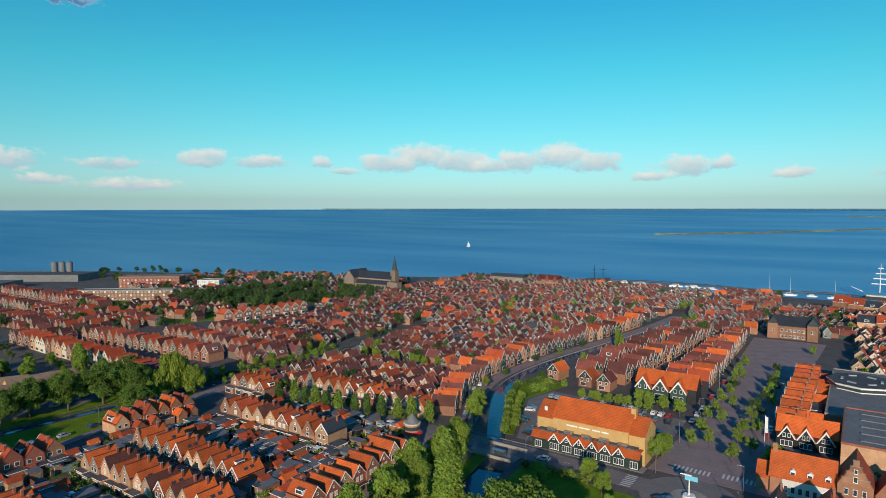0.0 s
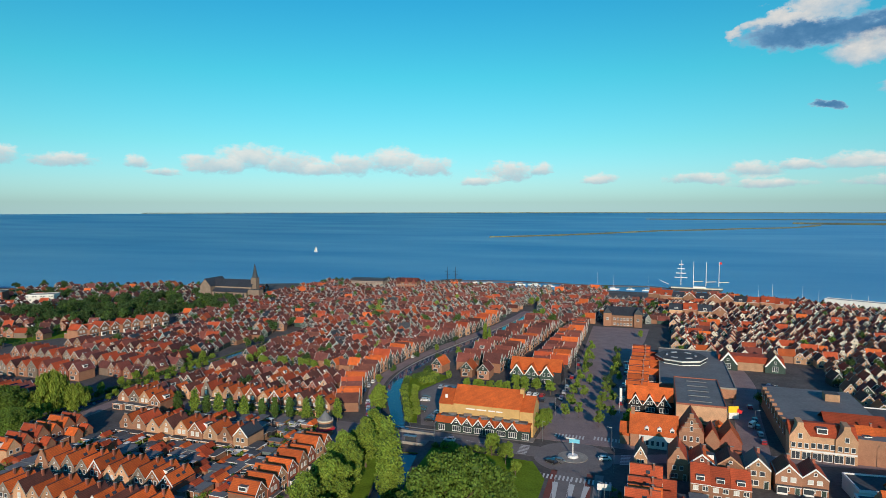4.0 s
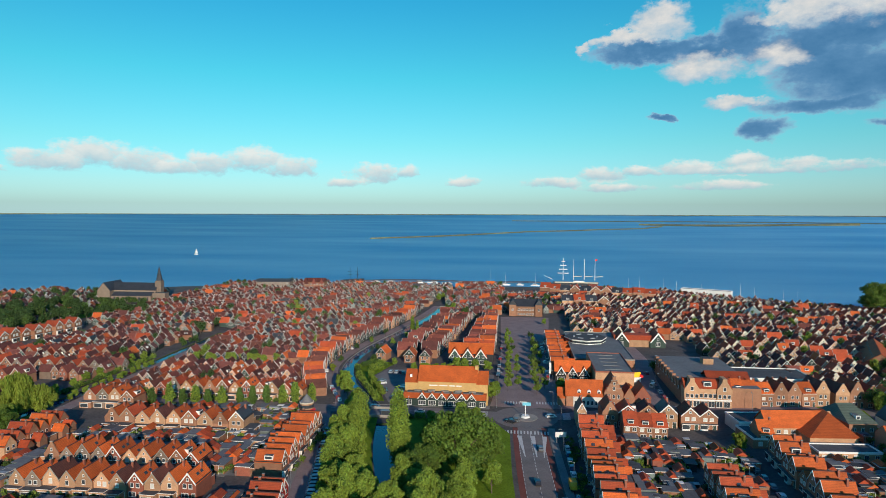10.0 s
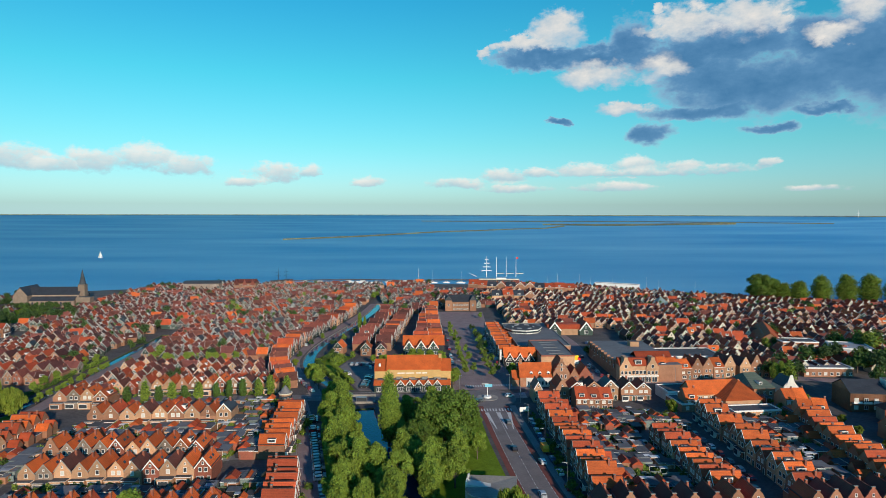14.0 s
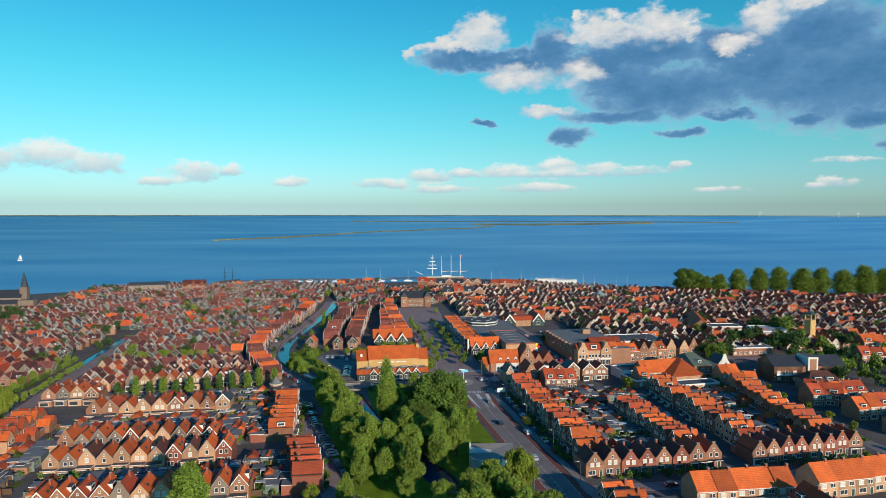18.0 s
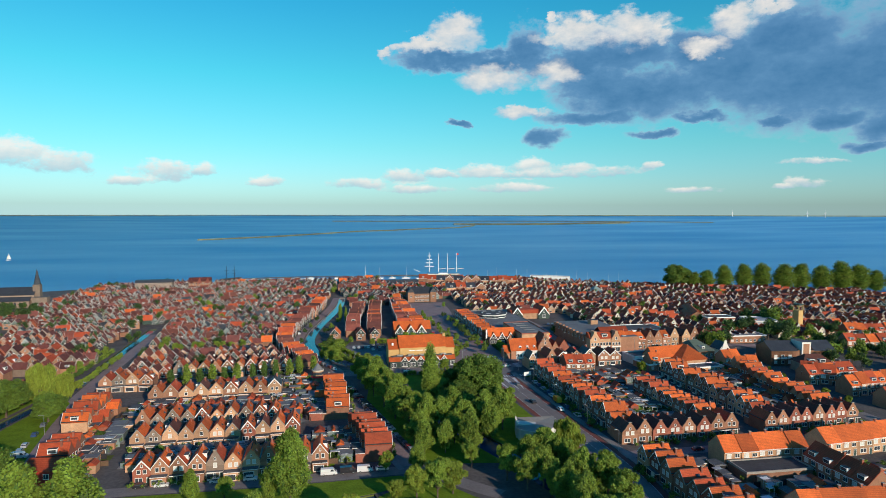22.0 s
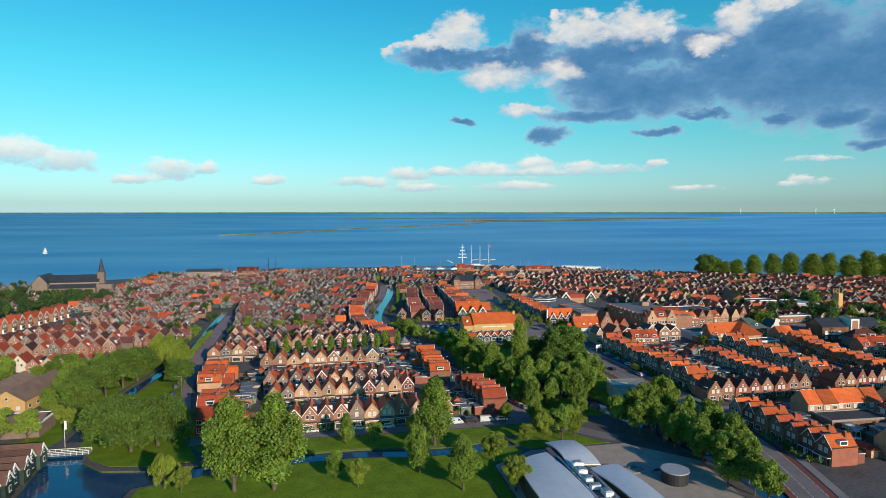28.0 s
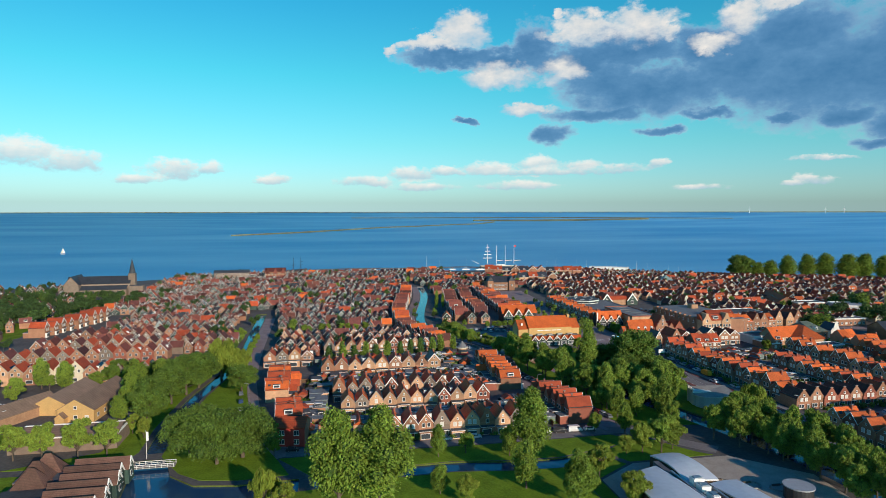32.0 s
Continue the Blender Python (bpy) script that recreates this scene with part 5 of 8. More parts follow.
h = thing("village_hall", "pale brick hall with an orange roof and gabled front", "hall")
part("wall", body_x(-22.5, 3.0, 283, 296, 10.2, 15.4, OCHRE), h)
part("roof", roof_x(-22.9, 3.4, 283, 296, 10.2, 15.4, ROOF_ORANGE), h)
for x0, x1 in ((-28.5, -22.5), (3.0, 8.0)):
    part("wing", body_x(x0, x1, 283.6, 295, 9.4, 13.6, OCHRE), h)
    part("wing_roof", roof_x(x0 - 0.2, x1 + 0.2, 283.6, 295, 9.4, 13.6, ROOF_ORANGE), h)
part("annex", M().box(-28.3, 7.3, 279.2, 283.4, 0, 3.6, TIMBER_GREEN, FLAT), h, "dark green front annex")
part("annex_roof", M().prism([(278.8, 3.5), (280.9, 5.4), (283.4, 5.4), (283.4, 5.2), (281.0, 5.2), (279.2, 3.4)][::-1], -28.7, 7.7, ROOF_ORANGE, "x"), h)
part("annex_parapet", M().box(-27, 6.2, 281.0, 283.3, 5.38, 5.9, FLAT), h, "flat roof with ducts")
for i in range(5):
    part("roof_duct", M().box(-24 + i * 6, -21 + i * 6, 281.4, 282.8, 5.9, 6.5 + 0.2 * (i % 2), METAL), h)
for i in range(6):
    x = -20.2 + i * 4.3
    part("front_gable", M().prism([(x - 2.1, 3.5), (x + 2.1, 3.5), (x, 6.0)], 278.7, 281.0, TIMBER_BLACK), h)
    part("gable_trim", M().prism([(x - 2.15, 3.3), (x - 1.8, 3.3), (x, 5.6), (x + 1.8, 3.3), (x + 2.15, 3.3), (x, 6.2)], 278.55, 278.72, WHITE), h)
    part("gable_roof", M().prism([(x - 2.2, 3.55), (x, 6.1), (x + 2.2, 3.55), (x + 2.2, 3.75), (x, 6.3), (x - 2.2, 3.75)], 278.72, 281.6, ROOF_ORANGE), h)
    put("window", window_mesh(0.8, 0.8), h, x, 278.68, 4.1)
    put("window", window_mesh(3.2, 2.0, False, 4), h, x, 279.15, 0.7)
for x in (-26, 6):
    put("window", window_mesh(2.4, 2.2, False, 3), h, x, 279.15, 0.5)
letters = part("lettering", M().box(-17.6, -13.9, 282.9, 283.0, 8.1, 8.55, WHITE).box(-13.4, -9.6, 282.9, 283.0, 8.1, 8.55, WHITE).box(-8.8, -6.2, 282.9, 283.0, 8.1, 8.55, WHITE).box(-5.8, -3.4, 282.9, 283.0, 8.1, 8.55, WHITE), h, "white lettering on the upper wall")
part("emblem", M().box(-26.6, -25.6, 285.2, 285.5, 11.0, 12.4, WHITE), h, "white roof emblem")
part("chimney", M().box(2.2, 3.6, 288, 290, 13, 16.2, OCHRE), h)

mn = thing("manor_house", "brown brick manor with an orange roof and stepped gable", "house")
part("wall", body_x(42, 58, 287, 296, 5.0, 10.8, BRICK), mn)
part("roof", roof_x(41.6, 58, 287, 296, 5.0, 10.8, ROOF_ORANGE), mn)
part("lower_front", M().box(45, 57.5, 286.7, 287, 0, 4.6, RENDER_W), mn, "white ground-floor front")
part("side_wing", body_x(38.4, 42, 288, 295, 3.6, 7.0, BRICK), mn)
part("side_wing_roof", roof_x(38.2, 42, 288, 295, 3.6, 7.0, ROOF_ORANGE), mn)
part("gable_wing", M().prism([(58, 0), (66, 0), (66, 7), (62, 13.6), (58, 7)], 286.2, 297, BRICK), mn)
part("gable_roof", M().prism([(57.8, 6.9), (62, 13.5), (66.2, 6.9), (66.2, 7.1), (62, 13.8), (57.8, 7.1)], 286.6, 297.2, ROOF_RED), mn)
for i, (z, w) in enumerate(((7.4, 3.1), (9.1, 2.1), (10.7, 1.3), (12.3, 0.7))):
    part("gable_step", M().box(62 - w, 62 + w, 286.0, 286.5, z, z + 1.6, BRICK).box(62 - w - 0.1, 62 + w + 0.1, 285.92, 286.58, z + 1.6, z + 1.7, STONE), mn)
for x in (60, 62, 64):
    for z in (1.0, 4.4):
        put("window", window_mesh(1.0, 1.7), mn, x, 286.12, z)
put("window", window_mesh(1.0, 1.6), mn, 62, 286.0, 8.0)
put("window", window_mesh(0.9, 1.2), mn, 62, 285.95, 10.4)
for i in range(7):
    put("window", window_mesh(1.1, 1.9), mn, 46 + i * 1.75, 286.64, 1.0)
for i in range(3):
    x = 47.5 + i * 4.2
    put("dormer", M().box(-0.7, 0.7, 0, 2.6, 0, 1.5, WHITE, ROOF_ORANGE).box(-0.5, 0.5, -0.03, 0, 0.25, 1.2, PANE).prism([(-0.8, 1.5), (0.8, 1.5), (0, 2.1)], -0.1, 2.6, WHITE), mn, x, 287.6, 5.4, 0, "white dormer")
part("chimney", M().box(42.1, 43.3, 291, 292, 8, 12.8, BRICK), mn)
mn2 = thing("corner_shop", "brick corner shop with red roofs and a terrace", "shop")
part("wall", M().prism([(66.4, 0), (71, 0), (71, 5), (68.7, 9), (66.4, 5)], 287.5, 296, BRICK), mn2)
part("roof", M().prism([(66.2, 4.9), (68.7, 9), (71.2, 4.9), (71.2, 5.1), (68.7, 9.3), (66.2, 5.1)], 287.3, 296.2, ROOF_RED), mn2)
part("gable_wing", M().prism([(71, 0), (78, 0), (78, 4.5), (74.5, 9.5), (71, 4.5)], 288.5, 298, BRICK_RED), mn2)
part("gable_roof", M().prism([(70.8, 4.4), (74.5, 9.5), (78.2, 4.4), (78.2, 4.6), (74.5, 9.8), (70.8, 4.6)], 288.3, 298.2, ROOF_ORANGE), mn2)
part("awning", M().prism([(0, 2.6), (0, 2.8), (2.2, 2.3), (2.2, 2.1)], 71, 78, DARKMETAL, "x"), mn2).location = (0, 286.3, 0)

g3 = thing("gabled_shop", "orange-roofed dark timber shop with three white gables", "shop")
part("wall", body_x(39.5, 57, 326, 335, 5.5, 9.8, TIMBER_BLACK), g3)
part("roof", roof_x(39.2, 57.3, 326, 335, 5.5, 9.8, ROOF_ORANGE), g3)
for i in range(3):
    x = 42.6 + i * 5.6
    part("front_gable", M().prism([(x - 2.6, 3.4), (x + 2.6, 3.4), (x, 7.4)], 325.6, 329, TIMBER_BLACK), g3)
    part("gable_trim", M().prism([(x - 2.8, 3.2), (x - 2.4, 3.2), (x, 6.9), (x + 2.4, 3.2), (x + 2.8, 3.2), (x, 7.7)], 325.4, 325.62, WHITE), g3)
    part("gable_roof", M().prism([(x - 2.7, 3.5), (x, 7.5), (x + 2.7, 3.5), (x + 2.7, 3.7), (x, 7.8), (x - 2.7, 3.7)], 325.6, 330, ROOF_ORANGE), g3)
    for dx in (-0.7, 0.7):
        put("window", window_mesh(0.9, 1.4), g3, x + dx, 325.55, 3.7)
    put("window", window_mesh(3.6, 1.9, False, 3), g3, x, 325.95, 0.6)
tn = thing("timber_inn", "dark timber inn with orange roofs and three white gables", "inn")
part("wall", body_x(-17, 7.5, 356, 366, 6.0, 10.6, TIMBER_BLACK), tn)
part("roof", roof_x(-17.3, 7.8, 356, 366, 6.0, 10.6, ROOF_ORANGE), tn)
for i in range(3):
    x = -13.4 + i * 7.2
    part("front_gable", M().prism([(x - 3.2, 0), (x + 3.2, 0), (x + 3.2, 4.2), (x, 8.6), (x - 3.2, 4.2)], 353.6, 358, TIMBER_GREEN), tn)
    part("gable_trim", M().prism([(x - 3.5, 3.9), (x - 3.0, 3.9), (x, 8.0), (x + 3.0, 3.9), (x + 3.5, 3.9), (x, 9.0)], 353.35, 353.6, WHITE), tn)
    part("gable_roof", M().prism([(x - 3.4, 4.2), (x, 8.8), (x + 3.4, 4.2), (x + 3.4, 4.45), (x, 9.1), (x - 3.4, 4.45)], 353.6, 360, ROOF_ORANGE), tn)
    for dx in (-1.2, 1.2):
        put("window", window_mesh(1.1, 1.5), tn, x + dx, 353.55, 4.0)
    put("window", window_mesh(4.2, 2.0, False, 3), tn, x, 353.55, 0.6)
row(38.5, 423, 38.5, 337, 13, -90, ORANGE, 40)


def flat_block(name, label, x0, x1, y0, y1, z, wall, top, turn=0.0, rows=1, bays=0, lights=0, parapet=0.4, edge=WHITE):
    """A flat-roofed building with a parapet, bands of windows and rooflights."""
    cx, cy = (x0 + x1) / 2, (y0 + y1) / 2
    a, b = (x1 - x0) / 2, (y1 - y0) / 2
    e = thing(name, label, "building", cx, cy, turn)
    part("wall", M().box(-a, a, -b, b, 0, z, wall, top), e)
    part("parapet", M().box(-a - 0.1, a + 0.1, -b - 0.1, -b + 0.3, z - 0.3, z + parapet, edge).box(-a - 0.1, a + 0.1, b - 0.3, b + 0.1, z - 0.3, z + parapet, edge).box(-a - 0.1, -a + 0.3, -b + 0.3, b - 0.3, z - 0.3, z + parapet, edge).box(a - 0.3, a + 0.1, -b + 0.3, b - 0.3, z - 0.3, z + parapet, edge), e, "pale roof edge")
    for r in range(rows):
        for i in range(bays):
            x = -a + (i + 0.5) * 2 * a / bays
            put("window", window_mesh(1.5, 1.5, (i + r) % 3 == 0, 2), e, x, -b - 0.05, 1.0 + r * 3.0)
    for i in range(lights):
        put("rooflight", M().box(-a * 0.45, a * 0.45, -0.55, 0.55, 0, 0.3, FLAT_MID), e, 0, -b + (i + 0.7) * 2 * b / (lights + 0.4), z, 0, "long rooflight")
    return e


flat_block("market_hall", "large brick shop with a grey flat roof and rooflights", 58, 76, 316, 356, 8.2, BRICK_PALE, FLAT_MID, lights=5, edge=BRICK_RED)
flat_block("shop_centre", "low shopping centre with a dark flat roof", 52, 84, 357, 432, 4.6, BRICK, FLAT_MID, lights=0, edge=STONE)
oc = thing("octagon_pavilion", "flat octagonal roof pavilion with a white window band", "pavilion", 63, 405)
for z0, z1, r, mt in ((4.6, 6.6, 12.2, WHITE), (5.0, 6.2, 12.3, PANE), (6.6, 7.0, 12.9, WHITE), (7.1, 7.25, 12.6, FLAT)):
    part({4.6: "drum", 5.0: "window_band", 6.6: "cornice", 7.1: "roof"}[z0], M().cyl(0, 0, z0, z1, r, r, mt, 8), oc)
for i in range(6):
    put("rooflight", M().box(-1.6, 1.6, -0.5, 0.5, 0, 0.4, FLAT_PALE), oc, 7 * math.cos(i * 1.047), 7 * math.sin(i * 1.047), 7.25, i * 60 + 90)
sp = thing("shop_building", "yellow brick shop with an orange roof and two gables", "shop")
part("wall", M().box(82, 112, 412, 424, 0, 4.6, BRICK_PALE, FLAT), sp)
part("roof", M().prism([(411.6, 4.4), (415, 6.8), (424, 6.8), (424, 4.6), (412, 4.4)][::-1], 81.6, 112.4, ROOF_RED, "x"), sp)
for x in (86, 108):
    part("gable_wing", M().prism([(x - 4.6, 0), (x + 4.6, 0), (x + 4.6, 3.6), (x, 9.2), (x - 4.6, 3.6)], 410.5, 424, TIMBER_GREEN), sp)
    part("gable_trim", M().prism([(x - 4.9, 3.2), (x - 4.1, 3.2), (x, 8.3), (x + 4.1, 3.2), (x + 4.9, 3.2), (x, 9.7)], 410.2, 410.5, WHITE), sp)
    part("gable_roof", M().prism([(x - 4.8, 3.5), (x, 9.3), (x + 4.8, 3.5), (x + 4.8, 3.8), (x, 9.6), (x - 4.8, 3.8)], 410.5, 424.2, ROOF_RED), sp)
    put("window", window_mesh(2.6, 2.6, False, 3), sp, x, 410.45, 1.0)
    put("window", window_mesh(1.2, 1.2), sp, x, 410.45, 5.0)

st = thing("department_store", "brown brick store with stepped gables and a grey flat roof", "shop")
part("wall", M().box(93, 125, 294, 352, 0, 8.6, BRICK, FLAT_MID), st)
part("front", M().box(93, 112.5, 293.2, 294, 0, 8.4, BRICK_PALE), st, "pale brick front")
part("front_roof", M().prism([(292.9, 8.2), (297, 11.6), (299, 11.6), (299, 8.6), (294, 8.4)][::-1], 92.8, 112.8, ROOF_RED, "x"), st)
for x in (96, 109.5):
    part("gable", M().prism([(x - 3.2, 0), (x + 3.2, 0), (x + 3.2, 8), (x + 2.6, 8.8), (x + 1.0, 11.4), (x + 0.9, 12.7), (x - 0.9, 12.7), (x - 1.0, 11.4), (x - 2.6, 8.8), (x - 3.2, 8)], 292.6, 298, BRICK_PALE), st)
    for z in (4.2, 7.4):
        for dx in (-1.9, 0, 1.9):
            if z < 7 or dx == 0:
                put("window", window_mesh(1.3, 1.7), st, x + dx, 292.55, z)
put("dormer", M().box(-1.6, 1.6, 0, 3, 0, 1.9, WHITE, FLAT).box(-1.3, 1.3, -0.04, 0, 0.3, 1.6, PANE), st, 102.7, 293.8, 9.0)
for i in range(4):
    put("window", window_mesh(1.5, 1.8), st, 100 + i * 1.9, 293.15, 4.2)
for i in range(6):
    put("shop_window", window_mesh(2.6, 2.6, False, 2), st, 94.8 + i * 3.15, 292.5, 0.3)
part("shop_sign", M().box(93, 112.5, 292.3, 292.55, 3.1, 3.7, WHITE), st, "white band over the shop windows")
part("rear_roof", roof_x(106, 125, 306, 316, 8.7, 11.6, ROOF_RED), st)
for i in range(9):
    y = 302 + i * 5.6
    part("side_gable", M().prism([(y - 1.6, 5.4), (y + 1.6, 5.4), (y + 0.5, 9.4), (y - 0.5, 9.4)], 92.6, 94.2, BRICK, "x"), st)
    o = put("window", window_mesh(1.2, 1.5), st, 92.55, y, 5.6, -90)
part("lift_house", M().box(113, 118, 336, 341, 8.6, 11.4, BRICK_PALE, FLAT), st)
SHOPS = [
    gable_house("brown brick shop house with a red roof and gable", 6.6, 12, 6.2, 10.8, BRICK, ROOF_RED, neck=True),
    side_house("shop house with a long orange roof and dormer", 6.6, 11, 6.4, 10.2, BRICK, ROOF_ORANGE),
    gable_house("pale brick shop house with a stepped gable", 6.6, 12, 6.2, 10.8, BRICK_PALE, ROOF_BROWN, neck=True, dormer=1),
]
row(113.5, 295, 156, 300.5, 7, 7, SHOPS, 41)
flat_block("shop_hall", "long dark flat-roofed shop hall with a white edge", 122, 157, 316, 336, 7.4, RENDER_W, FLAT)
row(158, 300, 176, 301, 3, 5, SHOPS, 42)

# houses opposite, south of the shopping street
row(44, 262, 48, 262, 1, 0, SLATEY, 43)
row(54, 262, 60, 263, 1, 0, SHOPS[:1], 44)
row(60, 264, 76, 266, 2, 0, NEAR[3:5], 45)
row(76, 264, 83, 265, 1, 0, SLATEY, 46)
row(84, 263, 98, 265, 2, 0, NEAR[:2], 47)
row(60, 250, 76, 250, 3, 0, TERR, 48)
row(107, 246, 112, 248, 1, 0, TERR[:1], 49)
cm = thing("corner_house", "large orange-roofed brick house with a hipped wing", "house", 126, 262, 5)
part("wall", body_x(-13.5, 12, -4.8, 5.2, 5, 9.6, BRICK_PALE), cm)
part("roof", roof_x(-13.9, 10, -4.8, 5.2, 5, 9.6, ROOF_ORANGE), cm)
part("wing_wall", M().box(-2.5, 14.5, -13, 5.6, 0, 4.2, BRICK_PALE), cm)


def hip(x0, x1, y0, y1, z0, z1, rx0, rx1, ry0, ry1, mt):
    """A hipped roof over a rectangle, up to a short ridge."""
    m = M()
    a, b, c, d = (x0, y0, z0), (x1, y0, z0), (x1, y1, z0), (x0, y1, z0)
    e, f = (rx0, ry0, z1), (rx1, ry1, z1)
    for q in ((a, b, f, e) if rx0 != rx1 else (a, b, e), (b, c, f) if ry0 == ry1 else (b, c, f, e), (c, d, e, f) if rx0 != rx1 else (c, d, f), (d, a, e) if ry0 == ry1 else (d, a, e, f)):
        m.poly(q, mt)
    m.poly((d, c, b, a), mt)
    return m


part("wing_roof", hip(-3.1, 15.1, -13.6, 6.2, 4.2, 10.2, 9.5, 9.5, -3, 2, ROOF_ORANGE), cm, "hipped orange roof of the wing")
for i in range(4):
    put("window", window_mesh(1.5, 1.4, i % 2 == 0, 2), cm, -12 + i * 2.6, -4.85, 2.6)
gr_ = thing("green_roofed_house", "house with a steep grey-green roof and a small dormer", "house", 148, 271, 6)
part("wall", M().box(-5, 5.5, -9, 9, 0, 5.6, BRICK), gr_)
part("roof", hip(-5.5, 6, -9.5, 9.5, 5.6, 9.6, -2, 4, 4, 4, ROOF_GREEN), gr_, "grey-green sheet roof")
part("dormer", M().box(-0.8, 0.8, -6.5, -3, 6.3, 7.9, WHITE, FLAT).box(-0.55, 0.55, -6.53, -6.5, 6.6, 7.6, PANE), gr_)
for i in range(3):
    put("window", window_mesh(1.3, 1.5, False, 2), gr_, -3 + i * 3.2, -9.05, 2.6)
flat_block("corner_shop", "white and glass corner shop with a flat dark roof", 104, 119, 262, 274, 4.4, RENDER_W, FLAT, 6, 1, 4)
flat_block("shop_annex", "low flat-roofed annex with a white band", 104, 109, 247, 261, 3.4, BRICK, FLAT, 6, 1, 1)
flat_block("garden_annex", "long low brick annex with pale roof edges", 122, 143, 238, 246, 3.2, BRICK_PALE, FLAT, 4, 1, 6)
row(150, 246, 160, 248, 2, 0, TERR[1:2], 492)
row(146, 231, 157, 229, 2, -14, TERR[:1], 493)

flat_block("garage_block", "long low block of garages with a dark flat roof", 65, 88, 118.5, 128, 3, BRICK, FLAT, -2, 1, 0, edge=STONE)
rh = thing("red_house", "red-boarded house with four white windows", "house", -146.5, 158.5, -10)
part("wall", body_x(-5, 5, -4.4, 4.6, 6.2, 8.4, BRICK), rh)
part("front", M().box(-5.02, 5.02, -4.5, -4.4, 0, 6.2, RED_PAINT), rh, "deep red boarded front")
part("roof", roof_x(-5.2, 5.2, -4.5, 4.6, 6.2, 8.4, ROOF_RED), rh)
for x in (-2.4, 2.4):
    for z in (0.9, 3.8):
        put("window", window_mesh(1.7, 1.6, False, 2), rh, x, -4.55, z)

# flats, church tower and school to the east
ap = thing("apartment_house", "brick flats with dark roofs and a white stair tower", "flats", 196, 250, -8)
part("wall", M().box(-18, 18, -7, 8, 0, 8.4, BRICK, FLAT), ap)
for x0, x1 in ((-18.4, -3), (6, 18.4)):
    part("roof", roof_x(x0, x1, -7, 8, 8.2, 12.2, ROOF_SLATE), ap)
    part("gable_wall", body_x(x0 + 0.4, x1 - 0.4, -7, 8, 8.2, 12, BRICK), ap)
part("stair_tower", M().box(-1.5, 3.5, -8, 2, 0, 13, RENDER_W, FLAT).box(-0.7, 2.7, -8.05, -8, 1, 12, BRICK), ap)
for i in range(9):
    for z in (1.2, 4.4):
        if not 3 <= i <= 5:
            put("window", window_mesh(1.7, 1.6, i % 2 == 0, 2), ap, -15.5 + i * 4, -7.05, z)
        if z > 2 and (i < 3 or i > 5):
            put("balcony", M().box(-1.7, 1.7, -1.3, 0, 0, 0.15, RENDER_W).box(-1.7, 1.7, -1.32, -1.25, 0.15, 1.05, WHITE), ap, -15.5 + i * 4, -7.05, z - 0.6)
row(168, 214, 180, 205, 2, -35, [TERR[2]], 50)
tw = thing("bell_tower", "slender orange brick bell tower with an open top", "tower", 264, 326, 12)
part("shaft", M().box(-2.3, 2.3, -2.3, 2.3, 0, 15.5, OCHRE), tw)
for sx in (-1, 1):
    for sy in (-1, 1):
        part("pillar", M().box(sx * 2.0 - 0.3, sx * 2.0 + 0.3, sy * 2.0 - 0.3, sy * 2.0 + 0.3, 15.5, 19.2, OCHRE), tw)
part("bell", M().cyl(0, 0, 16.4, 17.8, 0.9, 0.4, DARKMETAL), tw)
part("cap", M().box(-2.5, 2.5, -2.5, 2.5, 19.2, 20.0, TIMBER_GREEN), tw)
flat_block("low_school", "low brick school with a grey flat roof", 193, 218, 300, 316, 4.6, BRICK, FLAT_MID, -4, 1, 8)
flat_block("sports_hall", "hall with a pale sheet-metal roof", 236, 256, 332, 352, 7, FLAT_PALE, FLAT_PALE, -18)
flat_block("office_block", "flat-roofed block with white bands of windows", 213, 234, 352, 364, 7, BRICK, FLAT, -6, 2, 9)
lb = thing("long_building", "long brick building with a great orange roof", "building", 221, 386, -24)
part("wall", M().prism(pentagon(14, 5, 10), -24, 24, BRICK), lb)
part("roof", M().prism(chevron(14, 5, 10, 0.4, 0.25), -24.3, 24.3, ROOF_ORANGE), lb)
for i in range(9):
    sk_ = put("skylight", M().box(-0.5, 0.5, -0.6, 0.6, 0, 0.1, DARKMETAL), lb, -3.5, -20 + i * 5, 7.85)
    sk_.rotation_euler = (0, -0.62, 0)
vl = thing("grey_villa", "grey-brown villa with a hipped roof and white dormers", "house", 190, 231, -8)
part("wall", M().box(-8, 8, -5, 6, 0, 5.2, BRICK_GREY), vl)
part("roof", hip(-8.6, 8.6, -5.6, 6.6, 5.2, 9.4, -4, 4, 0.5, 0.5, ROOF_BROWN), vl)
for x_ in (-3.2, 2.6):
    part("dormer", M().box(x_ - 1.5, x_ + 1.5, -4.6, -1, 5.9, 7.5, WHITE, FLAT).box(x_ - 1.2, x_ + 1.2, -4.63, -4.6, 6.2, 7.2, PANE), vl)
for i in range(4):
    put("window", window_mesh(1.6, 1.5, i % 2 == 0, 2), vl, -5.7 + i * 3.8, -5.05, 1.2)
wh = thing("white_house", "small white house with a stepped gable", "house", 165, 272)
part("wall", M().prism(pentagon(7, 4.5, 8.6), -4, 5, RENDER_W), wh)
part("roof", M().prism(chevron(7, 4.5, 8.6, 0.1, 0.2), -3.8, 5.1, ROOF_SLATE), wh)
part("gable", M().prism([(-3.5, 0), (3.5, 0), (3.5, 4.6), (2.2, 5.4), (1.1, 8.2), (0.6, 9.9), (-0.6, 9.9), (-1.1, 8.2), (-2.2, 5.4), (-3.5, 4.6)], -4.3, -4, RENDER_W), wh)
put("window", window_mesh(1.2, 1.5), wh, -1.4, -4.35, 1.2)
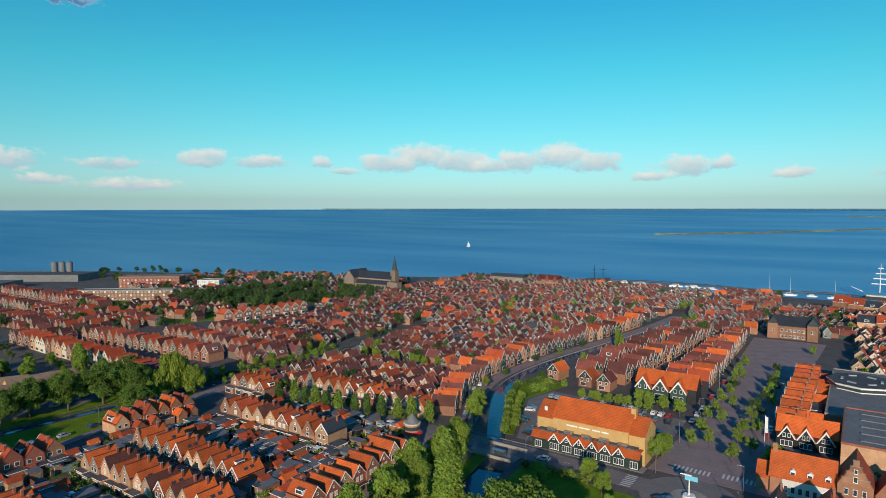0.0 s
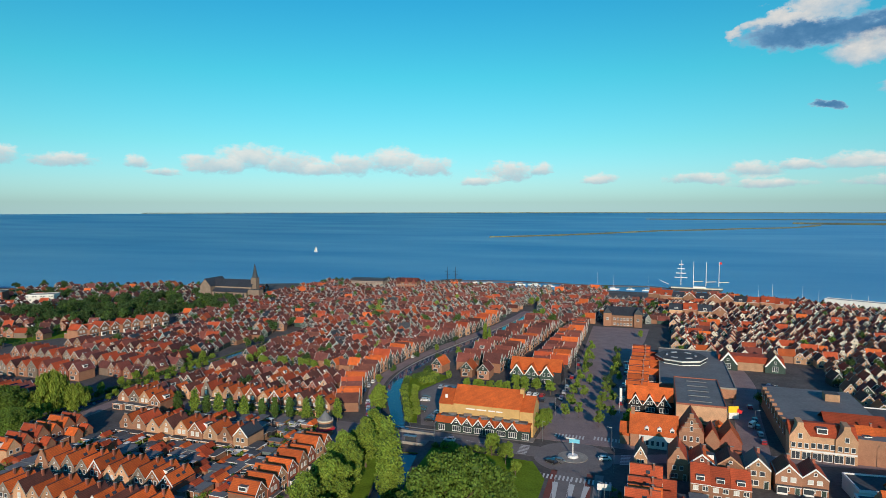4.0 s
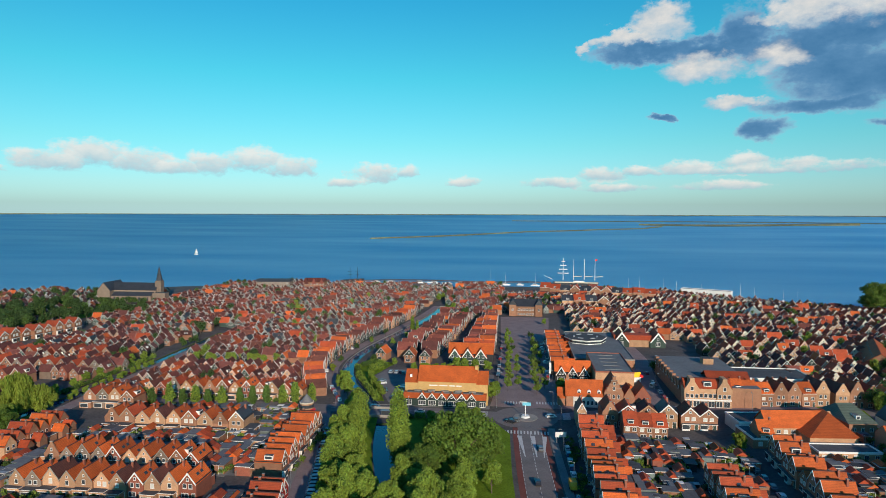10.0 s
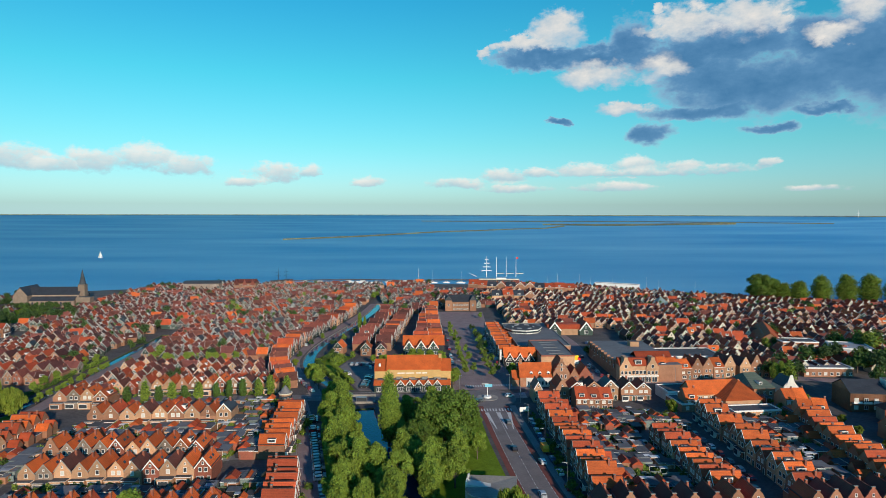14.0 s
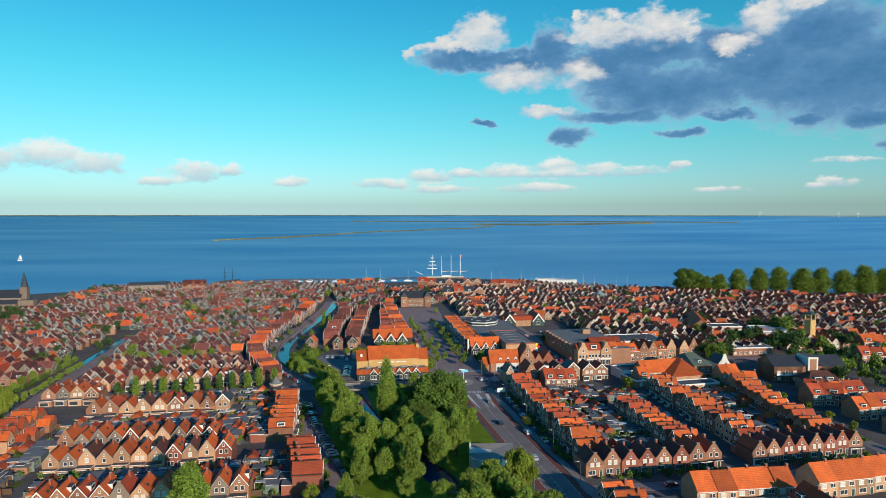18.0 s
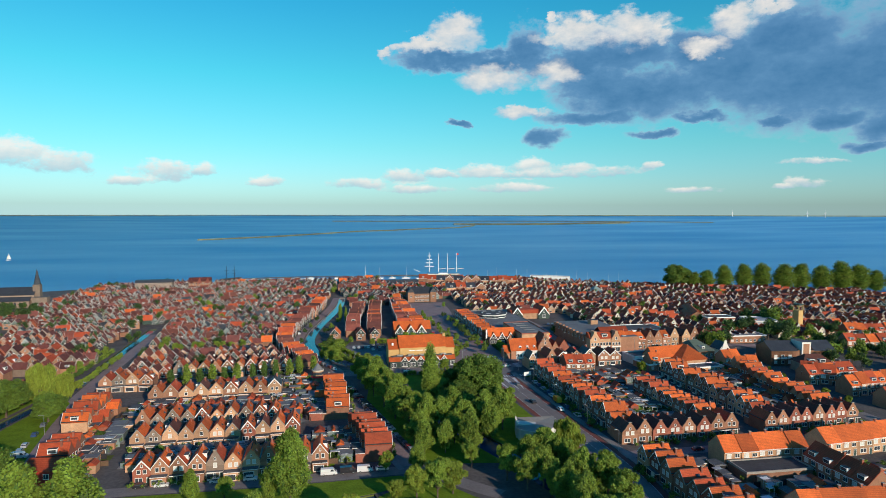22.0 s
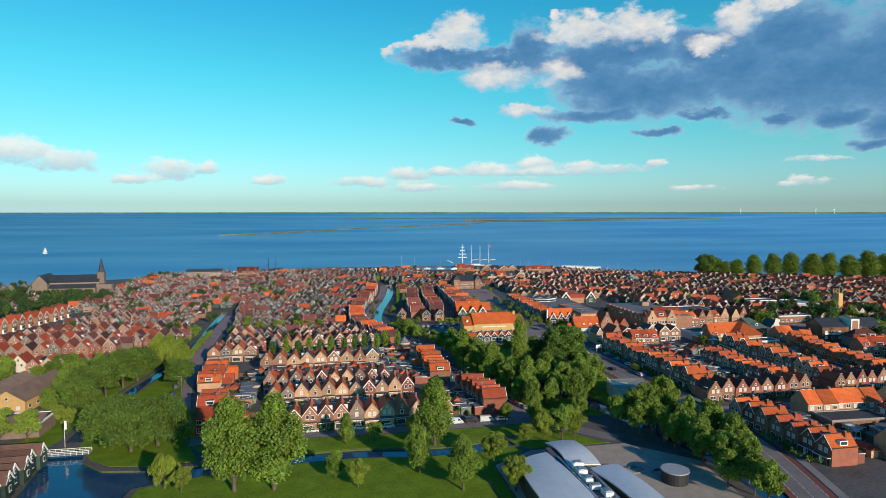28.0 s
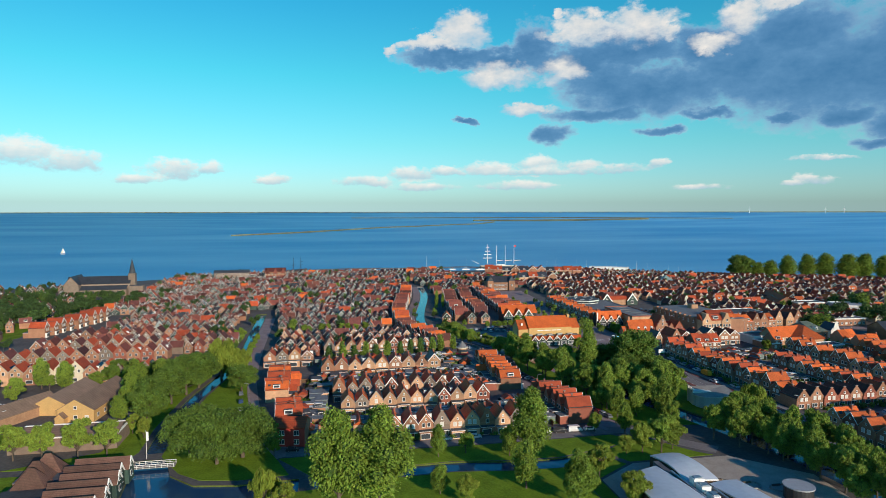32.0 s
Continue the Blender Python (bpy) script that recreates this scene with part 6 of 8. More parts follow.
put("window", window_mesh(1.2, 1.5), wh, 1.4, -4.35, 1.2)
fm = thing("farmhouse", "old farmhouse with a steep pyramid thatched roof", "farmhouse", 207, 529)
part("wall", M().box(-8, 8, -8, 8, 0, 2.6, TIMBER_GREEN), fm)
py = M()
for a in range(4):
    c, s = math.cos(a * 1.5708), math.sin(a * 1.5708)
    py.poly([(c * -8.6 - s * -8.6, s * -8.6 + c * -8.6, 2.4), (c * 8.6 - s * -8.6, s * 8.6 + c * -8.6, 2.4), (0, 0, 10.4)], TIMBER_GREY)
part("roof", py, fm, "grey thatch")
for p in ((172, 168, 200, 172, 5), (172, 188, 205, 192, 6), (168, 208, 198, 212, 5)):
    row(p[0], p[1], p[2], p[3], p[4], 0, TERR, 51 + p[4])
for i, (xa, ya, xb, yb, n) in enumerate(((290, 410, 365, 347, 14), (330, 450, 420, 392, 15), (270, 380, 330, 330, 11), (250, 440, 300, 420, 8))):
    row(xa, ya, xb, yb, n, -38, FAR_BRICK[:6], 60 + i)
row(280, 300, 380, 290, 14, -5, TERR, 66)
row(300, 270, 380, 262, 12, -5, TERR, 67)
row(250, 270, 290, 262, 6, -5, TERR, 68)
row(235, 205, 330, 200, 14, 0, TERR, 69)
row(230, 175, 330, 170, 14, 0, TERR, 70)

# ---- the square's end, the dike, the church and the harbour ----
sq = thing("square_hotel", "grey-roofed brick hotel with two corner towers", "hotel", 28, 523)
part("wall", M().box(-13, 13, -5, 9, 0, 8.2, BRICK, FLAT), sq)
part("roof", roof_x(-13.3, 13.3, -5, 9, 8.0, 13.0, ROOF_SLATE), sq)
for x in (-10.5, 10.5):
    part("corner_tower", M().box(x - 2.8, x + 2.8, -6.6, -1, 0, 9.4, BRICK), sq)
    part("tower_roof", M().prism([(x - 3.1, 9.3), (x + 3.1, 9.3), (x, 13.6)], -7, 0, ROOF_SLATE), sq)
    put("window", window_mesh(1.6, 1.8, False, 2), sq, x, -6.65, 4.4)
for i in range(6):
    for z in (0.8, 4.4):
        put("window", window_mesh(1.4, 1.6, False, 2), sq, -5.6 + i * 2.25, -5.05, z)
DIKE = [
    gable_house("tall brown brick dike hotel with a gable", 9, 12, 8.5, 13, BRICK, ROOF_RED, ext=0),
    side_house("long brown brick dike hotel with a red roof", 12, 12, 8.5, 12.5, BRICK, ROOF_RED),
    side_house("brick dike hotel with a dark roof", 10, 12, 7.5, 11.5, BRICK_PALE, ROOF_SLATE),
]
row(44, 640, 150, 610, 11, -12, DIKE, 80)
row(60, 560, 100, 556, 4, 0, DIKE, 81)
row(150, 640, 250, 575, 14, -32, FAR, 82)
hb = thing("harbour_hotel", "large red-roofed brick hotel on the dike", "hotel", -192, 650, 4)
part("wall", M().box(-11, 11, -7, 7, 0, 10, BRICK, FLAT), hb)
part("roof", roof_x(-11.4, 11.4, -7, 7, 9.8, 13.4, ROOF_OLD), hb)
for x in (-8, 0, 8):
    part("gable", M().prism([(x - 2.4, 8), (x + 2.4, 8), (x, 14)], -7.6, 0, ROOF_OLD), hb)
for i in range(7):
    for z in (1, 4, 7):
        put("window", window_mesh(1.3, 1.6), hb, -9.75 + i * 3.25, -7.05, z)
fb = thing("dike_hotel", "long grey-brown hotel with a dark mansard roof", "hotel", -238, 652, 4)
part("wall", M().box(-18, 18, -7, 7, 0, 9.0, BRICK_GREY, FLAT), fb)
part("roof", M().prism([(-7.4, 9.3), (7.4, 9.3), (5, 11.6), (-5, 11.6)], -18.4, 18.4, ROOF_SLATE, "x"), fb)
for i in range(10):
    for z in (1, 4, 7):
        put("window", window_mesh(1.3, 1.6), fb, -15.3 + i * 3.4, -7.05, z)
ch = thing("church", "large brick church with a slate roof and spire", "church", -334, 556, 2)
part("nave", body_x(-30, 22, -7, 7, 11, 17, BRICK_GREY), ch)
part("nave_roof", roof_x(-30.3, 22.3, -7, 7, 11, 17, ROOF_SLATE), ch)
part("aisle", M().box(-26, 20, -12, -7, 0, 6.4, BRICK_GREY, FLAT), ch)
part("aisle_roof", M().prism([(-12.4, 6.2), (-7, 9.4), (-7, 9.0), (-12.2, 5.9)][::-1], -26.3, 20.3, ROOF_SLATE, "x"), ch)
part("transept", M().prism([(-30, 0), (-18, 0), (-18, 11), (-24, 18), (-30, 11)], -14, 12, BRICK_GREY), ch)
part("transept_roof", M().prism([(-30.4, 10.8), (-24, 18), (-17.6, 10.8), (-17.6, 11.1), (-24, 18.4), (-30.4, 11.1)], -14.2, 12.2, ROOF_SLATE), ch)
part("tower", M().box(20.2, 25.8, -4.3, 1.3, 0, 19.5, BRICK_GREY), ch)
sp_ = M()
for a in range(8):
    a0, a1 = a * 0.7854 + 0.39, (a + 1) * 0.7854 + 0.39
    sp_.poly([(23 + 2.9 * math.cos(a0), -1.5 + 2.9 * math.sin(a0), 19.3), (23 + 2.9 * math.cos(a1), -1.5 + 2.9 * math.sin(a1), 19.3), (23, -1.5, 33.5)], ROOF_SLATE)
part("spire", sp_, ch)
for i in range(9):
    put("window", M().box(-0.8, 0.8, -0.08, 0, 0, 2.8, PANE).prism([(-0.8, 2.8), (0.8, 2.8), (0, 4)], -0.08, 0, PANE), ch, -15 + i * 4, -12.02, 1.6)
part("chapel", M().box(22, 34, -12, -5, 0, 9, BRICK_GREY, FLAT), ch)
flat_block("white_flats", "long three-storey block of flats with pale bands", -505, -425, 372, 384, 9, BRICK, FLAT_MID, 38, 3, 26, edge=STONE)
flat_block("white_office", "modern white building with rounded roof", -478, -456, 455, 468, 9, RENDER_W, FLAT_MID, 30, 3, 10)
flat_block("brick_flats", "red brick block of flats", -560, -500, 430, 446, 11, BRICK_RED, FLAT, 36, 3, 16, edge=STONE)
flat_block("warehouse", "long grey warehouse roof", -760, -640, 380, 420, 7, FLAT_MID, FLAT, 34, edge=FLAT_MID)
flat_block("warehouse", "dark grey flat-roofed warehouse", -720, -620, 300, 340, 7, FLAT_MID, FLAT, 34, edge=FLAT_MID)
for i in range(3):
    s = thing("silo", "pale round grain silo", "silo", -700 + i * 7, 420 + i * 5)
    part("drum", M().cyl(0, 0, 0, 18, 3.2, 3.2, FLAT_MID, 16), s)
    part("cap", M().cyl(0, 0, 18, 19.2, 3.2, 0.6, FLAT_MID, 16), s)
row(-560, 300, -380, 300, 24, 0, LEFT, 90)
row(-600, 330, -470, 335, 18, 0, LEFT, 91)
row(-480, 270, -380, 270, 14, 0, LEFT, 92)
row(-520, 350, -420, 330, 12, 0, LEFT, 93)

pr = flat_block("pier_restaurant", "long low white pavilion on the harbour pier", 190, 238, 668, 678, 5, WHITE, FLAT_PALE, -28, 1, 14)
slab("pier", [(170, 660), (260, 615), (268, 640), (185, 700)], 0.2, STONE, "stone harbour pier", "pier")
slab("breakwater", ribbon(smooth([(-190, 735), (-140, 757), (-80, 762), (-20, 752), (40, 760), (70, 745)]), 2.0), 0.9, FLAT, "dark stone breakwater", "breakwater", holes=())
sh = thing("sailing_ship", "white four-masted sailing ship moored at the quay", "ship", 92, 745, -4)
sh.scale = (0.86, 0.9, 1.3)
hull = M()
prof = [(-32, 1.2), (-27, -1.0), (23, -1.0), (27, 1.3), (27, 1.8), (-34, 2.0)]
hull.prism(prof, -3.2, 3.2, DARKMETAL).box(-31, 26.5, -3.24, 3.24, 1.5, 2.3, CREAM)
part("hull", hull, sh)
part("deckhouse", M().box(-6, 8, -2, 2, 1.8, 3.4, WHITE, FLAT_PALE), sh)
part("bowsprit", M().limb((-34, 0, 4.2), (-45, 0, 7.5), 0.3, 0.12, WHITE), sh)
for i, x in enumerate((-20, -6, 8, 22)):
    part("mast", M().limb((x, 0, 4), (x, 0, 23 if i else 24), 0.5, 0.22, WHITE, 8), sh)
    if i == 0:
        for z in (10, 13.5, 17, 20.5):
            part("yard", M().limb((x, -(26 - z) * 0.5, z), (x, (26 - z) * 0.5, z), 0.28, 0.28, WHITE), sh)
            part("furled_sail", M().limb((x - (26 - z) * 0.45, -0.3, z), (x + (26 - z) * 0.45, -0.3, z), 0.4, 0.4, WHITE), sh)
    else:
        part("boom", M().limb((x, 0, 7), (x + 11, 0, 7.6), 0.35, 0.3, CREAM), sh)
part("flag", M().box(22, 25, -0.05, 0.05, 21.4, 23, RED), sh)
os_ = thing("old_ship", "dark old sailing ship with two masts", "ship", -172, 733, 20)
part("hull", M().prism([(-13, 2.4), (-10, -0.6), (9, -0.6), (12, 3.4), (12, 4), (-14, 3)], -2.5, 2.5, TIMBER_BLACK), os_)
for x in (-5, 4):
    part("mast", M().limb((x, 0, 2), (x, 0, 18), 0.4, 0.15, TIMBER_BLACK), os_)
    for z in (9, 13):
        part("yard", M().limb((x - 3, -2, z), (x + 3, 2, z), 0.15, 0.15, TIMBER_BLACK), os_)


def boat(label, l, mast=0.0):
    e = new("motor_boat")
    tagged(e, label, "boat", "moored boats")
    part("hull", M().prism([(-l / 2, 1.3), (-l * 0.36, -0.3), (l * 0.48, -0.3), (l / 2, 1.1)], -l * 0.14, l * 0.14, WHITE), e)
    part("cabin", M().prism([(-l * 0.2, 1.1), (l * 0.3, 1.1), (l * 0.26, 2.5), (-l * 0.08, 2.5)], -l * 0.1, l * 0.1, WHITE), e)
    part("cabin_window", M().box(-l * 0.1, l * 0.25, -l * 0.1 - 0.03, l * 0.1 + 0.03, 1.6, 2.2, PANE), e)
    if mast:
        part("mast", M().limb((0, 0, 1.4), (0, 0, mast), 0.12, 0.07, WHITE), e)
        part("boom", M().limb((0, 0, 2.6), (l * 0.4, 0, 2.8), 0.12, 0.1, BLUE_TARP), e)
    return e


BOATS = [boat("white motor yacht at its mooring", 14), boat("white sailing yacht with bare mast", 11, 15), boat("small white motor boat", 9)]
rnd = random.Random(5)
for i in range(14):
    t = i / 13
    place(BOATS[rnd.randrange(3)], at(-165 + t * 225, 742 - 26 * (t - 0.35) ** 2 + rnd.uniform(-3, 3), -1.1, rnd.choice((0, 180)) + rnd.uniform(-14, 14), rnd.uniform(0.8, 1.25)))
for i in range(16):
    place(BOATS[1 if i % 3 else 2], at(130 + i * 11, 705 - i * 5.5 + rnd.uniform(-4, 4), -1.1, rnd.uniform(40, 70), rnd.uniform(0.8, 1.1)))
sb = thing("sailing_boat", "small sailing boat with a white sail out on the lake", "boat", -600, 1150)
sb.scale = (0.7, 0.7, 0.7)
part("hull", M().prism([(-6, 1.2), (-4.5, -0.4), (5, -0.4), (6, 1.1)], -1.5, 1.5, WHITE), sb).location = (0, 0, -1)
part("mast", M().limb((0, 0, 0), (0, 0, 17), 0.15, 0.08, WHITE), sb)
part("sail", M().prism([(0.3, 2), (5.6, 2.2), (0.3, 16.5)], -0.05, 0.05, WHITE), sb)
part("jib", M().prism([(-0.3, 1.5), (-0.3, 13), (-5, 1.6)], -0.05, 0.05, CREAM), sb)


def spit(name, line, w, h, label):
    """Low land out in the lake."""
    m = M()
    n = len(line)
    for i in range(n - 1):
        (xa, ya, za), (xb, yb, zb) = line[i], line[i + 1]
        wa, wb = w[i], w[i + 1]
        m.poly([(xa, ya - wa, za), (xb, yb - wb, zb), (xb, yb, zb + h), (xa, ya, za + h)], SANDBANK)
        m.poly([(xa, ya, za + h), (xb, yb, zb + h), (xb, yb + wb, zb), (xa, ya + wa, za)], GRASS)
    return tagged(part(name, m), label, "land", kind="structure")

spit("spit", [(-410, 1804, 2.6), (-322, 1884, 3.2), (-232, 1971, 4.1), (-150, 2070, 5.2), (-58, 2180, 6.4), (69, 2342, 8.6), (208, 2420, 10.0), (367, 2557, 12.3), (534, 2647, 14.1), (670, 2887, 18.5)], [4, 16, 26, 30, 26, 22, 22, 20, 24, 40], 4.0, "low reedy spit of land in the lake")
spit("island", [(604, 3045, 21), (704, 3027, 21.2), (901, 2985, 21.4), (1152, 3003, 23), (1351, 3027, 25), (1564, 3002, 26.3)], [10, 60, 90, 80, 60, 10], 7.0, "flat green island with low roofs")
spit("sandbar", [(-3, 3588, 30.5), (388, 3547, 30.2), (858, 3516, 31), (1310, 3405, 31.6), (1665, 3193, 30.7), (2032, 2956, 30.4)], [10, 40, 50, 50, 40, 10], 4.0, "thin dark dike in the lake")
spit("far_coast", [(-3383, 3480, 62), (-2085, 4236, 60), (-803, 4647, 60), (794, 4606, 60), (2082, 4242, 60), (3488, 3330, 62), (4023, 2600, 64)], [20, 20, 20, 20, 20, 20, 20], 5.0, "faint far coast on the horizon")
for x, y in ((3059, 3437), (3142, 3378), (2700, 3700)):
    t_ = thing("wind_turbine", "distant white wind turbine", "turbine", x, y)
    part("tower", M().limb((0, 0, 55), (0, 0, 86), 2.0, 1.2, WHITE), t_)
    for a in (90, 210, 330):
        part("blade", M().limb((0, 0, 86), (15 * math.cos(radians(a)), 0, 86 + 15 * math.sin(radians(a))), 1.0, 0.3, WHITE), t_)

# ---- trees ----
def crown_mesh(lobes, mt, dark, count, size, seed, droop=0.0, lean=0.55):
    """Leaf clumps over the lobes of a crown, round inner masses whose darker colour paints the shade inside."""
    rnd = random.Random(seed)
    m = M()
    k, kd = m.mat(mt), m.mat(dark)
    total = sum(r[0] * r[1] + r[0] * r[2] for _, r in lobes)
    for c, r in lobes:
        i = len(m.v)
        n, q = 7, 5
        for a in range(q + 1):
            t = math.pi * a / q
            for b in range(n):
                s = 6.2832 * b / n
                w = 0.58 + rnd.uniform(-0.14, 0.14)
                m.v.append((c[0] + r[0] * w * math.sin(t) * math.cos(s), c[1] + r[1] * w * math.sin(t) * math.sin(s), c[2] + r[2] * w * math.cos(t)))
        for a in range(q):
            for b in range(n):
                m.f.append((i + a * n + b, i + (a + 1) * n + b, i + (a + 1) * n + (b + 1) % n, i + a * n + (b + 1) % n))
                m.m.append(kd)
        for _ in range(int(count * (r[0] * r[1] + r[0] * r[2]) / total)):
            z = rnd.uniform(-0.75, 1)
            s = rnd.uniform(0, 6.2832)
            h = math.sqrt(1 - z * z)
            o = Vector((h * math.cos(s), h * math.sin(s), z))
            g = rnd.uniform(0.66, 1.24)
            p = Vector((c[0] + r[0] * g * o.x, c[1] + r[1] * g * o.y, c[2] + r[2] * g * o.z))
            nrm = (o * lean + Vector((rnd.uniform(-1, 1), rnd.uniform(-1, 1), rnd.uniform(-0.6, 1)))).normalized()
            u = nrm.orthogonal().normalized()
            if droop:
                u = (u * (1 - droop) + Vector((0, 0, -1)) * droop).normalized()
            v = nrm.cross(u)
            a, b = size * rnd.uniform(0.5, 1.1), size * rnd.uniform(0.35, 0.75)
            if droop:
                a *= 2.2
            i = len(m.v)
            m.v += [tuple(p - u * a - v * b * 0.4), tuple(p - v * b), tuple(p + u * a), tuple(p + v * b)]
            m.f.append((i, i + 1, i + 2, i + 3))
            m.m.append(k)
    return m


def shrub(label, h, r, mt, seed):
    rnd = random.Random(seed)
    lobes = [((r * 0.45 * math.cos(i * 2.1), r * 0.45 * math.sin(i * 2.1), h * rnd.uniform(0.35, 0.62)), (r * 0.6, r * 0.6, h * 0.4)) for i in range(5)]
    return tagged(part("shrub", crown_mesh(lobes, mt, LEAF_DARK, 420, 0.24, seed)), label, "shrub", "shrubs")


HEIGHT = {}


def tree(name, label, h, rx, base, shape, mt, dark, count, size, seed, trunk=0.3, droop=0.0):
    """h: height, rx: crown radius, base: height of the lowest leaves; shape: round, column, cone or broad."""
    rnd = random.Random(seed)
    e = new(name)
    HEIGHT[e.name] = h
    tagged(e, label, "tree", "trees")
    lobes = []
    n = {"round": 44, "column": 24, "cone": 58, "broad": 64, "willow": 26}[shape]
    tm = M().limb((0, 0, -0.2), (0.05 * h * rnd.uniform(-0.3, 0.3), 0, base + (h - base) * 0.45), trunk, trunk * 0.5, BARK, 8)
    for i in range(n):
        t = (i + 0.5) / n
        a = i * 2.4 + rnd.uniform(-0.4, 0.4)
        if shape == "column":
            z, rr, r = base + (h - base) * (0.06 + 0.9 * t), rx * 0.35 * rnd.random(), rx * (0.72 - 0.45 * abs(t - 0.4) * 1.4)
            rz = (h - base) * 0.12
        elif shape == "cone":
            q = math.sin(math.pi * (0.2 + 0.76 * t)) ** 0.8
            z, rr, r = base + (h - base) * (0.1 + 0.82 * t), rx * 0.76 * q * rnd.uniform(0.2, 1.1), rx * rnd.uniform(0.17, 0.38) * (0.45 + 0.55 * q)
            rz = r * 1.2
        else:
            z = base + (h - base) * (0.2 + 0.68 * rnd.random())
            q = math.sqrt(max(0.05, 1 - ((z - base) / (h - base) * 1.7 - 0.75) ** 2))
            rr = rx * 0.84 * q * rnd.uniform(0.2, 1.05)
            r = rx * rnd.uniform(0.13, 0.31)
            rz = r * (0.95 if shape != "broad" else 0.75)
            if shape == "willow":
                rz *= 1.5
        c = (rr * math.cos(a), rr * math.sin(a), z)
        lobes.append((c, (r, r, rz)))
        if i % 2 == 0:
            z0 = base * 0.75 + (z - base) * 0.35
            tm.limb((0, 0, z0), c, trunk * 0.38, trunk * 0.08, BARK, 5)
    part("trunk", tm, e)
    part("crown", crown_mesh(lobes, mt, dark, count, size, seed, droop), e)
    return e


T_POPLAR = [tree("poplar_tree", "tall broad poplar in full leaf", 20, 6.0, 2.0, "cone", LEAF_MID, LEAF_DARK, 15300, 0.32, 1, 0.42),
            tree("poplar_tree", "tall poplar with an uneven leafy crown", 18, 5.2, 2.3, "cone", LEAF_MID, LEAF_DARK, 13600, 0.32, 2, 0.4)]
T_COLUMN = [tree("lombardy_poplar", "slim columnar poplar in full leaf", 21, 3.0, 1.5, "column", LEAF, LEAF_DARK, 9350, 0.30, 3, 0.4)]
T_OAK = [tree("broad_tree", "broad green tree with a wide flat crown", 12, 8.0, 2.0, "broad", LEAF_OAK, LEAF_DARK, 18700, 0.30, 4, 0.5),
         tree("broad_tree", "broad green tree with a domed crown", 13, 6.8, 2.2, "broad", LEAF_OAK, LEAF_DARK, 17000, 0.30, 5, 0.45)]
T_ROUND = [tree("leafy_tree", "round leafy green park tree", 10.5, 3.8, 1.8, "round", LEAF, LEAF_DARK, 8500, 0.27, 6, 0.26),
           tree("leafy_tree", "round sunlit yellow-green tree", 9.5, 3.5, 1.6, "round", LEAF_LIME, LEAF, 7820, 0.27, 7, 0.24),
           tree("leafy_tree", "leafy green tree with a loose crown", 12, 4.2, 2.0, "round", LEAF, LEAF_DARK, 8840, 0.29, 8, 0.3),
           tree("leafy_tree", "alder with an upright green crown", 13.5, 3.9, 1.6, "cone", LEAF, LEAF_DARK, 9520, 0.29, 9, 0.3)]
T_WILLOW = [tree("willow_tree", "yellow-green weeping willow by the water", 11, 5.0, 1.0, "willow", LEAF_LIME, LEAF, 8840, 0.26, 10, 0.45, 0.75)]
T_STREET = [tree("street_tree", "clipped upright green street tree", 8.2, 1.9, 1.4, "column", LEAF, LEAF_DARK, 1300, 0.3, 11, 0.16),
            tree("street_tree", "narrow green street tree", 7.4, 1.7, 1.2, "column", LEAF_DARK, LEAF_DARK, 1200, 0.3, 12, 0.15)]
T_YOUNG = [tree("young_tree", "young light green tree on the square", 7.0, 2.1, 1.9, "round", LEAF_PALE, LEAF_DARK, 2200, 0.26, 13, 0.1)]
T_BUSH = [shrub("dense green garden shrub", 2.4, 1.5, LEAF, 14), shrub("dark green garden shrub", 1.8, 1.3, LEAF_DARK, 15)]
TREES = random.Random(77)


FAR_CROWNS = []
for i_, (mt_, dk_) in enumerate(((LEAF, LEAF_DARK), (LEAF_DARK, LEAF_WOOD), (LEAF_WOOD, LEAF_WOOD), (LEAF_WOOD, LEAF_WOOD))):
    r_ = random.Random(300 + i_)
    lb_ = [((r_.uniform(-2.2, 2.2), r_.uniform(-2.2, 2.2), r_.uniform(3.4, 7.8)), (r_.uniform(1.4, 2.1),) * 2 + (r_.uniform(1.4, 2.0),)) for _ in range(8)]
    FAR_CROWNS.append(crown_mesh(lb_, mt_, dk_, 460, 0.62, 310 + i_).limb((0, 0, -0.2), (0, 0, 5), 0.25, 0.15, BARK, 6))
WOODS = M()


def join(into, m, x, y, s, sz, turn):
    """One more copy of a small mesh in a joined sheet of greenery."""
    c, q, i = math.cos(turn) * s, math.sin(turn) * s, len(into.v)
    into.v += [(x + c * a - q * b, y + q * a + c * b, z * sz) for a, b, z in m.v]
    into.f += [tuple(j + i for j in f) for f in m.f]
    ks = [into.mat(q_) for q_ in m.mats]
    into.m += [ks[j] for j in m.m]


def far_plant(x, y, h, wide=1.0):
    k = 1 + TREES.randrange(3) if x < -180 else TREES.randrange(3)
    join(WOODS, FAR_CROWNS[k], x, y, h / 10 * wide, h / 10, TREES.uniform(0, 6.28))


CLEARING = [(-14, 146), (-6, 138), (12, 152), (11, 163), (7, 178), (-1, 172)]


def plant(kinds, x, y, s=1.0):
    if inside((x, y), CLEARING):
        return
    if (y > 345 or x < -285 or x > 215) and kinds[0].name.startswith(("leafy", "broad", "street", "young")):
        far_plant(x, y, HEIGHT[kinds[0].name] * s * TREES.uniform(0.85, 1.1), 0.75 if kinds[0].name.startswith(("street", "young")) else 1.0)
        return
    place(TREES.choice(kinds), at(x, y, 0, TREES.uniform(0, 360), s * TREES.uniform(0.92, 1.08), s * TREES.uniform(0.92, 1.1)))


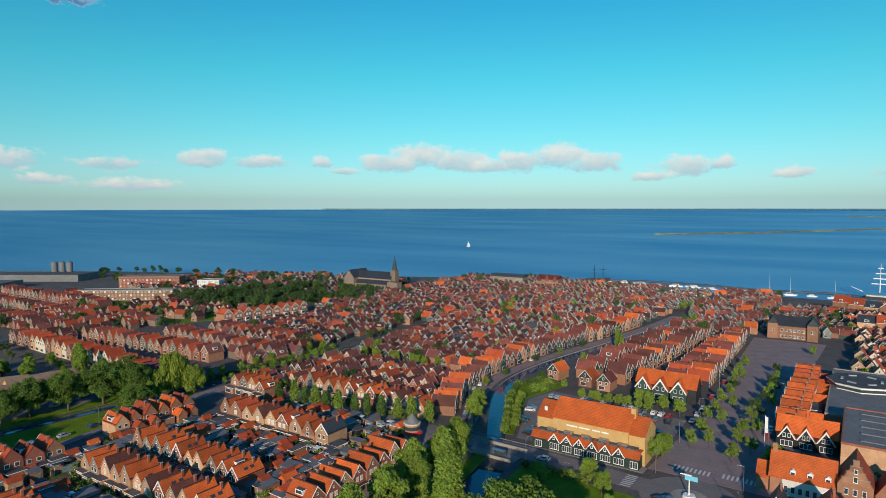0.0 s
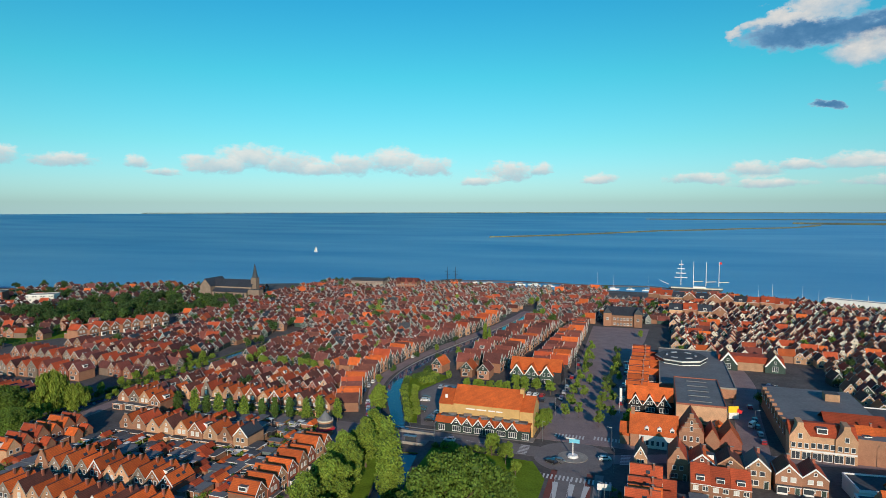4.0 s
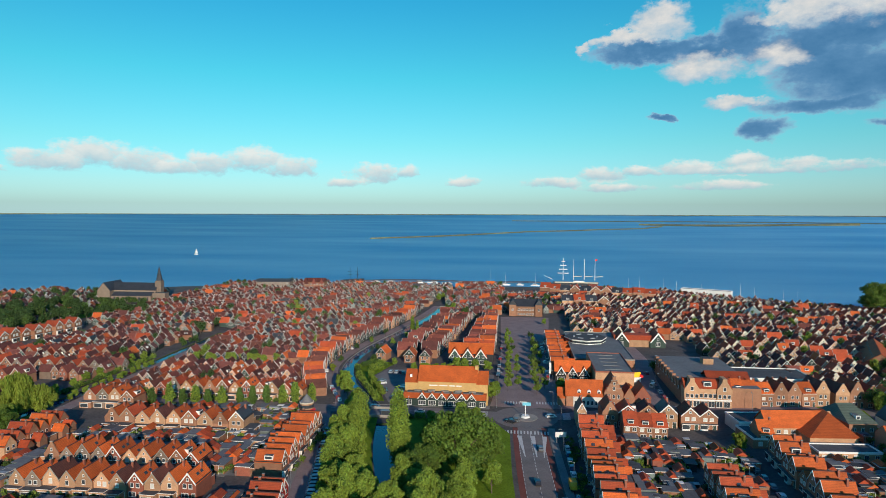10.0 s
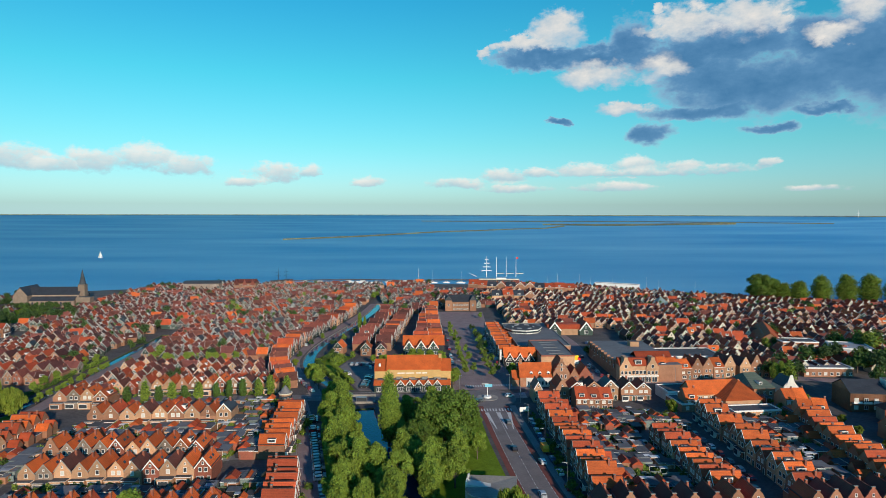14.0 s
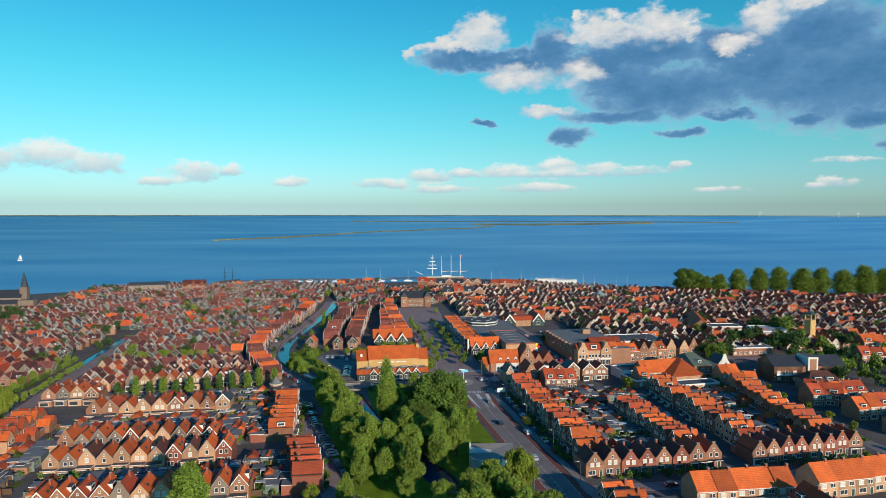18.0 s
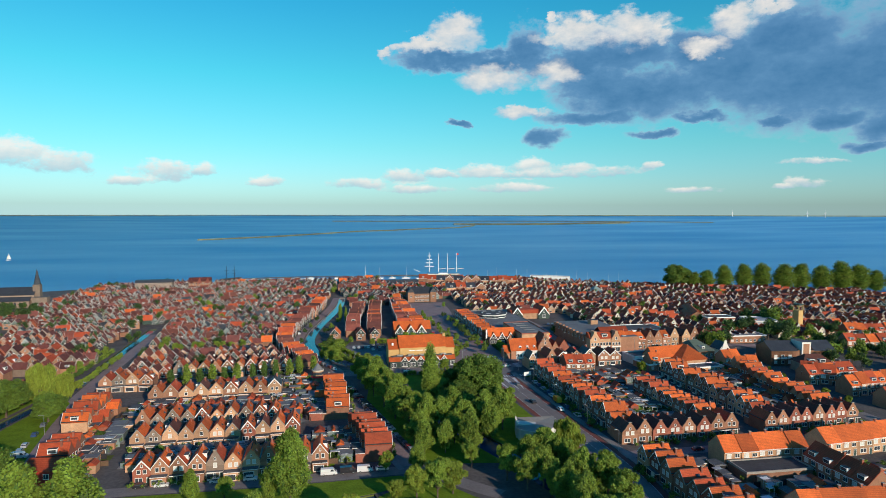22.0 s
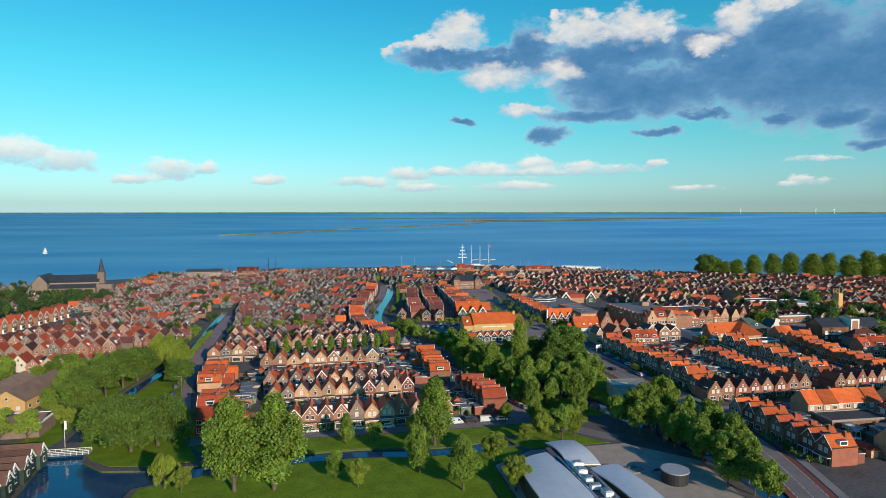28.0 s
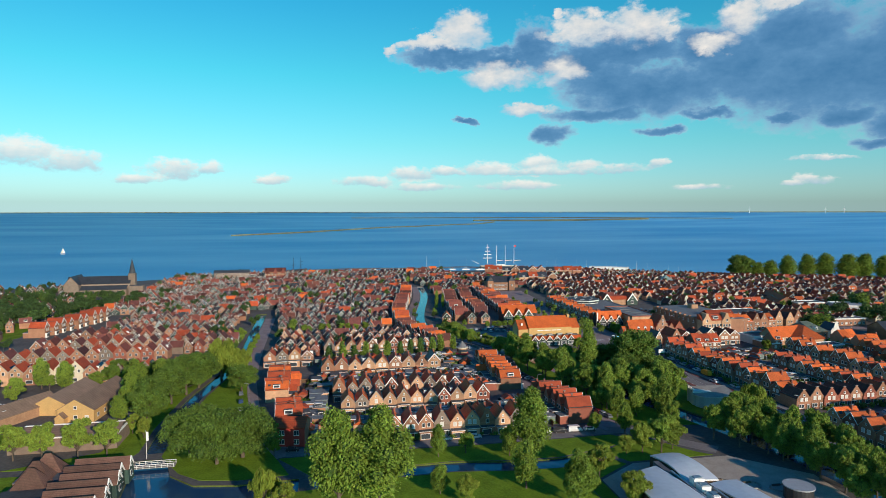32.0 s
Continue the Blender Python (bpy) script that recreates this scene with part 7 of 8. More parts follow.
def avenue(kinds, line, n, s=1.0, jit=0.6):
    """n trees at even steps along a line of points."""
    seg = [math.dist(line[i], line[i + 1]) for i in range(len(line) - 1)]
    for j in range(n):
        d = (j + 0.5) / n * sum(seg)
        for i, l in enumerate(seg):
            if d <= l:
                break
            d -= l
        p = Vector(line[i]).lerp(Vector(line[i + 1]), d / max(l, 1e-6))
        plant(kinds, p.x + TREES.uniform(-jit, jit), p.y + TREES.uniform(-jit, jit), s)


# the park in front, from the pond to the school
place(T_POPLAR[0], at(-132, 109, 0, 20, 1.4, 1.34))
place(T_POPLAR[0], at(-121.5, 108, 0, 140, 1.5, 1.38))
plant(T_POPLAR[1:], -101, 137, 0.55)
plant(T_POPLAR[1:], -73, 131, 1.15)
plant(T_ROUND[3:], -81, 111, 1.05)
plant(T_POPLAR[1:], -105, 112, 0.5)
plant(T_ROUND[:1], -92, 138, 0.7)
plant(T_ROUND[3:], -79, 133.5, 0.8)
plant(T_ROUND[1:2], -99, 105, 0.9)
plant(T_POPLAR[1:], -71, 98, 0.85)
plant(T_ROUND[1:2], -57, 95, 1.0)
plant(T_ROUND[1:2], -58, 114, 1.1)
plant(T_ROUND[1:2], -44, 148, 0.7)
plant(T_ROUND[3:], -34, 145.5, 0.75)
plant(T_WILLOW, -151, 114.5, 0.8)
plant(T_ROUND[1:2], -146, 111, 0.75)
plant(T_OAK[:1], -174, 151, 1.35)
plant(T_OAK[:1], -161, 148, 1.3)
plant(T_OAK[1:], -178, 154, 0.8)
plant(T_OAK[:1], -168, 144, 1.15)
plant(T_ROUND[:1], -151.5, 147.5, 0.5)
for x, y, s in ((-230, 158, 0.9), (-221, 156, 0.95), (-211, 156, 1.0), (-203, 157, 0.95), (-239, 160, 1.0)):
    plant(T_ROUND[:1], x, y, s * 1.15)
for x, y, s in ((-200, 196, 1.0), (-196, 208, 1.05), (-193, 220, 1.1), (-199, 186, 0.9), (-190, 230, 1.1)):
    plant(T_OAK[1:], x, y, 1.08 * s)
plant(T_POPLAR[1:], -204, 226, 0.8)
for x, y, s_ in ((-216, 232, 0.75), (-212, 214, 0.7), (-208, 200, 0.72), (-209, 188, 0.6)):
    plant(T_POPLAR, x, y, s_)
plant(T_OAK[:1], -206, 240, 0.8)
plant(T_ROUND[1:2], -201, 176, 0.7)
plant(T_ROUND[1:2], -196, 171, 0.7)
plant(T_OAK[1:], -228, 250, 0.7)
plant(T_OAK[:1], -216, 250, 0.6)
plant(T_WILLOW, -183, 245, 1.5)
plant(T_WILLOW, -176, 250, 1.15)
plant(T_OAK[1:], -171, 221, 0.95)
plant(T_ROUND[:1], -176, 232, 0.9)
plant(T_ROUND[3:], -245, 236, 1.0)
plant(T_ROUND[3:], -256, 240, 1.0)
# along the canal and in the park between the roads
for x, y, k_, s_ in ((-45.5, 262, 2, 0.95), (-42, 254, 3, 1.2), (-44, 246, 0, 1.05), (-38.5, 240, 3, 1.25), (-41, 230, 2, 1.2), (-35.5, 224, 3, 1.1), (-38, 214, 0, 1.2), (-32.5, 208, 2, 1.3), (-35, 198, 3, 1.25), (-28, 194, 2, 1.05), (-31, 185, 0, 1.25), (-25.5, 178, 3, 1.2), (-29, 170, 2, 1.0)):
    plant(T_ROUND[k_:k_ + 1], x, y, s_)
avenue(T_ROUND[3:] + T_ROUND[:1], [(-33, 172), (-27, 158)], 2, 0.95, 1.5)
plant(T_COLUMN, -18, 213, 1.32)
plant(T_POPLAR[1:], -12, 236, 0.5)
plant(T_OAK[1:], 2, 207, 1.72)
plant(T_OAK[1:], -7, 197, 1.05)
plant(T_OAK[1:], 10, 219, 1.1)
plant(T_OAK[:1], -5, 221, 1.0)
plant(T_ROUND[:1], 13, 200, 0.9)
plant(T_ROUND[2:3], -11, 190, 1.0)
for x, y, s in ((-2, 262, 0.75), (4, 257, 0.7), (9, 249, 0.5), (-12, 252, 0.7)):
    plant(T_ROUND[:1], x, y, s)
avenue(T_ROUND[2:3] + T_ROUND[3:], [(-14, 196), (-6, 180), (2, 160), (8, 140), (13, 118)], 10, 1.12, 2.2)
avenue(T_ROUND[2:4], [(4, 196), (3, 180), (-2, 150), (2, 128), (8, 108), (8, 88)], 10, 1.1, 2.5)
for x, y, k_, s_ in ((-24, 186, 3, 1.0), (-20, 178, 2, 1.15), (-17, 168, 0, 1.0), (-22, 160, 3, 0.9), (-13, 172, 2, 1.2), (-14, 156, 3, 1.15), (-9, 150, 2, 1.05), (-16, 146, 0, 0.9), (-3, 178, 3, 1.25), (3, 172, 0, 1.05), (-8, 140, 2, 0.95), (5, 186, 2, 1.1)):
    plant(T_ROUND[k_:k_ + 1], x, y, s_)
for x, y, k_, s_ in ((-37, 128, 1, 1.0), (-31, 127, 0, 1.15), (-26, 129, 1, 1.1), (-43, 127, 1, 0.75)):
    plant(T_ROUND[k_:k_ + 1], x, y, s_)
plant(T_WILLOW, 17.5, 148, 1.15)
plant(T_ROUND[:1], 19, 132, 0.75)
avenue(T_ROUND[:1] + T_ROUND[2:3], [(21, 126), (17, 108), (10, 90), (2, 72)], 9, 1.1, 1.8)
avenue(T_ROUND[2:3], [(-8, 136), (2, 118), (4, 100), (2, 84)], 8, 0.95, 2.0)
avenue(T_BUSH, [(-24, 262), (-10, 264), (4, 265)], 10, 1.0, 1.0)
avenue(T_BUSH, [(20, 160), (20, 130), (14, 100)], 14, 1.0, 0.6)
# street trees in the block between the canals
avenue(T_STREET, [(-137, 262), (-109, 265), (-95, 268), (-66, 275)], 12, 1.2, 1.0)
plant(T_STREET, -68, 262, 0.6)
avenue(T_ROUND[:1], [(-160, 340), (-108, 341)], 9, 0.55, 2.0)
avenue(T_ROUND[1:2], [(-150, 345), (-118, 345)], 5, 0.6, 2.0)
avenue(T_ROUND[:1], [(-176, 262), (-176, 330)], 12, 0.4, 0.8)
avenue(T_BUSH, [(-187, 255), (-186, 345)], 30, 1.2, 0.7)
avenue(T_ROUND[:1] + T_ROUND[2:3], [(-189, 262), (-188, 342)], 9, 0.5, 1.0)
avenue(T_ROUND[:1] + T_OAK[1:], [(-240, 243), (-196, 243)], 7, 0.62, 2.0)
avenue(T_ROUND[1:2], [(-186, 372), (-180, 388)], 3, 0.75, 1)
plant(T_ROUND[1:2], -152, 402, 0.75)
for x, y in ((-58, 350), (-46, 347), (-61, 376), (-57, 398), (-52, 420)):
    plant(T_ROUND[:2], x, y, 0.55)
plant(T_COLUMN, -50, 430, 0.62)
plant(T_COLUMN, -46, 425, 0.5)
plant(T_ROUND[:1], -22, 470, 1.0)
avenue(T_ROUND[:1], [(-38.5, 287), (-47, 305), (-54, 322)], 7, 0.45, 0.5)
for x, y, s_ in ((-55.5, 286, 0.8), (-59, 294, 0.85), (-62.5, 302, 0.7), (-75, 328, 0.5), (-76.8, 350, 0.5), (-75.2, 378, 0.55), (-72, 402, 0.5), (-67.5, 424, 0.6)):
    plant(T_ROUND[2:3] if s_ > 0.6 else T_ROUND[1:2], x, y, s_)
avenue(T_BUSH, [(-41, 284), (-51, 304), (-60, 324), (-65, 340)], 24, 1.15, 0.4)
avenue(T_BUSH, [(-56, 334), (-50, 342), (-58, 350), (-62, 342)], 14, 1.4, 0.8)
avenue(T_ROUND[:1], [(-34, 335), (-4, 334)], 8, 0.5, 1.0)
avenue(T_ROUND[:1], [(-15, 342), (8, 336)], 4, 0.65, 1.0)
avenue(T_ROUND[:1], [(9.5, 286), (10.5, 298)], 4, 0.72, 0.6)
# the square
avenue(T_YOUNG, [(17.5, 300), (16.5, 360), (14.5, 440)], 10, 0.95, 1.2)
avenue(T_YOUNG, [(20.5, 300), (19.5, 360), (17.5, 420)], 5, 0.9, 1.2)
avenue(T_YOUNG, [(30.5, 296), (30, 350), (31, 430)], 10, 1.0, 1.2)
avenue(T_YOUNG, [(33.5, 302), (33, 350), (34, 400)], 5, 0.9, 1.2)
plant(T_ROUND[2:3], 40.5, 300, 0.62)
plant(T_ROUND[2:3], 41, 308, 0.6)
plant(T_ROUND[:1], 41, 480, 0.6)
avenue(T_BUSH, [(41, 292), (41, 322)], 9, 1.1, 0.5)
# east
plant(T_ROUND[1:2], 99, 244, 0.75)
plant(T_ROUND[:1], 92, 350, 0.62)
for x, y in ((178, 297), (172, 293), (184, 300)):
    plant(T_ROUND[3:], x, y, 0.75)
for x, y, s in ((232, 300, 1.25), (240, 306, 1.3), (226, 308, 1.1)):
    plant(T_OAK[1:], x, y, s)
for x, y, s in ((236, 262, 1.0), (244, 256, 0.8), (252, 254, 0.7), (262, 252, 0.7), (228, 276, 0.8), (272, 322, 0.8)):
    plant(T_OAK[1:], x, y, s * 0.8)
avenue(T_ROUND[1:2], [(166, 262), (160, 220), (160, 170)], 7, 0.5, 1.0)
avenue(T_ROUND[:1], [(164, 150), (176, 110)], 5, 0.6, 1.0)
place(T_OAK[1], at(316, 561, 0, 40, 2.1, 2.1))
place(T_OAK[0], at(328, 566, 0, 130, 1.5, 1.8))
for i, (x, y, w_, h_) in enumerate(((336, 557, 1.9, 0.72), (348, 553, 2.2, 0.8), (367, 550, 2.3, 1.0), (388, 545, 2.5, 1.05), (405, 538, 2.5, 1.1), (425, 529, 2.9, 1.08), (443, 526, 2.5, 1.1), (463, 520, 2.8, 1.02), (482, 514, 3.0, 1.2), (500, 509, 2.8, 1.08), (516, 504, 2.3, 0.85), (533, 496, 2.6, 1.0), (552, 488, 2.6, 0.95))):
    place(T_COLUMN[0], at(x, y, 0, i * 67, w_ * 1.45, h_ * 1.22))
avenue(T_ROUND[:3], [(140, 470), (200, 500), (260, 470), (330, 430), (420, 370)], 22, 0.55, 8)
avenue(T_ROUND[:3], [(130, 350), (200, 400), (300, 400)], 16, 0.5, 10)
# the old town and the church park
avenue(T_ROUND[:3], [(-130, 470), (-180, 520), (-120, 560), (-60, 600)], 14, 0.55, 10)
avenue(T_ROUND[:3], [(-230, 340), (-260, 400), (-230, 450)], 10, 0.5, 8)
plant(T_ROUND[:1], -278, 530, 0.9)
plant(T_ROUND[:1], -272, 527, 0.9)
for i in range(110):
    a, b = TREES.random(), TREES.random()
    plant(T_ROUND[2:3] + T_ROUND[:1] + T_OAK[:1], -440 + 105 * a + 60 * b, 385 + 110 * b + 25 * (1 - a), 0.95)
avenue(T_ROUND[2:3], [(-362, 530), (-330, 538), (-305, 536)], 12, 0.6, 2)
avenue(T_ROUND[2:3], [(-480, 545), (-420, 560), (-370, 572)], 14, 0.6, 6)
avenue(T_ROUND[:3], [(-420, 330), (-340, 325), (-300, 320)], 12, 0.65, 6)
avenue(T_ROUND[2:3], [(-620, 430), (-540, 470), (-480, 500)], 18, 0.8, 12)
avenue(T_ROUND[2:3], [(-720, 470), (-640, 520), (-560, 550)], 18, 0.7, 12)
avenue(T_ROUND[:3], [(-400, 232), (-300, 230), (-230, 238)], 14, 0.65, 5)
avenue(T_ROUND[2:3], [(-290, 210), (-258, 214), (-262, 200), (-300, 190)], 10, 0.9, 4)

# ---- park buildings and the houses by the pond ----
sc = thing("school", "school with curved pale sheet roofs and rooftop plant", "school")


def shell(x0, x1, y0, y1, z, rise, bow, cut):
    """A roof arched along y; its north edge runs askew by cut and its outer side bows."""
    n, top, under = 14, [], []
    for i in range(n + 1):
        t = i / n
        k_ = math.sin(math.pi * t)
        row_ = []
        for j in range(5):
            q = j / 4
            x = x0 + (x1 - x0) * q + bow * k_ * (1 - q)
            y = y0 + (y1 + cut * (q - 1) - y0) * t
            row_.append((x, y, z + rise * math.sin(math.pi * (0.12 + 0.8 * t)) + 0.35 * math.sin(math.pi * q)))
        top.append(row_)
    m, w_ = M(), M()
    for i in range(n):
        for j in range(4):
            m.poly((top[i][j], top[i][j + 1], top[i + 1][j + 1], top[i + 1][j]), SHEET)
    rim = [r[0] for r in top] + top[-1][1:] + [r[-1] for r in top[::-1]][1:] + top[0][1:-1][::-1]
    for i in range(len(rim)):
        p, q = rim[i], rim[(i + 1) % len(rim)]
        m.poly(((p[0], p[1], p[2] - 0.4), p, q, (q[0], q[1], q[2] - 0.4)), WHITE)
        w_.poly(((p[0], p[1], 0), (p[0], p[1], p[2] - 0.35), (q[0], q[1], q[2] - 0.35), (q[0], q[1], 0)), WOOD_BROWN)
    part("roof_shell", m, sc, "curved pale roof").data.shade_smooth()
    part("wall", w_, sc, "brown timber wall under the roof edge")


shell(-54, -42.6, 54, 110, 3.3, 2.3, -2.0, 5.0)
shell(-40.6, -31, 98, 117, 3.6, 1.4, 0.6, 0.0)
shell(-35, -25.5, 52, 98, 3.2, 2.0, 1.4, 1.0)
part("link_roof", M().box(-42.4, -40.8, 56, 112, 0, 4.3, FLAT_MID, FLAT).box(-40.8, -35.2, 56, 97.6, 0, 4.3, FLAT_MID, FLAT), sc, "flat grey roof between the shells")
for x, y, a_, b_, h_ in ((-39.2, 95.5, 1.5, 1.1, 2.2), (-39.4, 92.3, 1.3, 1.4, 1.7), (-39.8, 87.5, 1.0, 1.6, 1.5), (-39.4, 83.5, 1.3, 0.9, 1.2), (-38.0, 79.5, 1.1, 1.5, 1.4), (-40.2, 75.0, 0.8, 1.7, 1.0), (-38.0, 71.0, 1.2, 1.2, 1.5), (-39.0, 66.0, 1.2, 1.4, 1.1), (-38.4, 61.0, 1.0, 1.2, 1.3)):
    put("roof_unit", M().box(-a_, a_, -b_, b_, 0.15, h_, WHITE).box(-a_ * 0.7, a_ * 0.7, -b_ * 0.7, b_ * 0.7, h_, h_ + 0.25, METAL).box(-a_, a_, -b_, b_, 0, 0.15, DARKMETAL), sc, x, y, 4.3)
part("duct", M().box(-36.9, -36.3, 62, 92, 4.5, 5.1, METAL).box(-40.9, -36.4, 89.6, 90.2, 4.5, 5.0, METAL).box(-41.9, -41.3, 66, 104, 4.5, 5.0, METAL), sc)
for i in range(7):
    put("rooflight", M().box(-0.6, 0.6, -0.9, 0.9, 0, 0.35, FLAT_PALE), sc, -37.6, 64 + i * 3.6, 4.3)
dr = thing("round_shelter", "round dark timber shelter with a pale roof", "shelter", -11.5, 92)
part("wall", M().cyl(0, 0, 0, 3.4, 3.6, 3.6, DARKMETAL, 24), dr)
part("roof", M().cyl(0, 0, 3.4, 3.7, 3.9, 3.9, FLAT_PALE, 24), dr)
for i in range(3):
    b = thing("sand_pit", "kerbed sand pit in the play yard", "sand pit", -26 + i * 7, 104 - i * 3)
    km = M()
    for j in range(16):
        a0, a1 = 6.28319 * j / 16, 6.28319 * (j + 1) / 16
        p, q = (math.cos(a0), math.sin(a0)), (math.cos(a1), math.sin(a1))
        km.poly([(p[0] * 2.7, p[1] * 2.0, 0.38), (p[0] * 3, p[1] * 2.3, 0.38), (q[0] * 3, q[1] * 2.3, 0.38), (q[0] * 2.7, q[1] * 2.0, 0.38)], STONE)
        km.poly([(p[0] * 3, p[1] * 2.3, 0.1), (q[0] * 3, q[1] * 2.3, 0.1), (q[0] * 3, q[1] * 2.3, 0.38), (p[0] * 3, p[1] * 2.3, 0.38)], STONE)
    part("kerb", km, b)
    part("bench", M().box(-1.2, 1.2, 1.4, 1.9, 0.1, 0.55, BARK), b)
cp = thing("curved_pavilion", "white curved pavilion with a sloping grey roof", "pavilion", 14, 168, -12)
arc = [(7 * math.cos(math.pi * (1 + i / 12)), -1 + 6.5 * math.sin(math.pi * (1 + i / 12))) for i in range(13)]
pm = M()
for i in range(12):
    (xa, ya), (xb, yb) = arc[i], arc[i + 1]
    pm.poly([(xa, ya, 0), (xb, yb, 0), (xb, yb, 4.2 + 0.15 * i), (xa, ya, 4.2 + 0.15 * i)], RENDER_W)
part("curved_wall", pm, cp)
part("rear_wall", M().box(-7, 7, -1, 5, 0, 5.4, RENDER_W), cp)
rm = M()
rim_ = [(x * 1.06, y * 1.06, 4.4 + 0.15 * i) for i, (x, y) in enumerate(arc)] + [(7.4, 5.4, 6.3), (-7.4, 5.4, 5.7)]
rm.poly(rim_, STONE)
for i in range(len(rim_)):
    p, q = rim_[i], rim_[(i + 1) % len(rim_)]
    rm.poly([(p[0], p[1], p[2] - 0.3), (q[0], q[1], q[2] - 0.3), q, p], WHITE)
part("roof", rm, cp, "sloping grey stone-coloured roof with a white edge")
for i in range(3):
    part("pier", M().box(-7.4, -6.9, -1 + i * 2.4, 0.2 + i * 2.4, 0, 6.4, RENDER_W), cp)

bn = flat_block("care_home", "low brick building with a long brown roof", -234, -202, 163, 176, 4.6, BRICK_GREY, FLAT)
part("roof", M().prism(chevron(13, 4.4, 6.4, 0.4, 0.2), -16.3, 16.3, ROOF_TAN, "x"), bn)
hs = thing("brick_house", "pale brick house with grey tan gabled roofs", "house", -223, 208, -7)
part("wall", M().prism(pentagon(13, 4.6, 8.4), -16, 16, OCHRE), hs)
part("roof", M().prism(chevron(13, 4.6, 8.4, 0.4, 0.2), -16.3, 16.3, ROOF_TAN), hs)
part("side_wing", M().prism([(x - 13.5, z) for x, z in pentagon(12, 4.2, 7.4)], -8, 18, OCHRE), hs)
part("side_wing_roof", M().prism([(x - 13.5, z) for x, z in chevron(12, 4.2, 7.4, 0.4, 0.2)], -8.3, 18.3, ROOF_TAN), hs)
for i in range(6):
    put("window", window_mesh(1.6, 1.4, False, 2), hs, 6.55, -13 + i * 5.2, 1.4, 90)
for i in range(3):
    put("window", window_mesh(1.4, 1.3, i % 2 == 0), hs, -4 + i * 4, -16.05, 1.3)
put("window", window_mesh(1.1, 1.1), hs, 0, -16.05, 4.9)
put("porch", M().prism([(-1.6, 0), (1.6, 0), (1.6, 2.4), (0, 4), (-1.6, 2.4)], -2.5, 0, OCHRE).prism(chevron(3.2, 2.4, 4, 0.3, 0.15), -2.8, 0, ROOF_TAN), hs, -4.4, -16, 0)
lw = thing("long_wing", "long low brick wing with a grey tan roof and skylights", "house", -250, 196, 62)
part("wall", body_x(-24, 18, -5, 5, 3.6, 6.6, BRICK_PALE), lw)
part("roof", roof_x(-24.4, 18.4, -5, 5, 3.6, 6.6, ROOF_TAN), lw)
for i in range(6):
    put("skylight", M().box(-0.6, 0.6, -0.5, 0.5, 0, 0.12, WHITE).box(-0.45, 0.45, -0.35, 0.35, 0.12, 0.14, PANE), lw, -15 + i * 2.6, -2.6, 5.3)
for i in range(6):
    x, y = -203 + (i % 2) * 1.0, 112 + i * 5.0
    b = thing("boathouse", "dark timber boathouse with a brown roof and white gable", "boathouse", x, y, 0, "boathouses")
    part("wall", body_x(-2, 12, -2.4, 2.4, 4.2, 7.0, TIMBER_GREEN), b)
    part("roof", roof_x(-2.4, 12.2, -2.4, 2.4, 4.2, 7.0, ROOF_DARK, 0.1), b)
    part("rear_wall", M().box(-14, -2, -2.45, 2.45, 0, 4.3, BRICK), b)
    if i > 2:
        part("hipped_roof", hip(-13.5, -5, -2.6, 2.6, 4.7, 9.4, -10, -8.5, 0.0, 0.0, ROOF_DARK), b, "steep brown hipped roof")
    part("gable_trim", M().prism([(-2.5, 4.2), (-2.1, 4.2), (0, 6.6), (2.1, 4.2), (2.5, 4.2), (0, 7.3)], 12.0, 12.25, WHITE, "x"), b)
    put("window", window_mesh(1.4, 1.6), b, 12.05, 0, 1.6, 90)
    put("window", window_mesh(0.9, 1.0), b, 12.05, 0, 4.4, 90)
    part("flat_roof", M().box(-14.1, -2.5, -2.5, 2.5, 4.3, 4.7, FLAT), b)
br = thing("footbridge", "white timber footbridge over the pond", "bridge", -187, 145)
part("deck", M().box(-7, 7, -1.4, 1.4, 0.3, 0.55, SLAB), br)
for s in (-1.4, 1.4):
    part("rail", M().box(-7, 7, s - 0.06, s + 0.06, 1.4, 1.55, WHITE).box(-7, 7, s - 0.05, s + 0.05, 0.9, 1.0, WHITE), br)
    for i in range(9):
        part("post", M().box(-7 + i * 1.72, -6.86 + i * 1.72, s - 0.08, s + 0.08, 0.3, 1.55, WHITE), br)
fg = thing("flagpole", "white flagpole with a furled flag", "flagpole", -190, 152)
part("pole", M().cyl(0, 0, 0, 9, 0.09, 0.05, WHITE), fg)
part("flag", M().box(0.05, 0.7, -0.06, 0.06, 5.8, 8.6, WHITE), fg)

slab("lawn", [(-470, 405), (-330, 415), (-318, 360), (-330, 335), (-460, 335)], 0.07, GRASS, "green lawn between the flats", "lawn")
avenue(T_ROUND[:3], [(-470, 340), (-400, 345), (-330, 350)], 16, 0.8, 8)
avenue(T_ROUND[2:3], [(-460, 400), (-400, 395), (-340, 400)], 14, 0.9, 8)
avenue(T_ROUND[:3], [(-600, 290), (-500, 285), (-400, 262)], 14, 0.8, 8)

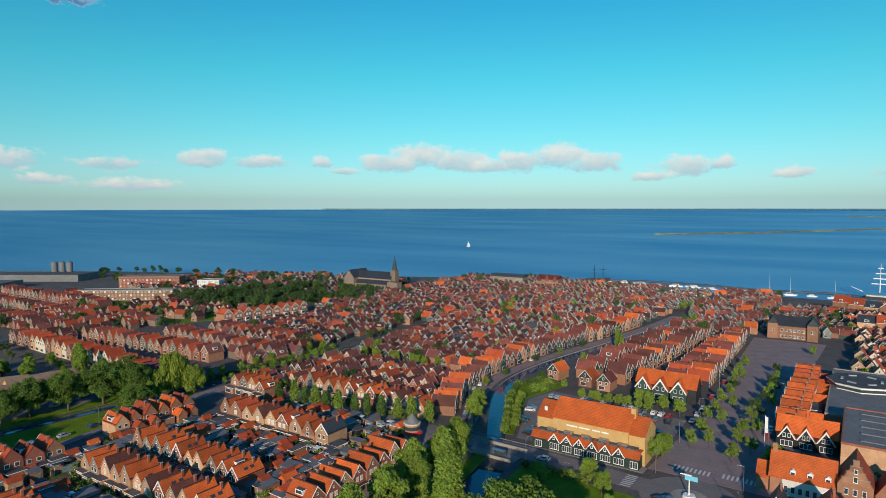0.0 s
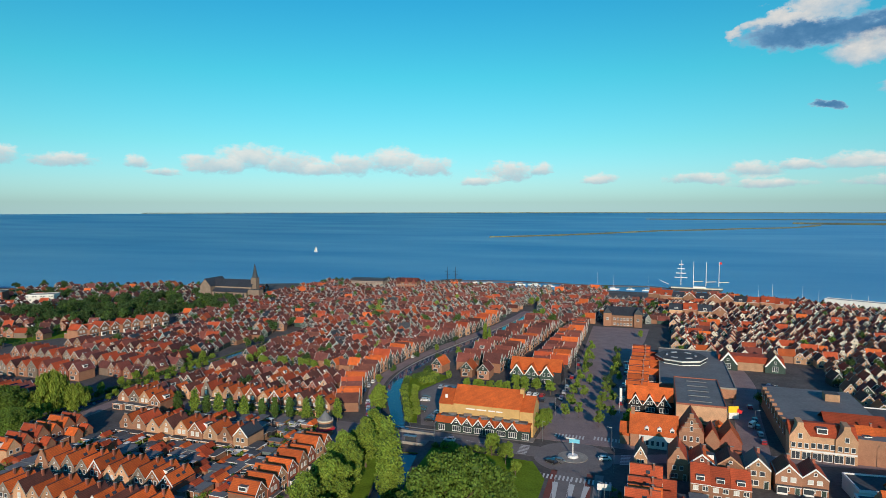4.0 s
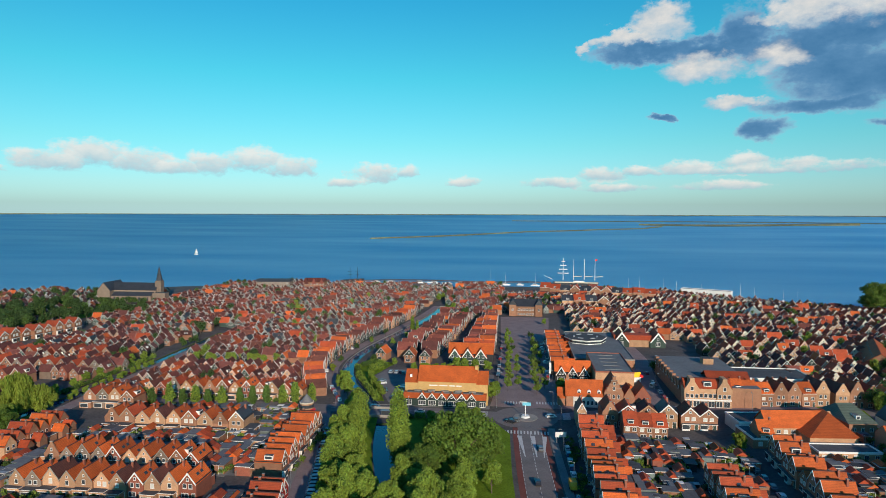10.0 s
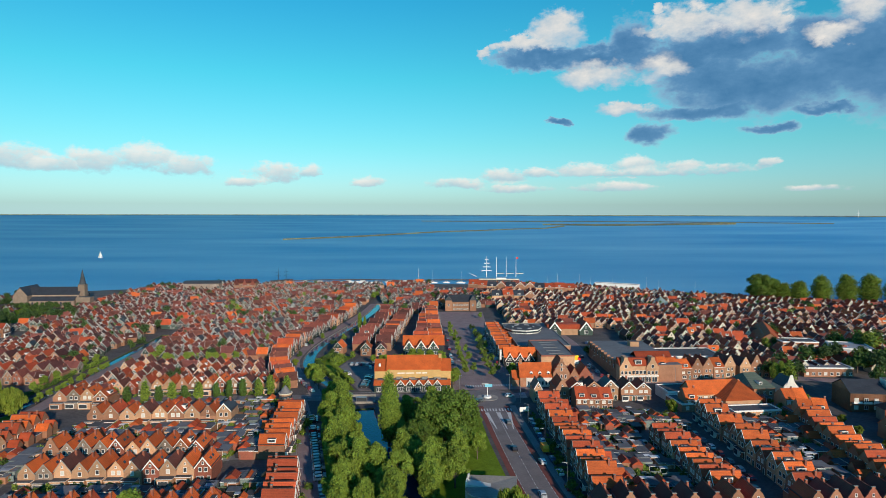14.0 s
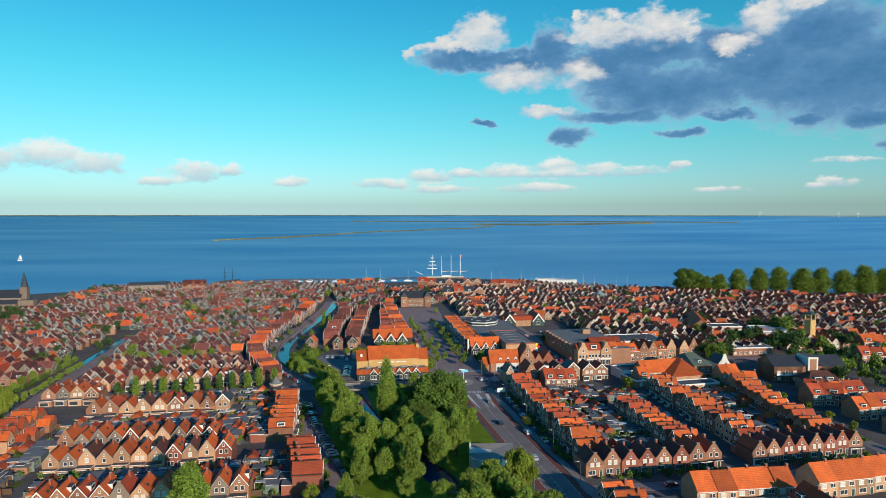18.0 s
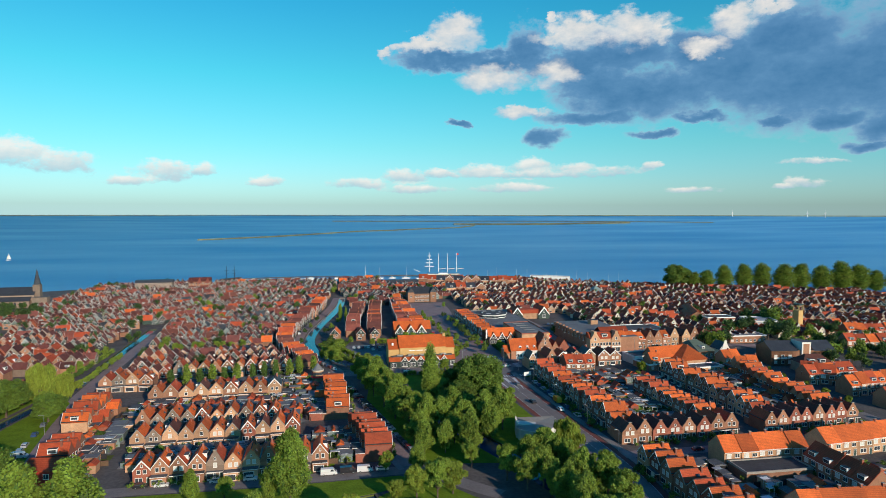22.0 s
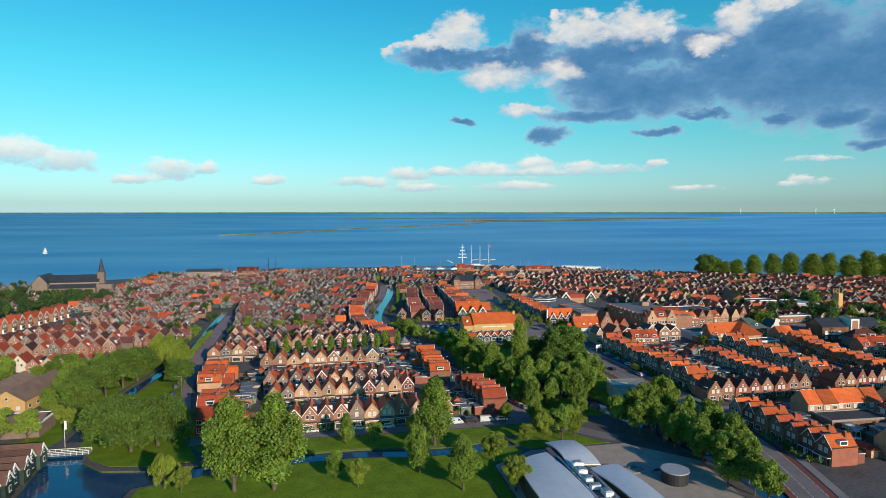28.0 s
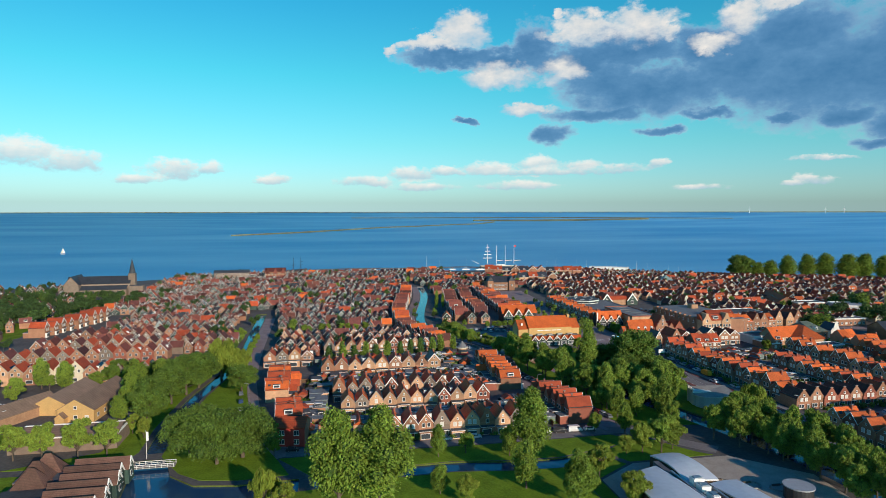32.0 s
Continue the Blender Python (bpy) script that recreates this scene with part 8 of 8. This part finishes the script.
for x_, y_ in SPOTS:
    if TREES.random() < 0.75:
        far_plant(x_, y_, TREES.uniform(5.5, 9.5))
for _ in range(60):
    x_, y_ = TREES.uniform(205, 330), TREES.uniform(180, 330)
    if free(x_, y_):
        far_plant(x_, y_, TREES.uniform(7, 12))
for x_, y_, h_ in ((176, 290, 12), (186, 296, 11), (173, 299, 10), (190, 318, 10), (206, 322, 12), (216, 322, 13), (228, 330, 13), (236, 318, 13), (264, 348, 16), (258, 352, 15), (270, 354, 15), (250, 360, 13), (205, 262, 12), (212, 256, 11), (218, 248, 12), (208, 240, 10), (222, 232, 9)):
    far_plant(x_, y_, h_, 1.1)
tagged(part("trees", WOODS), "green trees standing among the far houses", "trees", kind="stuff")

# ---- cars ----
def car(name, label, paint, kind="hatch"):
    e = new(name)
    tagged(e, label, "car", "parked cars")
    l = 4.2 if kind == "hatch" else 5.2
    if kind == "hatch":
        prof = [(-2.1, 0.3), (2.1, 0.3), (2.12, 0.75), (1.95, 0.92), (1.1, 1.0), (-1.95, 1.02), (-2.12, 0.8)]
        cab = [(-1.75, 1.0), (1.15, 0.98), (0.45, 1.5), (-1.35, 1.5)]
    else:
        prof = [(-2.6, 0.35), (2.6, 0.35), (2.62, 0.9), (2.3, 1.15), (-2.6, 1.2)]
        cab = [(-2.6, 1.15), (2.15, 1.12), (1.35, 2.15), (-2.55, 2.2)]
    part("body", M().prism(prof, -0.88, 0.88, paint).prism(cab, -0.76, 0.76, paint), e)
    z0, z1 = (1.05, 1.42) if kind == "hatch" else (1.3, 1.95)
    g = M()
    x0, x1 = (-1.5, 0.75) if kind == "hatch" else (0.5, 1.5)
    g.prism([(x0, z0), (x1 + 0.2, z0), (x1 - 0.2, z1), (x0 + 0.15, z1)], -0.785, 0.785, PANE)
    g.poly([(cab[1][0] + 0.01, -0.68, z0 - 0.02), (cab[1][0] + 0.01, 0.68, z0 - 0.02), (cab[2][0] + 0.03, 0.66, z1), (cab[2][0] + 0.03, -0.66, z1)], PANE)
    g.poly([(cab[0][0] - 0.01, 0.68, z0), (cab[0][0] - 0.01, -0.68, z0), (cab[3][0] - 0.03, -0.66, z1), (cab[3][0] - 0.03, 0.66, z1)], PANE)
    part("window_glass", g, e)
    for x in (-l * 0.3, l * 0.31):
        for s in (-1, 1):
            part("wheel", CARWHEEL, e).location = (x, s * 0.82, 0.0)
    return e


_w = M()
_w.prism([(0.32 * math.cos(6.2832 * i / 10), 0.32 + 0.32 * math.sin(6.2832 * i / 10)) for i in range(10)], -0.1, 0.1, TYRE)
_w.prism([(0.2 * math.cos(6.2832 * i / 8), 0.32 + 0.2 * math.sin(6.2832 * i / 8)) for i in range(8)], -0.11, 0.11, METAL)
CARWHEEL = _w.data("wheel")
CARS = [car("car", lab, p) for lab, p in zip(("white parked hatchback by the kerb", "black parked hatchback by the kerb", "dark grey parked car by the kerb", "dark blue parked car by the kerb", "red parked car by the kerb", "silver parked car by the kerb"), CAR_PAINT)]
VANS = [car("van", "white delivery van parked kerbside", CAR_PAINT[0], "van"), car("van", "black van parked by the kerb", CAR_PAINT[1], "van")]
CR = random.Random(31)


def park(x, y, turn, kinds=None):
    place(CR.choice(kinds or CARS), at(x, y, 0.04, turn + CR.uniform(-2, 2)))


def park_line(x0, y0, x1, y1, n, turn, skip=0.15):
    for i in range(n):
        if CR.random() > skip:
            t = (i + 0.5) / n
            park(x0 + (x1 - x0) * t, y0 + (y1 - y0) * t, turn)


park_line(-52.3, 250, -38.2, 184, 26, 12, 0.12)
park_line(-37.5, 180, -32.5, 160, 7, 100, 0.1)
park_line(-71.5, 285, -80.5, 340, 8, 108, 0.4)
park_line(-80.5, 345, -79, 392, 8, 92, 0.4)
park_line(-46, 332, 4, 327, 17, 82, 0.25)
park_line(-26, 317, 6, 311, 12, 82, 0.3)
park_line(-46, 316, -40, 292, 7, 20, 0.4)
park_line(-34, 288, -33, 308, 5, 5, 0.4)
park_line(38.3, 240, 39, 168, 13, 92, 0.3)
park_line(-166, 180, -173, 235, 10, 98, 0.3)
park_line(-177, 265, -179, 335, 16, 92, 0.25)
for x, y, k in ((-165, 183, VANS[:1]), (-62, 149.5, VANS[:1]), (-56, 149.8, VANS[1:]), (-50.5, 149.8, VANS[:1]), (-45, 150, CARS[:1]), (-96, 150.4, CARS[:1]), (-112, 150.6, CARS[:1]), (-118, 150.8, CARS[1:2]), (-86, 150.2, CARS[:1]), (-146, 150, CARS[1:2])):
    park(x, y, 0, k)
for x, y, a, k in ((-22, 141.5, 20, CARS[:1]), (-25, 143.5, 20, CARS[3:4]), (20, 264.5, 160, CARS[2:3]), (34.5, 271, 20, CARS[:1]), (18, 263, 150, CARS[1:2]), (29, 236, 95, CARS[2:3]), (27, 208, 95, CARS[1:2]), (34.8, 196, 95, CARS[:1]), (30, 172, 96, CARS[5:6]), (86, 322, 60, VANS[:1]), (96, 294, 8, CARS[4:5]), (-40, 274.5, 2, CARS[3:4]), (-20, 270.5, 182, CARS[:1])):
    park(x, y, a, k)
park_line(-34, 336.5, 4, 334, 13, 85, 0.2)
for y_ in (314, 322, 328):
    park_line(-40 if y_ > 316 else -26, y_ + 3, 6, y_ - 1, 11, 94, 0.3)
park_line(-34, 286, -33, 308, 7, 5, 0.2)
park_line(94, 232, 96, 170, 8, 92, 0.3)
park_line(36.5, 330, 36, 410, 11, 90, 0.35)
park_line(11, 320, 11.5, 400, 9, 90, 0.5)
park_line(-57, 280, -70, 306, 7, 112, 0.25)
park_line(66, 276, 100, 284, 5, 12, 0.4)
park_line(98, 230, 99, 172, 9, 90, 0.3)
park_line(87, 300, 88, 350, 6, 88, 0.3)
park_line(62, 145, 150, 148, 12, 3, 0.4)
park_line(158, 250, 153, 170, 10, 92, 0.4)
park_line(100, 385, 112, 372, 5, 60, 0.2)
park_line(-216, 240, -205, 205, 8, 70, 0.3)
park_line(-262, 214, -248, 228, 5, 50, 0.2)
tr_ = thing("covered_trailer", "trailer under an orange-yellow tarpaulin", "trailer", 37.5, 206, 92)
part("load", M().prism([(-2.6, 0.8), (2.6, 0.8), (2.5, 2.2), (1.8, 2.8), (-2.0, 2.9), (-2.6, 2.0)], -1.05, 1.05, ORANGE_TARP), tr_)
part("frame", M().box(-2.7, 3.6, -0.9, 0.9, 0.55, 0.8, DARKMETAL), tr_)
for s in (-1, 1):
    part("wheel", CARWHEEL, tr_).location = (-0.3, s * 1.0, 0)

# ---- sheds, terraces and garden greenery behind the houses ----
def shed(label, w, d, h, wall, top):
    m = M().box(-w / 2, w / 2, -d / 2, d / 2, 0, h, wall).box(w * 0.2 - 0.5, w * 0.2 + 0.5, -d / 2 - 0.05, -d / 2, 0, 2.1, TIMBER_GREY)
    e = tagged(part("garden_shed", m), label, "shed", "garden sheds")
    part("roof", M().box(-w / 2 - 0.15, w / 2 + 0.15, -d / 2 - 0.15, d / 2 + 0.15, h, h + 0.18, METAL, top), e)
    return e


SHEDS = [shed("flat-roofed brick garden shed", 3.2, 4.0, 2.5, BRICK, FLAT), shed("dark timber flat-roofed garden shed", 3.6, 3.0, 2.4, TIMBER_BLACK, FLAT), shed("grey garden shed with a white edge", 4.2, 5.0, 2.7, TIMBER_GREY, FLAT_MID), shed("brown brick flat-roofed garage", 3.0, 5.5, 2.6, BRICK, FLAT_MID)]
SR = random.Random(8)


FENCES, GARDENS, PAVING = M(), M(), M()
CLUMPS = []
for i_, mt_ in enumerate((LEAF, LEAF_DARK, LEAF_DARK, LEAF_LIME)):
    r_ = random.Random(400 + i_)
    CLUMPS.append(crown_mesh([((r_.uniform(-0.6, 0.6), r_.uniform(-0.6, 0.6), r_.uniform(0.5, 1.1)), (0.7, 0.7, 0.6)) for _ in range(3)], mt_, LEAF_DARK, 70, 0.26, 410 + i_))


def greenery(x0, x1, y0, y1, n, s=1.0):
    for _ in range(n):
        k = s * SR.uniform(0.6, 1.5)
        join(GARDENS, SR.choice(CLUMPS), SR.uniform(x0, x1), SR.uniform(y0, y1), k, k * SR.uniform(0.8, 1.5), SR.uniform(0, 6.28))


def yards(x0, x1, y0, y1, n, bush=0.5):
    for _ in range(int(n * 1.6)):
        x, y, l = SR.uniform(x0, x1), SR.uniform(y0, y1), SR.uniform(3, 7)
        if SR.random() < 0.5:
            FENCES.box(x - l / 2, x + l / 2, y - 0.05, y + 0.05, 0, 1.8, SR.choice((TIMBER_BLACK, TIMBER_GREY, WOOD_BROWN)))
        else:
            FENCES.box(x - 0.05, x + 0.05, y - l / 2, y + l / 2, 0, 1.8, SR.choice((TIMBER_BLACK, TIMBER_GREY, WOOD_BROWN)))
    for _ in range(int(n * 1.2)):
        x, y, a, b = SR.uniform(x0, x1), SR.uniform(y0, y1), SR.uniform(1.2, 2.6), SR.uniform(1.2, 2.6)
        z = 0.03 + SR.random() * 0.05
        PAVING.box(x - a, x + a, y - b, y + b, -0.05, z, SR.choice((SLAB, PAVER, GRASS, FLAT_MID, SLAB, REED)))
    for _ in range(int(n * 0.5)):
        x, y, a = SR.uniform(x0, x1), SR.uniform(y0, y1), SR.uniform(0.8, 1.6)
        z = SR.uniform(2.3, 3.2)
        PAVING.box(x - a, x + a, y - 0.9, y + 0.9, z - 0.12, z, WHITE, SR.choice((FLAT_PALE, WHITE, FLAT))).box(x - a, x - a + 0.1, y - 0.9, y - 0.8, 0, z, WHITE).box(x + a - 0.1, x + a, y - 0.9, y - 0.8, 0, z, WHITE)
    for _ in range(int(n * 0.35)):
        x, y, a, b, h = SR.uniform(x0, x1), SR.uniform(y0, y1), SR.uniform(1.2, 2.0), SR.uniform(1.4, 2.6), SR.uniform(2.2, 2.9)
        PAVING.box(x - a, x + a, y - b, y + b, 0, h, SR.choice((BRICK, BRICK_RED, BRICK_PALE))).prism([(x - a - 0.2, h), (x + a + 0.2, h), (x, h + 1.3)], y - b - 0.1, y + b + 0.1, SR.choice((ROOF_ORANGE, ROOF_RED, ROOF_RED)))
    greenery(x0, x1, y0, y1, int(n * 2.4))
    for _ in range(n):
        x, y = SR.uniform(x0, x1), SR.uniform(y0, y1)
        if SR.random() < 0.6:
            place(SR.choice(SHEDS), at(x, y, 0, SR.choice((0, 90, 180, 270)), SR.uniform(0.85, 1.15)))
        else:
            a, b, h = SR.uniform(1.4, 2.6), SR.uniform(1.4, 2.8), SR.uniform(2.3, 3.0)
            PAVING.box(x - a, x + a, y - b, y + b, 0, h, SR.choice((BRICK, BRICK_PALE, TIMBER_GREY, BRICK_RED))).box(x - a - 0.12, x + a + 0.12, y - b - 0.12, y + b + 0.12, h, h + 0.18, WHITE, SR.choice((FLAT, FLAT_MID, FLAT)))
        if SR.random() < bush:
            plant(T_BUSH, SR.uniform(x0, x1), SR.uniform(y0, y1), SR.uniform(0.7, 1.2))


yards(-128, -66, 165, 178, 48)
yards(-128, -76, 194.5, 198, 14, 0.3)
yards(-134, -74, 211, 233, 64)
yards(-138, -70, 247, 266, 44)
yards(-80, -66, 203, 246, 26)
yards(-66, -54, 158, 186, 18)
yards(-145, -136, 158, 232, 22)
yards(-150, -136, 186, 202, 8)
yards(57, 75, 166, 248, 60, 0.4)
yards(88, 94, 168, 212, 10, 0.4)
yards(117, 139, 168, 234, 52, 0.4)
yards(148, 151, 240, 262, 4)
yards(60, 98, 224, 246, 22, 0.5)
yards(50, 62, 95, 136, 12)
yards(62, 86, 101, 116, 12)
yards(100, 132, 104, 116, 12)
yards(-135, -76, 292, 298, 12)
yards(-160, -95, 330, 338, 10)
yards(48, 78, 298, 314, 8)
yards(52, 58, 337, 356, 5)

for q in ((-121, -62, 149.8, 152), (-130, -72, 178.5, 180.5), (-133, -80, 197, 199), (-138, -82, 233, 235), (-137, -74, 274, 277), (38.5, 42, 168, 250), (77, 78.5, 168, 212), (42, 90, 151, 154), (101, 146, 152, 155), (35, 37.5, 94, 136), (62, 132, 118.5, 123), (153.5, 156, 168, 226), (112, 150, 236, 248), (60, 100, 226, 246), (-52.5, -51, 204, 244), (-42, -39.5, 158, 186)):
    greenery(*q, int((q[1] - q[0]) * (q[3] - q[2]) * 0.14) + 12, 0.9)
tagged(part("garden_fence", FENCES), "dark and grey board fences between the back gardens", "fence", kind="stuff")
tagged(part("garden_greenery", GARDENS), "low green garden plants and hedges between the houses", "plants", kind="stuff")
tagged(part("garden_paving", PAVING), "terraces, low annexes and white pergolas behind houses", "terrace", kind="stuff")

# ---- square furniture ----
LAMP = new("street_lamp")
tagged(LAMP, "tall grey steel street lamp", "street lamp", "street lamps")
part("pole", M().cyl(0, 0, 0, 7.6, 0.09, 0.06, METAL, 8), LAMP)
part("arm", M().limb((0, 0, 7.5), (1.4, 0, 7.8), 0.05, 0.05, METAL), LAMP)
part("head", M().box(1.0, 1.8, -0.14, 0.14, 7.72, 7.88, METAL), LAMP)
for x, y, a in ((-24, 266, 90), (-4, 266, 90), (12, 281, -60), (38, 262, 120), (36, 282, 200), (37, 236, 180), (38, 208, 180), (39, 178, 180), (38, 150, 180), (-58, 240, 0), (-53, 218, 0), (-48, 196, 0), (-44, 176, 0), (12, 310, 0), (38, 318, 180), (12, 340, 0), (12, 380, 0), (37, 380, 180), (92, 285, 90), (120, 290, 90), (86, 318, 0), (-150, 160, 180), (-166, 205, 180), (20, 140, 0), (22, 118, 0)):
    place(LAMP, at(x, y, 0, a))
sg = thing("roundabout_sculpture", "white and light blue sculpture on the roundabout", "sculpture", 24.1, 270)
part("base", M().cyl(0, 0, 0.15, 0.9, 1.9, 1.6, WHITE, 16), sg)
part("column", M().cyl(0, 0, 0.9, 5.2, 0.22, 0.16, WHITE, 10), sg)
part("sign_panel", M().box(-1.2, 2.2, -0.1, 0.1, 5.0, 6.3, CYAN), sg, "light blue panel")
part("cross_bar", M().box(-2.4, 0.6, -0.1, 0.1, 6.3, 6.6, WHITE), sg)
bb = thing("billboard", "white roadside panel on two posts", "billboard", 36.5, 243, 10)
part("panel", M().box(-2, 2, -0.1, 0.1, 2.4, 4.3, WHITE), bb)
for s in (-1.5, 1.5):
    part("post", M().box(s - 0.08, s + 0.08, -0.08, 0.08, 0, 2.4, METAL), bb)
fl = thing("flagpole", "white flagpole with a white banner", "flagpole", 36.5, 322)
part("pole", M().cyl(0, 0, 0, 11, 0.1, 0.06, WHITE), fl)
part("flag", M().box(0.05, 0.9, -0.03, 0.03, 5, 10.5, WHITE), fl)
sl = thing("food_stall", "white food stall with a yellow and red roof sign", "stall", 79.5, 330, 20)
part("body", M().box(-2, 2, -1.4, 1.4, 0.3, 2.7, WHITE), sl)
part("sign_yellow", M().prism([(-2, 2.7), (2, 2.7), (2, 5.2), (-2, 5.2)], -1.0, -0.7, YELLOW), sl)
part("sign_red", M().prism([(1.4, 2.4), (3.2, 2.2), (3.6, 3.2), (1.6, 4.4)], -1.05, -0.66, RED), sl)
tk = thing("corner_pavilion", "small corner shop with a grey turret and red awning", "shop", -66, 262, 10)
part("wall", M().cyl(0, 0, 0, 6.2, 3.6, 3.6, BRICK_PALE, 12), tk)
part("awning", M().cyl(0, 0, 2.5, 3.3, 4.8, 3.7, RED, 12), tk)
part("window_band", M().cyl(0, 0, 4.0, 5.5, 3.65, 3.65, PANE, 12), tk)
part("cornice", M().cyl(0, 0, 6.2, 6.7, 3.9, 3.9, CREAM, 12), tk)
part("turret_roof", M().cyl(0, 0, 6.7, 10.4, 3.4, 0.2, FLAT_MID, 12), tk)
tk.scale = (0.78, 0.78, 0.85)
ss = thing("bus_shelter", "glass bus shelter with a flat roof", "shelter", -33, 264.5)
part("roof", M().box(-2.4, 2.4, -0.8, 0.8, 2.4, 2.55, METAL), ss)
part("back_pane", M().box(-2.3, 2.3, 0.7, 0.76, 0.3, 2.3, PANE), ss)
for x in (-2.3, 2.2):
    part("post", M().box(x, x + 0.1, 0.6, 0.8, 0, 2.4, METAL), ss)
bg_ = thing("canal_bridge", "low road bridge with stone parapets over the canal", "bridge", -36, 268)
for s in (-5.2, 5.4):
    part("parapet", M().box(-9, 9, s - 0.2, s + 0.2, 0, 1.0, STONE), bg_)
part("deck", M().box(-9, 9, -5, 5.2, -0.6, 0.02, SLAB), bg_)
# solar panels on the western row
for i in range(20):
    x = -345 + i * 7.2
    s = thing("solar_panel", "blue solar panels on a red roof", "solar panel", x, 251.5, 0, "solar panels")
    part("panel", M().prism([(0.4, 7.9), (2.6, 5.9), (2.75, 6.05), (0.55, 8.05)], -2.2, 2.2, SOLAR), s)

for q in {e for e, _, _ in NEAR + ROWS + SLATEY + NECK + ORANGE + REDS + TERR + FAR + FAR_ORANGE + QUAY + SHOPS + DIKE} | set(CARS + VANS + SHEDS + BOATS + T_BUSH + T_ROUND + T_OAK):
    if q not in USED:
        for c in list(q.children_recursive):
            bpy.data.objects.remove(c)
        bpy.data.objects.remove(q)
mass_build()
